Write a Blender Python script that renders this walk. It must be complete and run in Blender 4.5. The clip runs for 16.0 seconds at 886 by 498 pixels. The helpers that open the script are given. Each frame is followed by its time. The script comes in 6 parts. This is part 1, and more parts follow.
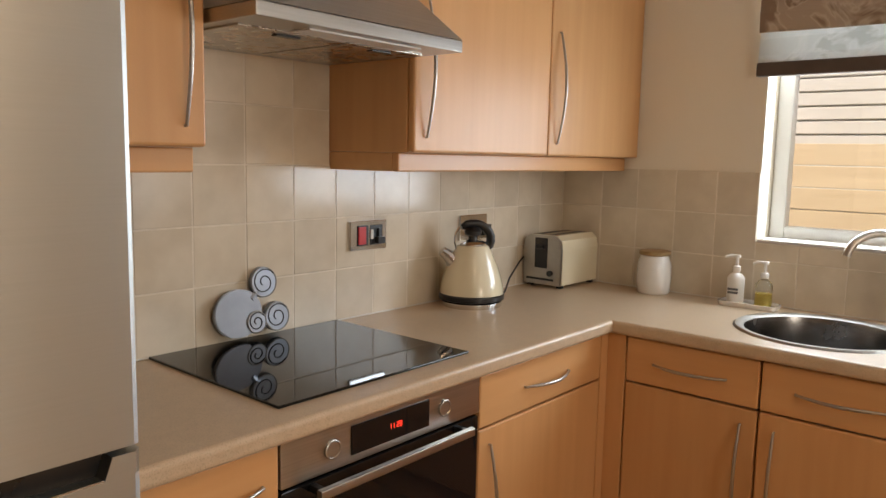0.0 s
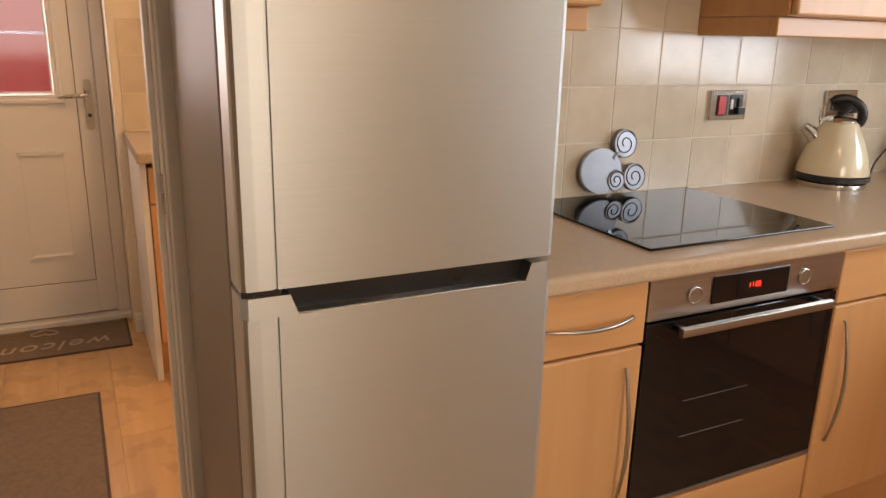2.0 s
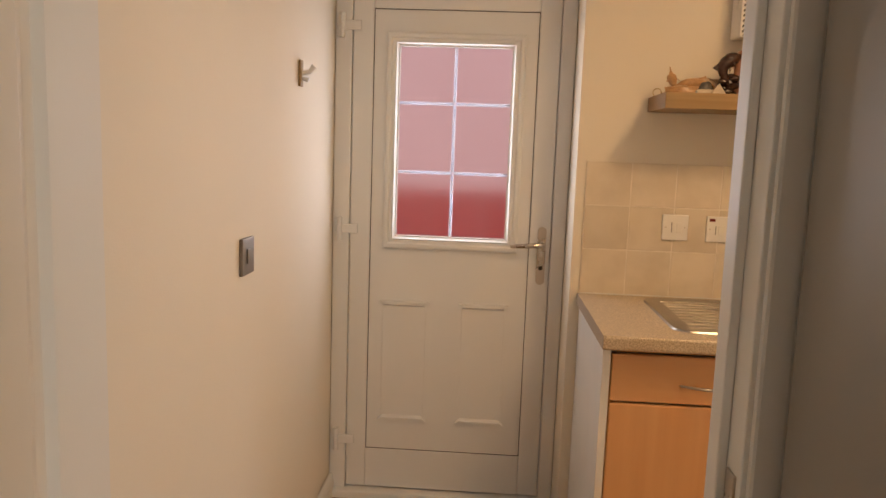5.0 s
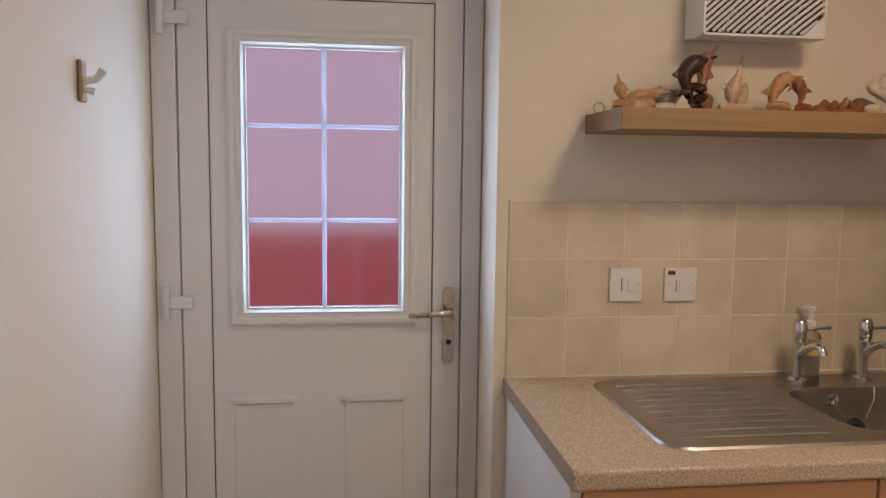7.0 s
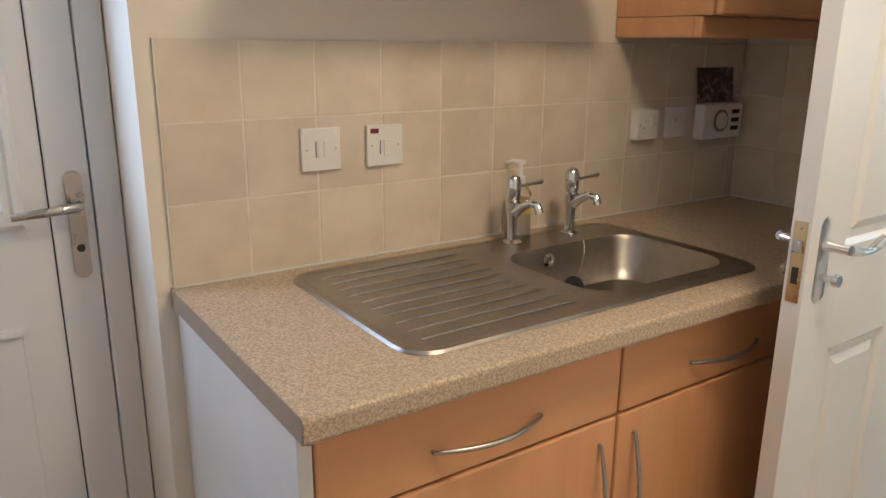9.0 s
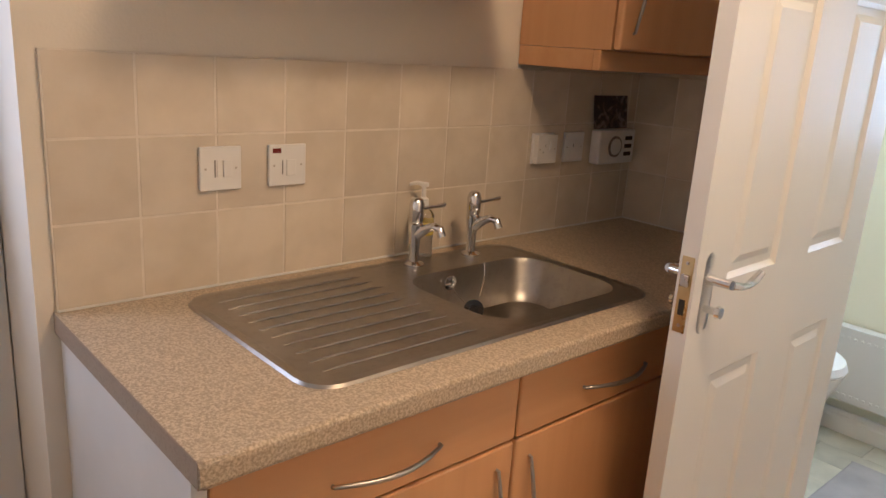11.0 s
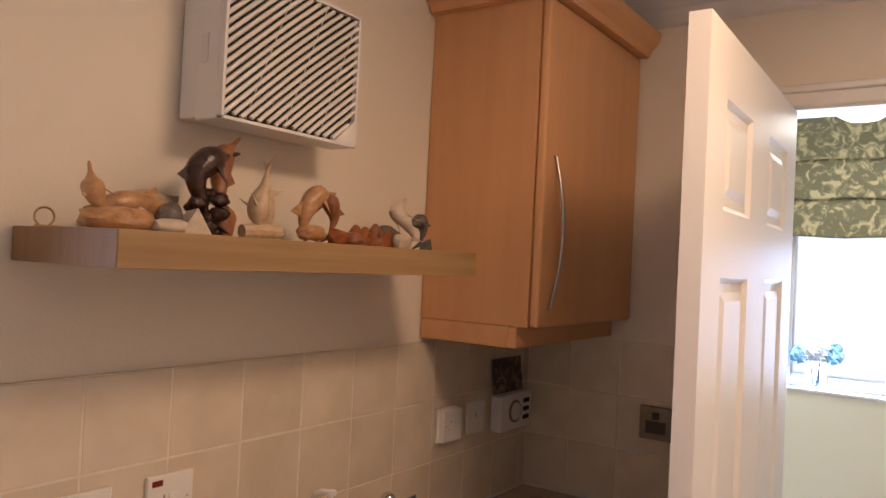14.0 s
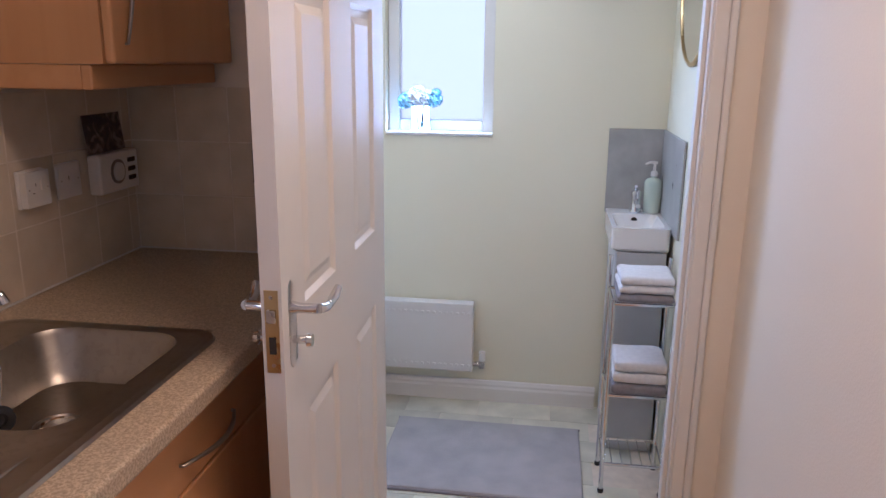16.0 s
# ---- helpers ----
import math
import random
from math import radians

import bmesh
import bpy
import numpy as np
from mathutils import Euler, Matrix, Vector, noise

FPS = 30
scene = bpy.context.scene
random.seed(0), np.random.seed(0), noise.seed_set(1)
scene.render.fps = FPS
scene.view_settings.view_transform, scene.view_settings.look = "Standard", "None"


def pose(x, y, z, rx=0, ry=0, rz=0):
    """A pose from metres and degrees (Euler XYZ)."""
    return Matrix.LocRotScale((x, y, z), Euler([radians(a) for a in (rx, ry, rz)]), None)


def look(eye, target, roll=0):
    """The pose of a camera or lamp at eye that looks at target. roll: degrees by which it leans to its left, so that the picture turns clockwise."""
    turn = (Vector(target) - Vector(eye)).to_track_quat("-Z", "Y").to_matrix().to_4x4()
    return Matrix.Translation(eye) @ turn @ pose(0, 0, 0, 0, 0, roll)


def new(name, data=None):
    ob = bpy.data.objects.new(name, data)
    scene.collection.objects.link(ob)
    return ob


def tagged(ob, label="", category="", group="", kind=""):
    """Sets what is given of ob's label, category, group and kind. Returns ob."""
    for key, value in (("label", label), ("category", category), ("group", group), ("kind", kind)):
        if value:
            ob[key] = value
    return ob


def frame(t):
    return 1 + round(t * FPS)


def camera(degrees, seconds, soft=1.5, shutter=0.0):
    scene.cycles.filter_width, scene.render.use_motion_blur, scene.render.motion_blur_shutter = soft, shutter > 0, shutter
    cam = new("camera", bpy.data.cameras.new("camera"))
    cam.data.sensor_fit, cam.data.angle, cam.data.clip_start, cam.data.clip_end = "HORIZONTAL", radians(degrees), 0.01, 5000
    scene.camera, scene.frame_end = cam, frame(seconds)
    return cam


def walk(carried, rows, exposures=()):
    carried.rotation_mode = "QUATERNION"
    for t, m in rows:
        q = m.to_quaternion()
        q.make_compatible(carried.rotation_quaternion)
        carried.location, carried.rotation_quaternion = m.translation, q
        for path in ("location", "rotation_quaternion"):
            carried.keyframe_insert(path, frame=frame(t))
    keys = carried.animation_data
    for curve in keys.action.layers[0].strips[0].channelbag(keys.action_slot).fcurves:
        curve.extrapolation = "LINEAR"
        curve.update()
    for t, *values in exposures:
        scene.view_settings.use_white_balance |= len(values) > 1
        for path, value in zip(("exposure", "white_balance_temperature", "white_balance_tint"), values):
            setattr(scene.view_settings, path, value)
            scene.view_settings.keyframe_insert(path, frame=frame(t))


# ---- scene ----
cam = camera(61.5, 16.0)
PATH = [
    (0, (-0.027, 0.146, 1.389), (-1.322, 1.65, 1.141), 1.2),
    (0.5, (-0.017, 0.064, 1.361), (-1.382, 1.483, 1.01), 0.8),
    (1, (-0.019, -0.033, 1.342), (-1.43, 1.309, 0.886), 1.0),
    (1.5, (-0.019, -0.06, 1.324), (-1.552, 1.108, 0.787), 1.5),
    (2, (-0.004, -0.078, 1.332), (-1.722, 0.783, 0.778), 1.4),
    (2.5, (-0.027, -0.138, 1.356), (-1.905, 0.346, 0.868), 1.3),
    (3, (-0.141, -0.209, 1.358), (-2.082, 0.022, 0.935), 0.8),
    (3.5, (-0.278, -0.249, 1.361), (-2.241, -0.117, 0.998), 0.7),
    (4, (-0.467, -0.194, 1.374), (-2.44, -0.182, 1.048), 1.4),
    (4.5, (-0.634, -0.18, 1.382), (-2.611, -0.269, 1.096), 2.0),
    (4.7, (-0.716, -0.192, 1.383), (-2.695, -0.307, 1.116), 2.0),
    (6.8, (-1.506, -0.269, 1.443), (-3.496, -0.156, 1.279), 1.1),
    (7, (-1.577, -0.282, 1.434), (-3.55, -0.031, 1.23), 0.7),
    (7.5, (-1.703, -0.269, 1.385), (-3.587, 0.319, 1.064), 1.0),
    (8, (-1.826, -0.222, 1.368), (-3.618, 0.57, 0.967), 1.4),
    (8.5, (-1.91, -0.205, 1.368), (-3.61, 0.739, 0.901), 1.2),
    (9, (-2.028, -0.212, 1.363), (-3.621, 0.872, 0.827), 0.5),
    (9.2, (-2.071, -0.221, 1.357), (-3.611, 0.917, 0.778), 0.3),
    (11.3, (-2.045, -0.21, 1.445), (-3.462, 1.121, 0.972), 4.1),
    (11.5, (-2.047, -0.196, 1.479), (-3.472, 1.148, 1.076), 3.9),
    (12, (-2.183, -0.225, 1.505), (-3.534, 1.229, 1.256), 2.6),
    (12.5, (-2.26, -0.206, 1.534), (-3.544, 1.322, 1.407), 2.3),
    (13, (-2.311, -0.187, 1.561), (-3.547, 1.385, 1.564), 2.3),
    (13.5, (-2.356, -0.191, 1.585), (-3.53, 1.426, 1.681), 2.1),
    (14, (-2.36, -0.188, 1.562), (-3.502, 1.454, 1.598), 2.8),
    (14.5, (-2.355, -0.178, 1.509), (-3.429, 1.498, 1.315), 2.9),
    (15, (-2.336, -0.147, 1.465), (-3.181, 1.632, 1.12), 2.0),
    (15.5, (-2.308, -0.129, 1.46), (-2.855, 1.756, 1.076), 1.2),
    (16, (-2.266, -0.122, 1.442), (-2.537, 1.797, 0.95), 0.6),
]
EXPOSURES = [
    (0.0, -0.22, 7200, 14), (1.0, 0.0, 7000, 14), (1.5, 0.03, 6900, 14), (2.5, 0.1, 8000, 21), (3.5, 0.03, 6900, 15), (4.7, 0.0, 6500, 8),
    (6.8, -0.2, 4850, 4), (7.5, -0.1, 4650, 0), (9.0, 0.27, 4500, -2), (11.5, 0.05, 5200, 10), (13.5, -0.1, 5450, 18), (14.5, -0.15, 5200, 16), (15.3, -0.22, 5250, 19), (16.0, -0.32, 4650, 20),
]
walk(cam, [(t, look(eye, target, roll)) for t, eye, target, roll in PATH], EXPOSURES)

# ---- plan: walls run along x and y ----
KX, KY = -1.655, 2.78        # kitchen: hob wall, window wall
UX, UY, LY = -3.437, 1.842, -0.795   # utility: door wall, rear wall, side wall
UK = -1.76                   # utility side of the kitchen wall
WY, WR = 2.88, -1.82         # cloakroom: window wall, basin wall
CEIL = 2.34
DOORX = -3.66                # back door leaf
TOP = 0.905                  # worktops

# ---- light ----
world = bpy.data.worlds.new("world")
scene.world = world
world.use_nodes = True
wn = world.node_tree.nodes
sky = wn.new("ShaderNodeTexSky")
sky.sky_type, sky.sun_disc = "NISHITA", False
sky.sun_elevation, sky.sun_rotation = radians(46), radians(152)
world.node_tree.links.new(sky.outputs[0], wn["Background"].inputs[0])
wn["Background"].inputs[1].default_value = 0.15


def lamp(name, kind, m, energy, color, size=0.2, size_y=None, shape="RECTANGLE"):
    data = bpy.data.lights.new(name, kind)
    data.energy, data.color = energy, color
    if kind == "AREA":
        data.shape, data.size = shape, size
        if size_y:
            data.size_y = size_y
    elif kind == "SUN":
        data.angle = size
    else:
        data.shadow_soft_size = size
    ob = new(name, data)
    ob.matrix_world = m
    return ob


lamp("sun", "SUN", look((3.2, -6, 7.2), (0, 0, 0)), 5.0, (1, 0.95, 0.86), radians(0.5))
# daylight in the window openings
lamp("kitchen_window_light", "AREA", look((-0.28, KY + 0.09, 1.6), (-0.28, 0, 1.6)), 38, (0.68, 0.84, 1), 1.15, 0.9)
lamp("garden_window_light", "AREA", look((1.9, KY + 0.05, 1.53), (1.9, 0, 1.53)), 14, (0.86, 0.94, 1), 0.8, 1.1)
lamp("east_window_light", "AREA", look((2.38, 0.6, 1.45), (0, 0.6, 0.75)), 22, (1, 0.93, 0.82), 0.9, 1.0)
lamp("cloakroom_window_light", "AREA", look((-2.72, WY - 0.01, 1.4), (-2.72, 0, 0.9)), 15.0, (0.78, 0.88, 1), 0.36, 0.56)
lamp("back_door_light", "AREA", look((DOORX - 0.0190, -0.35, 1.41), (0, -0.35, 1.41)), 4.6, (0.95, 0.90, 0.96), 0.40, 0.695)
# ceiling lamps
lamp("kitchen_ceiling_lamp", "AREA", look((0.15, 0.75, CEIL - 0.06), (0.15, 0.751, 0)), 5, (1, 0.70, 0.42), 0.30, shape="DISK")
lamp("utility_ceiling_lamp", "AREA", look((-2.28, 0.72, CEIL - 0.07), (-2.28, 0.721, 0)), 14.0, (1, 0.585, 0.265), 0.34, shape="DISK")
lamp("cloakroom_ceiling_lamp", "AREA", look((-2.6, 2.42, 2.055), (-2.6, 2.421, 0)), 3.0, (1, 0.86, 0.62), 0.2, shape="DISK")

# ---- materials ----


def shader(name):
    m = bpy.data.materials.new(name)
    m.use_nodes = True
    t = m.node_tree
    return m, t.nodes, t.links, t.nodes["Principled BSDF"]


def surface(name, a, b=None, rough=0.5, metal=0.0, scale=(8, 8, 8), fine=None, bump=0.0, bump_scale=60, coat=0.0,
            detail=4.0, random_tint=0.0, rough_var=0.08, spec=0.5, ends=(0.3, 0.7)):
    """Two colours mixed by stretched noise in the object's own metres, with fine relief."""
    m, n, l, p = shader(name)
    b = b or tuple(c * 0.86 for c in a)
    tc = n.new("ShaderNodeTexCoord")
    mp = n.new("ShaderNodeMapping")
    mp.inputs["Scale"].default_value = scale
    l.new(tc.outputs["Object"], mp.inputs[0])
    nz = n.new("ShaderNodeTexNoise")
    nz.inputs["Scale"].default_value, nz.inputs["Detail"].default_value = 1.0, detail
    l.new(mp.outputs[0], nz.inputs["Vector"])
    src = nz.outputs["Fac"]
    if random_tint:
        oi = n.new("ShaderNodeObjectInfo")
        off = n.new("ShaderNodeVectorMath")
        off.operation = "ADD"
        l.new(tc.outputs["Object"], off.inputs[0])
        sc = n.new("ShaderNodeMath")
        sc.operation = "MULTIPLY"
        sc.inputs[1].default_value = 40
        l.new(oi.outputs["Random"], sc.inputs[0])
        l.new(sc.outputs[0], off.inputs[1])
        l.new(off.outputs[0], mp.inputs[0])
    ramp = n.new("ShaderNodeValToRGB")
    ramp.color_ramp.elements[0].position, ramp.color_ramp.elements[1].position = ends
    ramp.color_ramp.elements[0].color, ramp.color_ramp.elements[1].color = (*b, 1), (*a, 1)
    l.new(src, ramp.inputs[0])
    col = ramp.outputs[0]
    if random_tint:
        hs = n.new("ShaderNodeHueSaturation")
        mr = n.new("ShaderNodeMapRange")
        mr.inputs["To Min"].default_value, mr.inputs["To Max"].default_value = 1 - random_tint, 1 + random_tint
        l.new(oi.outputs["Random"], mr.inputs["Value"])
        l.new(mr.outputs[0], hs.inputs["Value"])
        l.new(col, hs.inputs["Color"])
        col = hs.outputs[0]
    if fine:
        fcol, fscale, amount = fine
        nf = n.new("ShaderNodeTexNoise")
        nf.inputs["Scale"].default_value, nf.inputs["Detail"].default_value = fscale, 2.0
        l.new(tc.outputs["Object"], nf.inputs["Vector"])
        fr = n.new("ShaderNodeValToRGB")
        fr.color_ramp.elements[0].position, fr.color_ramp.elements[1].position = 0.54, 0.62
        fr.color_ramp.elements[0].color, fr.color_ramp.elements[1].color = (0, 0, 0, 1), (amount, amount, amount, 1)
        l.new(nf.outputs["Fac"], fr.inputs[0])
        mx = n.new("ShaderNodeMix")
        mx.data_type = "RGBA"
        l.new(fr.outputs[0], mx.inputs["Factor"])
        l.new(col, mx.inputs["A"])
        mx.inputs["B"].default_value = (*fcol, 1)
        col = mx.outputs["Result"]
    l.new(col, p.inputs["Base Color"])
    rr = n.new("ShaderNodeMapRange")
    rr.inputs["To Min"].default_value, rr.inputs["To Max"].default_value = max(0.02, rough - rough_var), min(1, rough + rough_var)
    l.new(nz.outputs["Fac"], rr.inputs["Value"])
    l.new(rr.outputs[0], p.inputs["Roughness"])
    p.inputs["Metallic"].default_value = metal
    p.inputs["Coat Weight"].default_value = coat
    p.inputs["Coat Roughness"].default_value = 0.12
    p.inputs["Specular IOR Level"].default_value = spec
    if bump:
        nb = n.new("ShaderNodeTexNoise")
        nb.inputs["Scale"].default_value, nb.inputs["Detail"].default_value = bump_scale, 3.0
        l.new(tc.outputs["Object"], nb.inputs["Vector"])
        bp = n.new("ShaderNodeBump")
        bp.inputs["Strength"].default_value, bp.inputs["Distance"].default_value = bump, 0.004
        l.new(nb.outputs["Fac"], bp.inputs["Height"])
        l.new(bp.outputs[0], p.inputs["Normal"])
    return m


def glow(name, color, strength):
    m, n, l, p = shader(name)
    p.inputs["Base Color"].default_value = (*color, 1)
    p.inputs["Emission Color"].default_value = (*color, 1)
    p.inputs["Emission Strength"].default_value = strength
    return m


def glass(name, color, rough, ior=1.45):
    m, n, l, p = shader(name)
    p.inputs["Base Color"].default_value = (*color, 1)
    p.inputs["Transmission Weight"].default_value = 1
    p.inputs["Roughness"].default_value, p.inputs["IOR"].default_value = rough, ior
    return m


BEECH_A, BEECH_B = (0.67, 0.372, 0.165), (0.61, 0.322, 0.136)
WALL = surface("cream_emulsion", (0.80, 0.735, 0.62), (0.765, 0.70, 0.585), 0.75, scale=(1.5, 1.5, 1.5), bump=0.12, bump_scale=180)
# invented colour for the unseen kitchen walls: darkens and warms the bounced light
TAN = surface("unseen_wall_tan", (0.42, 0.30, 0.19), (0.39, 0.275, 0.17), 0.75, scale=(1.5, 1.5, 1.5), bump=0.1, bump_scale=180)
WALL_WC = surface("pale_green_emulsion", (0.80, 0.775, 0.615), (0.775, 0.745, 0.585), 0.7, scale=(1.5, 1.5, 1.5), bump=0.1, bump_scale=180)
CEILING = surface("ceiling_paint", (0.80, 0.78, 0.74), None, 0.85, scale=(2, 2, 2), bump=0.15, bump_scale=120)
GLOSS = surface("white_gloss_paint", (0.75, 0.73, 0.69), (0.72, 0.70, 0.655), 0.46, scale=(3, 3, 3), bump=0.05, bump_scale=25)
UPVC = surface("white_upvc", (0.74, 0.73, 0.705), (0.73, 0.72, 0.695), 0.3, scale=(3, 3, 3), rough_var=0.02)
MELAMINE = surface("white_melamine", (0.79, 0.78, 0.76), None, 0.35, scale=(4, 4, 4))
BEECH_Z = surface("beech_upright", BEECH_A, BEECH_B, 0.38, scale=(22, 22, 1.4), detail=6, bump=0.05, bump_scale=220, rough_var=0.05, random_tint=0.05)
BEECH_Y = surface("beech_level", BEECH_A, BEECH_B, 0.38, scale=(22, 1.4, 22), detail=6, bump=0.05, bump_scale=220, rough_var=0.05, random_tint=0.05)
BEECH_X = surface("beech_cross", BEECH_A, BEECH_B, 0.38, scale=(1.4, 22, 22), detail=6, bump=0.05, bump_scale=220, rough_var=0.05, random_tint=0.05)
OAK = surface("oak_veneer", (0.37, 0.24, 0.105), (0.26, 0.16, 0.062), 0.5, scale=(40, 2, 60), detail=6, bump=0.15, bump_scale=260)
PLANK = surface("oak_laminate", (0.66, 0.41, 0.19), (0.50, 0.29, 0.13), 0.36, scale=(1.6, 16, 16), detail=7, fine=((0.30, 0.17, 0.075), 9, 0.3), random_tint=0.06, bump=0.08, bump_scale=200)
GROUT = surface("grout", (0.78, 0.70, 0.585), None, 0.85, scale=(30, 30, 30))
TILE = surface("beige_ceramic_tile", (0.71, 0.625, 0.50), (0.63, 0.545, 0.425), 0.16, scale=(9, 9, 9), detail=7, ends=(0.36, 0.64), random_tint=0.06, bump=0.06, bump_scale=40, rough_var=0.08)
WORKTOP_K = surface("kitchen_worktop", (0.60, 0.46, 0.32), (0.545, 0.41, 0.28), 0.33, scale=(40, 40, 40), fine=((0.36, 0.27, 0.18), 330, 0.4))
WORKTOP_U = surface("granular_worktop", (0.61, 0.50, 0.355), (0.38, 0.30, 0.205), 0.42, scale=(210, 210, 210), ends=(0.38, 0.62), fine=((0.24, 0.18, 0.12), 300, 0.5), bump=0.05, bump_scale=250)
STEEL = surface("brushed_steel", (0.50, 0.48, 0.45), (0.42, 0.40, 0.37), 0.32, 1.0, scale=(300, 4, 300), rough_var=0.06)
SINK_STEEL = surface("worn_sink_steel", (0.44, 0.41, 0.37), (0.35, 0.325, 0.29), 0.36, 1.0, scale=(9, 9, 9), fine=((0.3, 0.28, 0.25), 60, 0.3), bump=0.03, bump_scale=120)
CHROME = surface("chrome", (0.78, 0.78, 0.79), (0.72, 0.72, 0.73), 0.09, 1.0, scale=(20, 20, 20), rough_var=0.03)
NICKEL = surface("satin_nickel", (0.53, 0.48, 0.42), (0.50, 0.45, 0.39), 0.28, 1.0, scale=(30, 30, 30))
FRIDGE = surface("brushed_silver", (0.50, 0.505, 0.485), (0.48, 0.485, 0.465), 0.42, 1.0, scale=(4, 4, 300), bump=0.02, bump_scale=400, rough_var=0.05)
FRIDGE.node_tree.nodes["Principled BSDF"].inputs["Anisotropic"].default_value = 0.75
FRIDGE.node_tree.nodes["Principled BSDF"].inputs["Anisotropic Rotation"].default_value = 0.25
FRIDGE_SIDE = surface("grey_lacquer", (0.27, 0.255, 0.235), (0.25, 0.235, 0.215), 0.46, 0.5, scale=(3, 3, 3), bump=0.04, bump_scale=500)
BLACK = surface("black_plastic", (0.018, 0.018, 0.02), (0.012, 0.012, 0.013), 0.3, scale=(12, 12, 12))
BLACK_GLASS = surface("black_glass", (0.008, 0.008, 0.009), (0.006, 0.006, 0.007), 0.035, scale=(5, 5, 5), rough_var=0.012, spec=0.4)
WHITE_PLASTIC = surface("white_plastic", (0.80, 0.78, 0.74), (0.77, 0.75, 0.71), 0.3, scale=(9, 9, 9))
CREAM_ENAMEL = surface("cream_enamel", (0.80, 0.72, 0.53), (0.78, 0.70, 0.51), 0.16, scale=(6, 6, 6), coat=0.5, rough_var=0.04)
CERAMIC = surface("white_ceramic", (0.80, 0.78, 0.75), (0.77, 0.75, 0.72), 0.14, scale=(6, 6, 6), coat=0.4, rough_var=0.04)
RED = surface("red_plastic", (0.55, 0.02, 0.025), None, 0.3, scale=(12, 12, 12))
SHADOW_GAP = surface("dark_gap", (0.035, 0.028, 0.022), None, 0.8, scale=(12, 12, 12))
DARK_NICKEL = surface("dark_nickel", (0.24, 0.205, 0.17), (0.20, 0.17, 0.14), 0.38, 0.8, scale=(30, 30, 30))
BRASS = surface("brass", (0.62, 0.47, 0.24), (0.52, 0.38, 0.18), 0.3, 1.0, scale=(20, 20, 20))
LED = glow("red_led", (1.0, 0.06, 0.03), 1.8)
CLEAR = glass("clear_glass", (1, 1, 1), 0.0)
FROST = glass("frosted_glass", (1, 1, 1), 0.42, 1.12)

# ---- mesh helpers ----
ORIGIN = {}


def thing(name, at, label, category, group="", kind=""):
    ob = new(name)
    ob.empty_display_size = 0.1
    ob.location = at
    ORIGIN[ob.name] = Vector(at)
    return tagged(ob, label, category, group, kind)


def local(name, m, label, category, group=""):
    """A thing whose parts are built in its own axes."""
    ob = new(name)
    ob.matrix_world = m
    ORIGIN[ob.name] = Vector((0, 0, 0))
    return tagged(ob, label, category, group)


def part(name, bm, material, parent, label="", smooth=False):
    root = parent
    while root.parent:
        root = root.parent
    org = ORIGIN[root.name]
    for v in bm.verts:
        v.co -= org
    me = bpy.data.meshes.new(name)
    bmesh.ops.recalc_face_normals(bm, faces=bm.faces[:])
    if smooth:
        for f in bm.faces:
            f.smooth = True
        for e in bm.edges:
            e.smooth = len(e.link_faces) != 2 or e.calc_face_angle(0) < 0.7
    bm.to_mesh(me)
    bm.free()
    me.materials.append(material)
    ob = new(name, me)
    ob.parent = parent
    return tagged(ob, label)


def struct(name, bm, material, label, category):
    me = bpy.data.meshes.new(name)
    bmesh.ops.recalc_face_normals(bm, faces=bm.faces[:])
    bm.to_mesh(me)
    bm.free()
    me.materials.append(material)
    ob = new(name, me)
    ORIGIN[ob.name] = Vector((0, 0, 0))
    return tagged(ob, label, category, kind="structure")


def box(x0, x1, y0, y1, z0, z1, bevel=0.0, bm=None, seg=2):
    """A box between two corners, its edges rounded."""
    out = bmesh.new()
    bmesh.ops.create_cube(out, size=1)
    for v in out.verts:
        v.co = Vector(((x0 + x1) / 2 + v.co.x * (x1 - x0), (y0 + y1) / 2 + v.co.y * (y1 - y0), (z0 + z1) / 2 + v.co.z * (z1 - z0)))
    if bevel:
        bmesh.ops.bevel(out, geom=out.edges[:], offset=bevel, segments=seg, affect="EDGES", profile=0.5)
    return out if bm is None else join(bm, out)


def join(bm, *others):
    for o in others:
        me = bpy.data.meshes.new("tmp")
        o.to_mesh(me)
        o.free()
        bm.from_mesh(me)
        bpy.data.meshes.remove(me)
    return bm


def moved(bm, m):
    bmesh.ops.transform(bm, matrix=m, verts=bm.verts)
    return bm


def tube(pts, radii, n=10, flat=1.0, bm=None):
    """A round bar along points; radii: one, or one a point. flat squashes it across its second axis."""
    bm = bm or bmesh.new()
    pts = [Vector(p) for p in pts]
    if not hasattr(radii, "__len__"):
        radii = [radii] * len(pts)
    rings, up = [], None
    for i, p in enumerate(pts):
        d = (pts[min(i + 1, len(pts) - 1)] - pts[max(i - 1, 0)]).normalized()
        if up is None:
            up = d.orthogonal().normalized()
        up = (up - d * up.dot(d)).normalized()
        side = d.cross(up)
        rings.append([bm.verts.new(p + radii[i] * (math.cos(2 * math.pi * k / n) * up + flat * math.sin(2 * math.pi * k / n) * side)) for k in range(n)])
    for a, b in zip(rings, rings[1:]):
        for k in range(n):
            bm.faces.new((a[k], a[(k + 1) % n], b[(k + 1) % n], b[k]))
    bm.faces.new(rings[0][::-1])
    bm.faces.new(rings[-1])
    return bm


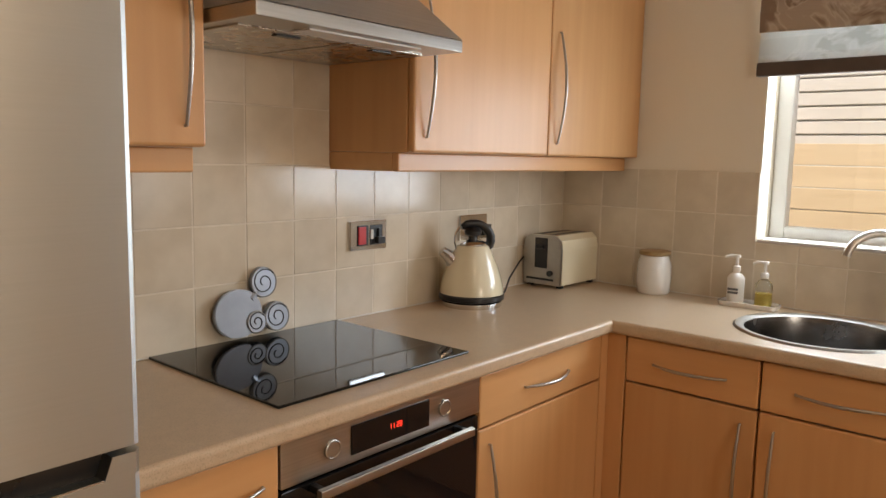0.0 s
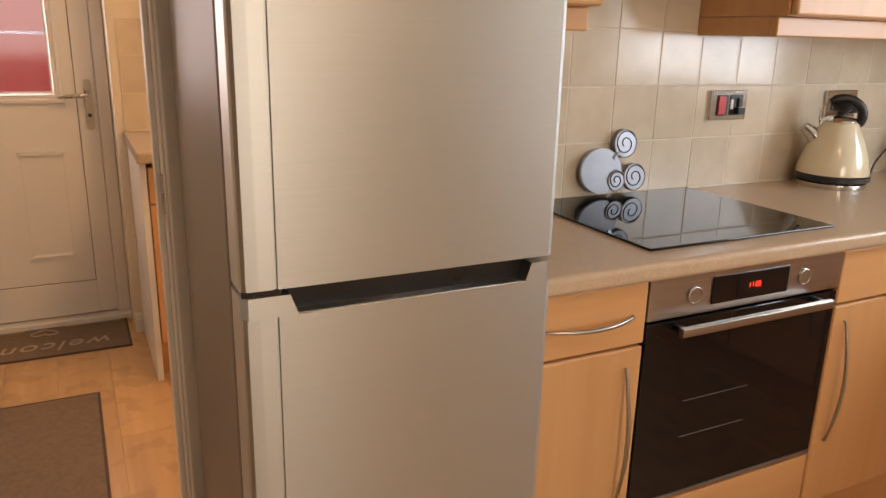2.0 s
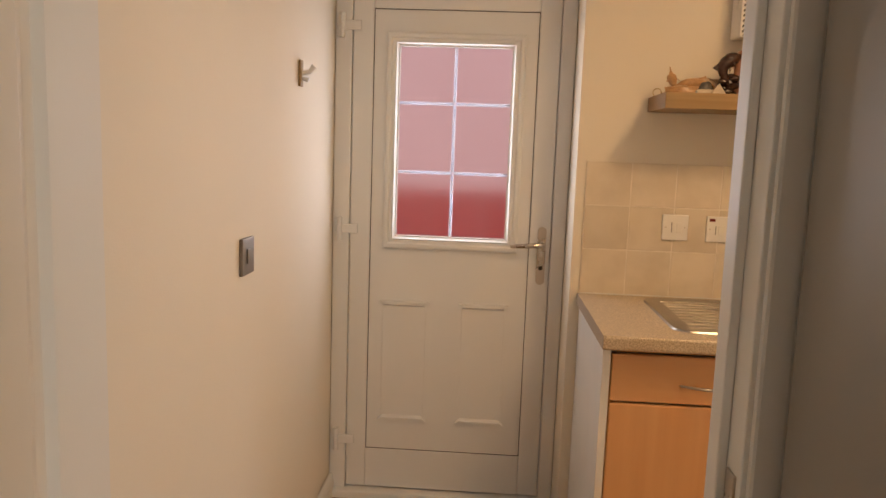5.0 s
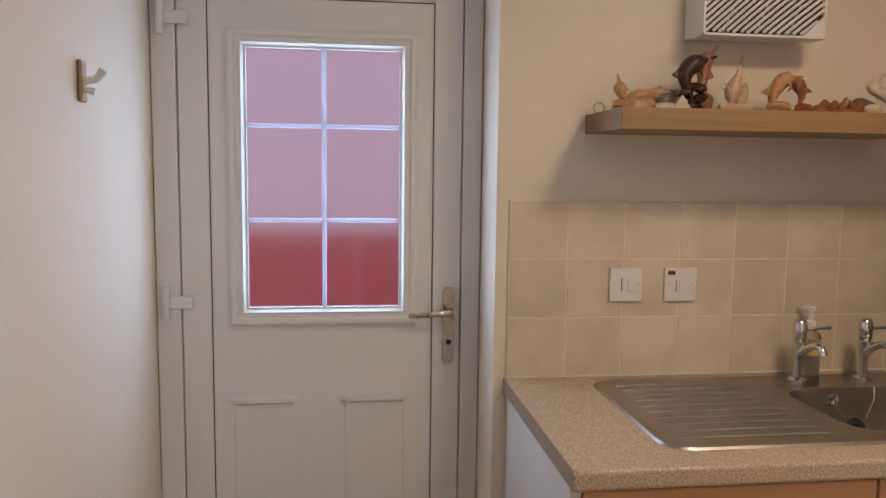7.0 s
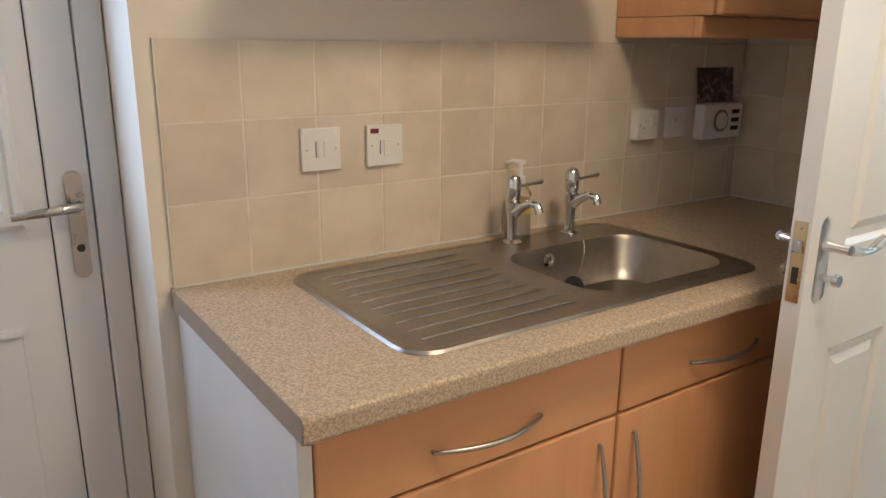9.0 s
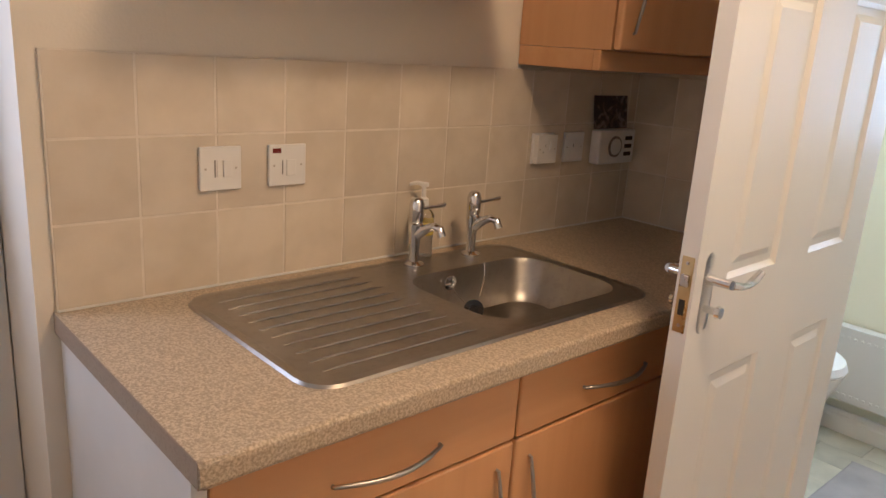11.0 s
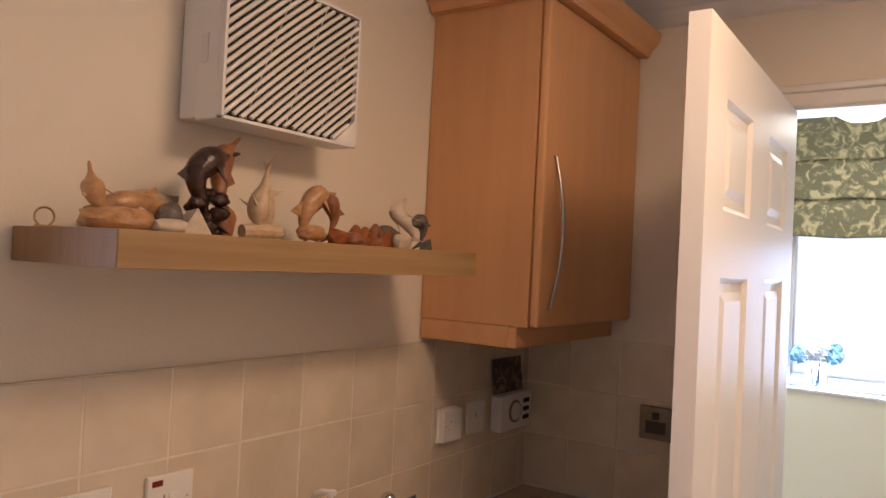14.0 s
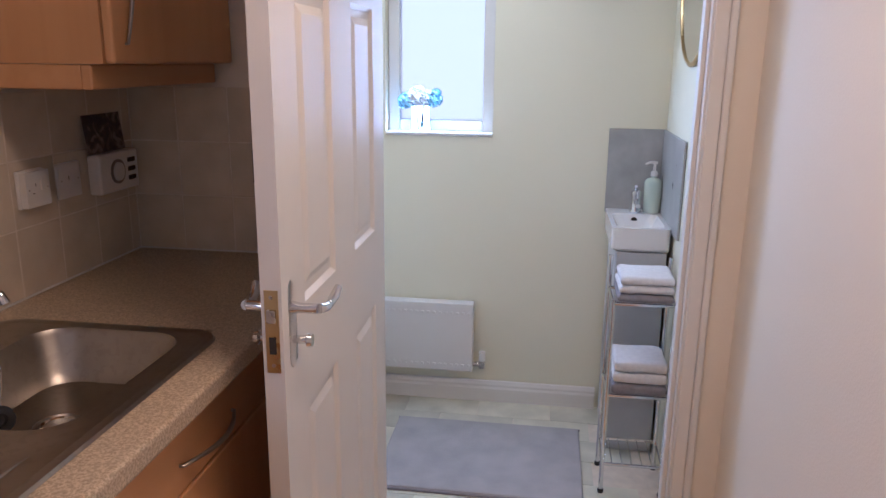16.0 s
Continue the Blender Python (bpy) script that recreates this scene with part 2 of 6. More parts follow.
def lathe(at, profile, n=28, bm=None, capped=True):
    """A turned shape: (radius, height) pairs from bottom to top about an upright axis."""
    bm = bm or bmesh.new()
    at = Vector(at)
    rings = [[bm.verts.new(at + Vector((max(r, 1e-4) * math.cos(2 * math.pi * k / n), max(r, 1e-4) * math.sin(2 * math.pi * k / n), z))) for k in range(n)] for r, z in profile]
    for a, b in zip(rings, rings[1:]):
        for k in range(n):
            bm.faces.new((a[k], a[(k + 1) % n], b[(k + 1) % n], b[k]))
    if capped:
        bm.faces.new(rings[0][::-1])
        bm.faces.new(rings[-1])
    return bm


def prism(poly, h, m=None):
    """A flat outline (x, y) given a thickness h along z, then set by the pose m."""
    bm = bmesh.new()
    low = [bm.verts.new((x, y, 0)) for x, y in poly]
    high = [bm.verts.new((x, y, h)) for x, y in poly]
    bm.faces.new(low[::-1])
    bm.faces.new(high)
    for i in range(len(poly)):
        j = (i + 1) % len(poly)
        bm.faces.new((low[i], low[j], high[j], high[i]))
    return moved(bm, m) if m else bm


def rounded(x0, x1, y0, y1, r, n=6):
    pts = []
    for cx, cy, a0 in ((x1 - r, y1 - r, 0), (x0 + r, y1 - r, 90), (x0 + r, y0 + r, 180), (x1 - r, y0 + r, 270)):
        pts += [(cx + r * math.cos(radians(a0 + 90 * k / n)), cy + r * math.sin(radians(a0 + 90 * k / n))) for k in range(n + 1)]
    return pts


def loft(loops, close_first=True, close_last=True):
    """Faces between closed loops that have the same number of points."""
    bm = bmesh.new()
    rings = [[bm.verts.new(p) for p in loop] for loop in loops]
    for a, b in zip(rings, rings[1:]):
        for k in range(len(a)):
            bm.faces.new((a[k], a[(k + 1) % len(a)], b[(k + 1) % len(a)], b[k]))
    if close_first:
        bm.faces.new(rings[0][::-1])
    if close_last:
        bm.faces.new(rings[-1])
    return bm


def bow(p, q, out, r=0.0045):
    """A bowed bar handle from p to q that stands out from its door by the vector out."""
    p, q, out = Vector(p), Vector(q), Vector(out)
    pts = [p + (q - p) * s + out * (0.18 + 0.82 * math.sin(math.pi * s)) for s in [k / 14 for k in range(15)]]
    bm = tube([p] + pts + [q], [r * 0.75] + [r * (0.75 + 0.35 * math.sin(math.pi * k / 14)) for k in range(15)] + [r * 0.75], 10)
    return bm


# ---- setting: floors, walls, ceilings ----
T = 0.105
floor = struct("floor", box(KX - 2.2, 2.4, -1.9, 3.0, -0.12, -0.011), GROUT, "oak laminate floor laid in long planks", "floor")
struct("ceiling", box(-3.75, 2.45, -1.95, 3.05, CEIL, CEIL + 0.12), CEILING, "flat white painted ceiling", "ceiling")


def wall_with_hole(name, axis, at, thick, a0, a1, holes, material, label, z1=CEIL):
    """A wall on the plane axis = at, thick metres deep to that side; holes: (from, to, bottom, top)."""
    bm = bmesh.new()
    cuts = sorted({a0, a1, *[h[0] for h in holes], *[h[1] for h in holes]})
    lo, hi = min(at, at + thick), max(at, at + thick)

    def add(p, q, z0, zt):
        if zt - z0 > 1e-4:
            box(*((lo, hi, p, q) if axis == "x" else (p, q, lo, hi)), z0, zt, bm=bm)
    for p, q in zip(cuts, cuts[1:]):
        inside = [h for h in holes if h[0] <= p + 1e-6 and h[1] >= q - 1e-6]
        if inside:
            add(p, q, -0.1, inside[0][2])
            add(p, q, inside[0][3], z1)
        else:
            add(p, q, -0.1, z1)
    bmesh.ops.remove_doubles(bm, verts=bm.verts[:], dist=1e-5)
    return struct(name, bm, material, label, "wall")


WIN = (-0.872, 0.32, 1.117, 2.12)             # kitchen window opening
KDOOR = (-0.778, 0.090, -0.1, 2.012)        # opening between kitchen and utility
BDOOR = (-0.80, 0.09, -0.1, 2.08)           # back door opening
WCDOOR = (-2.757, -1.878, -0.1, 2.012)        # cloakroom opening
WCWIN = (-2.93, -2.494, 1.143, 2.12)
wall_hob = wall_with_hole("wall_hob", "x", KX, -T, -1.9, 3.0, [KDOOR], WALL, "cream painted wall with beige tiles over the hob")
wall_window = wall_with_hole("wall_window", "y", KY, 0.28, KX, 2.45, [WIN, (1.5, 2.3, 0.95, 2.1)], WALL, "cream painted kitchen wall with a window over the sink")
# two unseen walls close the kitchen; their tan holds the bounced light down
wall_with_hole("wall_kitchen_east", "x", 2.4, 0.2, -1.9, KY, [(0.1, 1.1, 0.9, 2.05)], TAN, "unseen kitchen end wall with a window opening, tan to dim the bounce")
wall_with_hole("wall_kitchen_south", "y", -1.9, -0.2, KX - T, 2.6, [], TAN, "plain unseen kitchen wall, tan to dim the bounce")
wall_door = wall_with_hole("wall_back_door", "x", UX, -0.31, LY - 0.2, 3.0, [BDOOR], WALL, "magnolia wall with tiled strip and back door opening")
wall_rear = wall_with_hole("wall_utility_rear", "y", UY, T, UX, UK, [WCDOOR], WALL, "magnolia wall between utility room and cloakroom")
wall_with_hole("wall_utility_side", "y", LY, -0.2, UX, KX - T, [], WALL, "plain magnolia painted side wall")
wall_with_hole("wall_cloakroom_window", "y", WY, 0.3, UX, WR + T, [WCWIN], WALL_WC, "pale green painted cloakroom wall with a small window")
wall_with_hole("wall_cloakroom_basin", "x", WR, T - 0.035, UY + T, WY, [], WALL_WC, "pale green painted cloakroom side wall")
wall_with_hole("wall_cloakroom_lining", "y", UY + T, 0.012, UX, WR, [(WCDOOR[0] - 0.06, WCDOOR[1] + 0.06, -0.1, 2.06)], WALL_WC, "pale green painted inner cloakroom wall")


def coving(name, a, b, inward):
    """A plaster cove between wall and ceiling from a to b."""
    a, b, w = Vector(a), Vector(b), Vector(inward)
    prof = [(0.0, 0.0), (0.0, -0.095), (0.012, -0.09), (0.03, -0.055), (0.058, -0.028), (0.088, -0.012), (0.095, 0.0)]
    bm = loft([[a + w * u + Vector((0, 0, h)) for u, h in prof], [b + w * u + Vector((0, 0, h)) for u, h in prof]])
    return struct(name, bm, CEILING, "white plaster coving under the ceiling", "coving")


e = 0.002
coving("trim_coving_1", (UX + e, LY, CEIL - e), (UX + e, UY, CEIL - e), (1, 0, 0))
coving("trim_coving_2", (UX + 0.1, UY - e, CEIL - e), (UK, UY - e, CEIL - e), (0, -1, 0))
coving("trim_coving_3", (UX + 0.1, LY + e, CEIL - e), (UK, LY + e, CEIL - e), (0, 1, 0))


def skirting(name, a, b, out, h=0.095):
    a, b, w = Vector(a), Vector(b), Vector(out)
    prof = [(0, 0), (0.016, 0), (0.016, h * 0.62), (0.012, h * 0.72), (0.012, h * 0.82), (0.006, h * 0.96), (0, h)]
    bm = loft([[a + w * u + Vector((0, 0, z)) for u, z in prof], [b + w * u + Vector((0, 0, z)) for u, z in prof]])
    return struct(name, bm, GLOSS, "white gloss moulded skirting board", "skirting")


skirting("baseboard_1", (-3.64, LY + e, 0), (UK, LY + e, 0), (0, 1, 0))
skirting("baseboard_2", (UX + e, 0.092, 0), (UX + e, 0.126, 0), (1, 0, 0))
skirting("baseboard_3", (UX, WY - e, 0), (-2.03, WY - e, 0), (0, -1, 0))
skirting("baseboard_4", (UK - e, 0.11, 0), (UK - e, UY, 0), (-1, 0, 0))
skirting("baseboard_5", (-1.826, UY - e, 0), (UK - 0.02, UY - e, 0), (0, -1, 0))


def door_lining(name, axis, lo, hi, s0, s1, top, label):
    """Jambs, stops and moulded architraves of an opening through a wall between lo and hi."""
    root = thing(name, ((lo + hi) / 2, (s0 + s1) / 2, 0) if axis == "x" else ((s0 + s1) / 2, (lo + hi) / 2, 0), label, "door frame", kind="structure")

    def b(u0, u1, w0, w1, z0, z1, bev=0.002):
        return box(*((u0, u1, w0, w1) if axis == "x" else (w0, w1, u0, u1)), z0, z1, bev)
    part("jamb", b(lo - 0.004, hi + 0.004, s0, s0 + 0.025, 0, top), GLOSS, root)
    part("jamb", b(lo - 0.004, hi + 0.004, s1 - 0.025, s1, 0, top), GLOSS, root)
    part("head", b(lo - 0.004, hi + 0.004, s0, s1, top - 0.025, top), GLOSS, root)
    mid = (lo + hi) / 2
    part("stop", b(mid - 0.03, mid + 0.01, s0 + 0.025, s0 + 0.037, 0, top - 0.025), GLOSS, root)
    part("stop", b(mid - 0.03, mid + 0.01, s1 - 0.037, s1 - 0.025, 0, top - 0.025), GLOSS, root)
    for face, sgn in ((hi, 1), (lo, -1)):
        for w0, w1, deep in ((0.006, 0.043, 0.013), (0.043, 0.062, 0.018)):
            f0, f1 = sorted((face + sgn * 0.001, face + sgn * deep))
            part("architrave", b(f0, f1, s1 - 0.025 + w0, s1 - 0.025 + w1, 0, top - 0.025 + w1, 0.005), GLOSS, root)
            part("architrave", b(f0, f1, s0 + 0.025 - w1, s0 + 0.025 - w0, 0, top - 0.025 + w1, 0.005), GLOSS, root)
            part("architrave", b(f0, f1, s0 + 0.025 - w1, s1 - 0.025 + w1, top - 0.025 + w0, top - 0.025 + w1, 0.005), GLOSS, root)
    return root


frame_1 = door_lining("door_frame_1", "x", KX - T, KX, KDOOR[0], KDOOR[1] + 0.02, 2.012, "white gloss door lining between kitchen and utility room")
part("strike_plate", box(-1.692, -1.664, 0.0815, 0.0855, 0.945, 1.03, 0.001), NICKEL, frame_1, "metal strike plate")
frame_2 = door_lining("door_frame_2", "y", UY, UY + T, WCDOOR[0] - 0.012, WCDOOR[1] + 0.012, 2.012, "white gloss door lining to the cloakroom")


# ---- doors ----
def lever(root, x, y, z, side, toward):
    """A lever handle with its plate and turn on one face of a leaf. side: the face's normal along y; toward: lever's way along x."""
    plate = part("backplate", moved(prism(rounded(-0.021, 0.021, -0.08, 0.08, 0.02), 0.008), Matrix.Translation((x, y, z)) @ pose(0, 0, 0, 90 * side, 0, 0)), CHROME, root, "chrome backplate", True)
    s = side
    part("neck", tube([(x, y, z + 0.028), (x, y + s * 0.014, z + 0.028), (x, y + s * 0.045, z + 0.028)], [0.012, 0.009, 0.009]), CHROME, plate, smooth=True)
    part("lever", tube([(x, y + s * 0.047, z + 0.028), (x + toward * 0.016, y + s * 0.056, z + 0.026), (x + toward * 0.045, y + s * 0.054, z + 0.022), (x + toward * 0.066, y + s * 0.056, z + 0.030), (x + toward * 0.082, y + s * 0.060, z + 0.044)], [0.009, 0.0075, 0.007, 0.009, 0.007], 12), CHROME, plate, smooth=True)
    part("turn_knob", tube([(x, y, z - 0.03), (x, y + s * 0.022, z - 0.03), (x, y + s * 0.026, z - 0.03), (x, y + s * 0.034, z - 0.03)], [0.007, 0.007, 0.013, 0.011]), CHROME, plate, smooth=True)


def panel_door(name, m, width, label, rows, s=0.095, half=0.078, grip=0.94):
    """A six-panel leaf, hinge edge at x = 0, its faces at y = 0 and y = 0.036."""
    root = local(name, m, label, "door")
    h, th = 1.981, 0.036
    mid = width / 2
    cols = ((s, mid - half), (mid + half, width - s))
    bm = bmesh.new()
    for x0, x1 in ((0, s), (mid - half, mid + half), (width - s, width)):
        box(x0, x1, 0, th, 0.006, h, bm=bm)
    for z0, z1 in zip((0.006, *[r[1] for r in rows]), (*[r[0] for r in rows], h)):
        for x0, x1 in cols:
            box(x0, x1, 0.0, th, z0, z1, bm=bm)
    bmesh.ops.remove_doubles(bm, verts=bm.verts[:], dist=1e-5)
    part("leaf", bm, GLOSS, root)
    for x0, x1 in cols:
        for z0, z1 in rows:
            def ring(inset, y):
                return [(x0 + inset, y, z0 + inset), (x1 - inset, y, z0 + inset), (x1 - inset, y, z1 - inset), (x0 + inset, y, z1 - inset)]
            a = [(0.0, 0.0), (0.010, 0.0085), (0.026, 0.0085), (0.042, 0.002)]
            part("panel", loft([ring(i, y) for i, y in reversed(a)] + [ring(i, th - y) for i, y in a]), GLOSS, root)
    lever(root, width - 0.052, th, grip, 1, -1)
    lever(root, width - 0.052, 0.0, grip, -1, -1)
    latch = part("latch_plate", box(width - 0.001, width + 0.0015, 0.006, 0.030, grip - 0.072, grip + 0.074, 0.0004), BRASS, root, "brass latch plate")
    part("latch_bolt", box(width, width + 0.008, 0.010, 0.026, grip + 0.018, grip + 0.041, 0.002), NICKEL, latch)
    part("deadbolt_slot", box(width, width + 0.0022, 0.012, 0.024, grip - 0.038, grip - 0.008), SHADOW_GAP, latch)
    for z in (grip - 0.058, grip + 0.062):
        part("screw", tube([(width + 0.001, 0.018, z), (width + 0.0028, 0.018, z)], 0.0035, 8), NICKEL, latch)
    for z in (0.2, 1.7):
        part("hinge", box(-0.004, 0.001, -0.003, 0.03, z, z + 0.075, 0.001), BRASS, root, "brass butt hinge")
    return root


# leaf to the cloakroom, swung into the utility room
panel_door("door_2", Matrix.Translation((-2.706, 1.834, 0)) @ pose(0, 0, 0, 0, 0, -89) @ Matrix.Translation((0, -0.036, 0)), 0.838, "open white gloss six-panel door to the cloakroom", ((0.20, 0.814), (1.013, 1.559), (1.674, 1.865)), 0.122, 0.084, 0.998)
# leaf of the kitchen door, swung into the kitchen
panel_door("door_1", Matrix.Translation((-1.648, -0.677, 0)), 0.745, "open white gloss six-panel door beside the kitchen wall", ((0.20, 0.80), (0.955, 1.553), (1.67, 1.87)), 0.1, 0.0605, 0.905)


# ---- kitchen and utility cupboards ----
def fbox(axis, face, d0, d1, a0, a1, z0, z1, bevel=0.0):
    """A box against a cupboard front: d is the way out of the front, a runs along it. axis x fronts face +x, axis y fronts -y."""
    if axis == "x":
        return box(face + d0, face + d1, a0, a1, z0, z1, bevel)
    return box(a0, a1, face - d1, face - d0, z0, z1, bevel)


def fpt(axis, face, d, a, z):
    return (face + d, a, z) if axis == "x" else (a, face - d, z)


def fout(axis, d):
    return (d, 0, 0) if axis == "x" else (0, -d, 0)


def base_unit(axis, face, a0, a1, label, drawer=True, doors=1, hinge=1, depth=0.53, handle=0.787, rise=0.862, drop=0.0, group="base cupboards"):
    mid = (a0 + a1) / 2
    root = thing("base_cabinet", fpt(axis, face, -depth / 2, mid, 0.15), label, "cabinet", group)
    grain = BEECH_Y if axis == "x" else BEECH_X
    for p in (a0 + 0.001, a1 - 0.019):
        part("side_panel", fbox(axis, face, -depth, -0.002, p, p + 0.018, 0.15, rise), BEECH_Z, root)
    part("base_panel", fbox(axis, face, -depth, -0.002, a0 + 0.019, a1 - 0.019, 0.15, 0.168), grain, root)
    part("back_panel", fbox(axis, face, -depth, -depth + 0.008, a0 + 0.019, a1 - 0.019, 0.168, 0.862), MELAMINE, root)
    part("top_rail", fbox(axis, face, -0.03, -0.002, a0 + 0.019, a1 - 0.019, 0.845, 0.862), grain, root)
    g = 0.002
    top = 0.858
    if drawer:
        d = part("drawer_front", fbox(axis, face, 0, 0.02, a0 + g, a1 - g, 0.722 - drop, 0.857 - drop, 0.004), grain, root)
        part("handle", bow(fpt(axis, face, 0.02, mid - 0.107, handle), fpt(axis, face, 0.02, mid + 0.107, handle), fout(axis, 0.034)), STEEL, d, "brushed steel bow handle", True)
        top = 0.716 - drop
    w = (a1 - a0) / doors
    for k in range(doors):
        p, q = a0 + k * w + g, a0 + (k + 1) * w - g
        dr = part("door", fbox(axis, face, 0, 0.02, p, q, 0.154, top, 0.005), BEECH_Z, root)
        hx = q - 0.042 if (hinge > 0) == (k == 0) else p + 0.042
        part("handle", bow(fpt(axis, face, 0.02, hx, top - 0.375), fpt(axis, face, 0.02, hx, top - 0.045), fout(axis, 0.030)), STEEL, dr, "brushed steel bow handle", True)
    return root


def wall_unit(axis, wall, a0, a1, doors, label, hinges, z0=1.396, z1=2.12, deep=0.305, pelmet=True, cornice=False, ends=(True, True)):
    face = wall + (deep if axis == "x" else -deep)
    mid = (a0 + a1) / 2
    root = thing("wall_cabinet", fpt(axis, face, -deep / 2, mid, z0), label, "cabinet", "wall cupboards")
    grain = BEECH_Y if axis == "x" else BEECH_X
    part("body", fbox(axis, face, -deep + 0.003, -0.002, a0, a1, z0, z1), BEECH_Z, root)
    w = (a1 - a0) / doors
    for k in range(doors):
        p, q = a0 + k * w + 0.002, a0 + (k + 1) * w - 0.002
        dr = part("door", fbox(axis, face, 0, 0.022, p, q, z0 + 0.001, z1 - 0.002, 0.006), BEECH_Z, root)
        hx = p + 0.045 if hinges[k] < 0 else q - 0.045
        part("handle", bow(fpt(axis, face, 0.022, hx, z0 + 0.040), fpt(axis, face, 0.022, hx, z0 + 0.385), fout(axis, 0.030)), STEEL, dr, "brushed steel bow handle", True)
    if pelmet:
        part("pelmet", fbox(axis, face, -0.052, -0.03, a0, a1, z0 - 0.05, z0 - 0.001, 0.004), grain, root)
        for flag, p in zip(ends, (a0, a1 - 0.02)):
            if flag:
                part("pelmet_return", fbox(axis, face, -deep + 0.003, -0.052, p, p + 0.02, z0 - 0.05, z0 - 0.001, 0.003), grain, root)
    if cornice:
        prof = [(-0.01, 0.0), (0.022, 0.0), (0.03, 0.016), (0.052, 0.04), (0.056, 0.062), (-0.01, 0.062)]
        y0, y1, f = a0, a1, face + 0.022
        bm = loft([[(wall + 0.004, y0 - u, z1 + h) for u, h in prof], [(f + u, y0 - u, z1 + h) for u, h in prof], [(f + u, y1, z1 + h) for u, h in prof]])
        part("cornice", bm, grain, root, "moulded beech cornice")
    return root


FX = -1.125     # door backs of the hob run
base_unit("x", FX, 0.656, 0.949, "beech base cupboard with a drawer beside the fridge")
base_unit("x", FX, 1.548, 2.148, "beech base cupboard with a drawer under the kettle", hinge=-1)
FY = 2.21
base_unit("y", FY, -1.043, -0.648, "beech base cupboard with a drawer in the kitchen corner", rise=0.70)
base_unit("y", FY, -0.646, -0.25, "beech base cupboard with a drawer under the kitchen sink", hinge=-1, rise=0.70)
base_unit("y", FY, -0.248, 0.35, "beech base cupboard with a drawer below the window", rise=0.70)
post = thing("corner_post", (-1.07, 2.19, 0.15), "upright beech corner post between cupboards", "cabinet")
part("front_strip", box(-1.125, -1.105, 2.15, 2.208, 0.15, 0.862, 0.002), BEECH_Z, post)
part("side_strip", box(-1.105, -1.045, 2.19, 2.209, 0.15, 0.862, 0.002), BEECH_Z, post)
pl = thing("plinth", (-1.19, 1.4, 0), "beech kickboard under the kitchen cupboards", "kickboard")
part("board", box(-1.185, -1.168, 0.656, 2.267, 0.0, 0.149, 0.001), BEECH_Y, pl)
part("board", box(-1.167, 0.35, 2.268, 2.285, 0.0, 0.149, 0.001), BEECH_X, pl)

# worktop in one L, with its rounded front edge
wt = thing("kitchen_worktop", (-1.35, 1.7, 0.865), "beige speckled laminate worktop in an L shape", "worktop")
WTF, WTY = -1.076, 2.16
bm = bmesh.new()
cut = [(KX + 0.002, 0.653), (WTF, 0.653), (WTF, WTY), (0.36, WTY), (0.36, KY - 0.002), (KX + 0.002, KY - 0.002)]
SINK_C, SINK_R = (-0.570, 2.475), 0.245
verts = [bm.verts.new((x, y, TOP)) for x, y in cut]
edges = [bm.edges.new((verts[i], verts[(i + 1) % 6])) for i in range(6)]
hole = [bm.verts.new((SINK_C[0] + (SINK_R - 0.018) * math.cos(k * math.pi / 20), SINK_C[1] + (SINK_R - 0.018) * math.sin(k * math.pi / 20), TOP)) for k in range(40)]
edges += [bm.edges.new((hole[k], hole[(k + 1) % 40])) for k in range(40)]
bmesh.ops.triangle_fill(bm, edges=edges, use_beauty=True)
bmesh.ops.remove_doubles(bm, verts=bm.verts[:], dist=1e-6)
ret = bmesh.ops.extrude_face_region(bm, geom=bm.faces[:])
for v in [g for g in ret["geom"] if isinstance(g, bmesh.types.BMVert)]:
    v.co.z -= 0.04
long = [ed for ed in bm.edges if all(abs(v.co.z - TOP) < 1e-5 or abs(v.co.z - TOP + 0.04) < 1e-5 for v in ed.verts) and abs(ed.verts[0].co.z - ed.verts[1].co.z) < 1e-5 and
        (all(abs(v.co.x - WTF) < 1e-5 for v in ed.verts) or all(abs(v.co.y - WTY) < 1e-5 for v in ed.verts))]
bmesh.ops.bevel(bm, geom=long, offset=0.012, segments=4, affect="EDGES", profile=0.5)
part("slab", bm, WORKTOP_K, wt)

# ---- fridge freezer ----
FR0, FR1, FF = 0.113, 0.648, -1.024
fr = thing("fridge_freezer", (-1.3, 0.34, 0.0), "tall silver fridge freezer with a recessed dark grip between its doors", "fridge")
part("body", box(KX + 0.03, FF - 0.102, FR0 + 0.003, FR1 - 0.003, 0.02, 1.79, 0.006), FRIDGE_SIDE, fr)
part("gasket_gap", box(FF - 0.102, FF - 0.07, FR0 + 0.007, FR1 - 0.007, 0.05, 1.77), BLACK, fr)


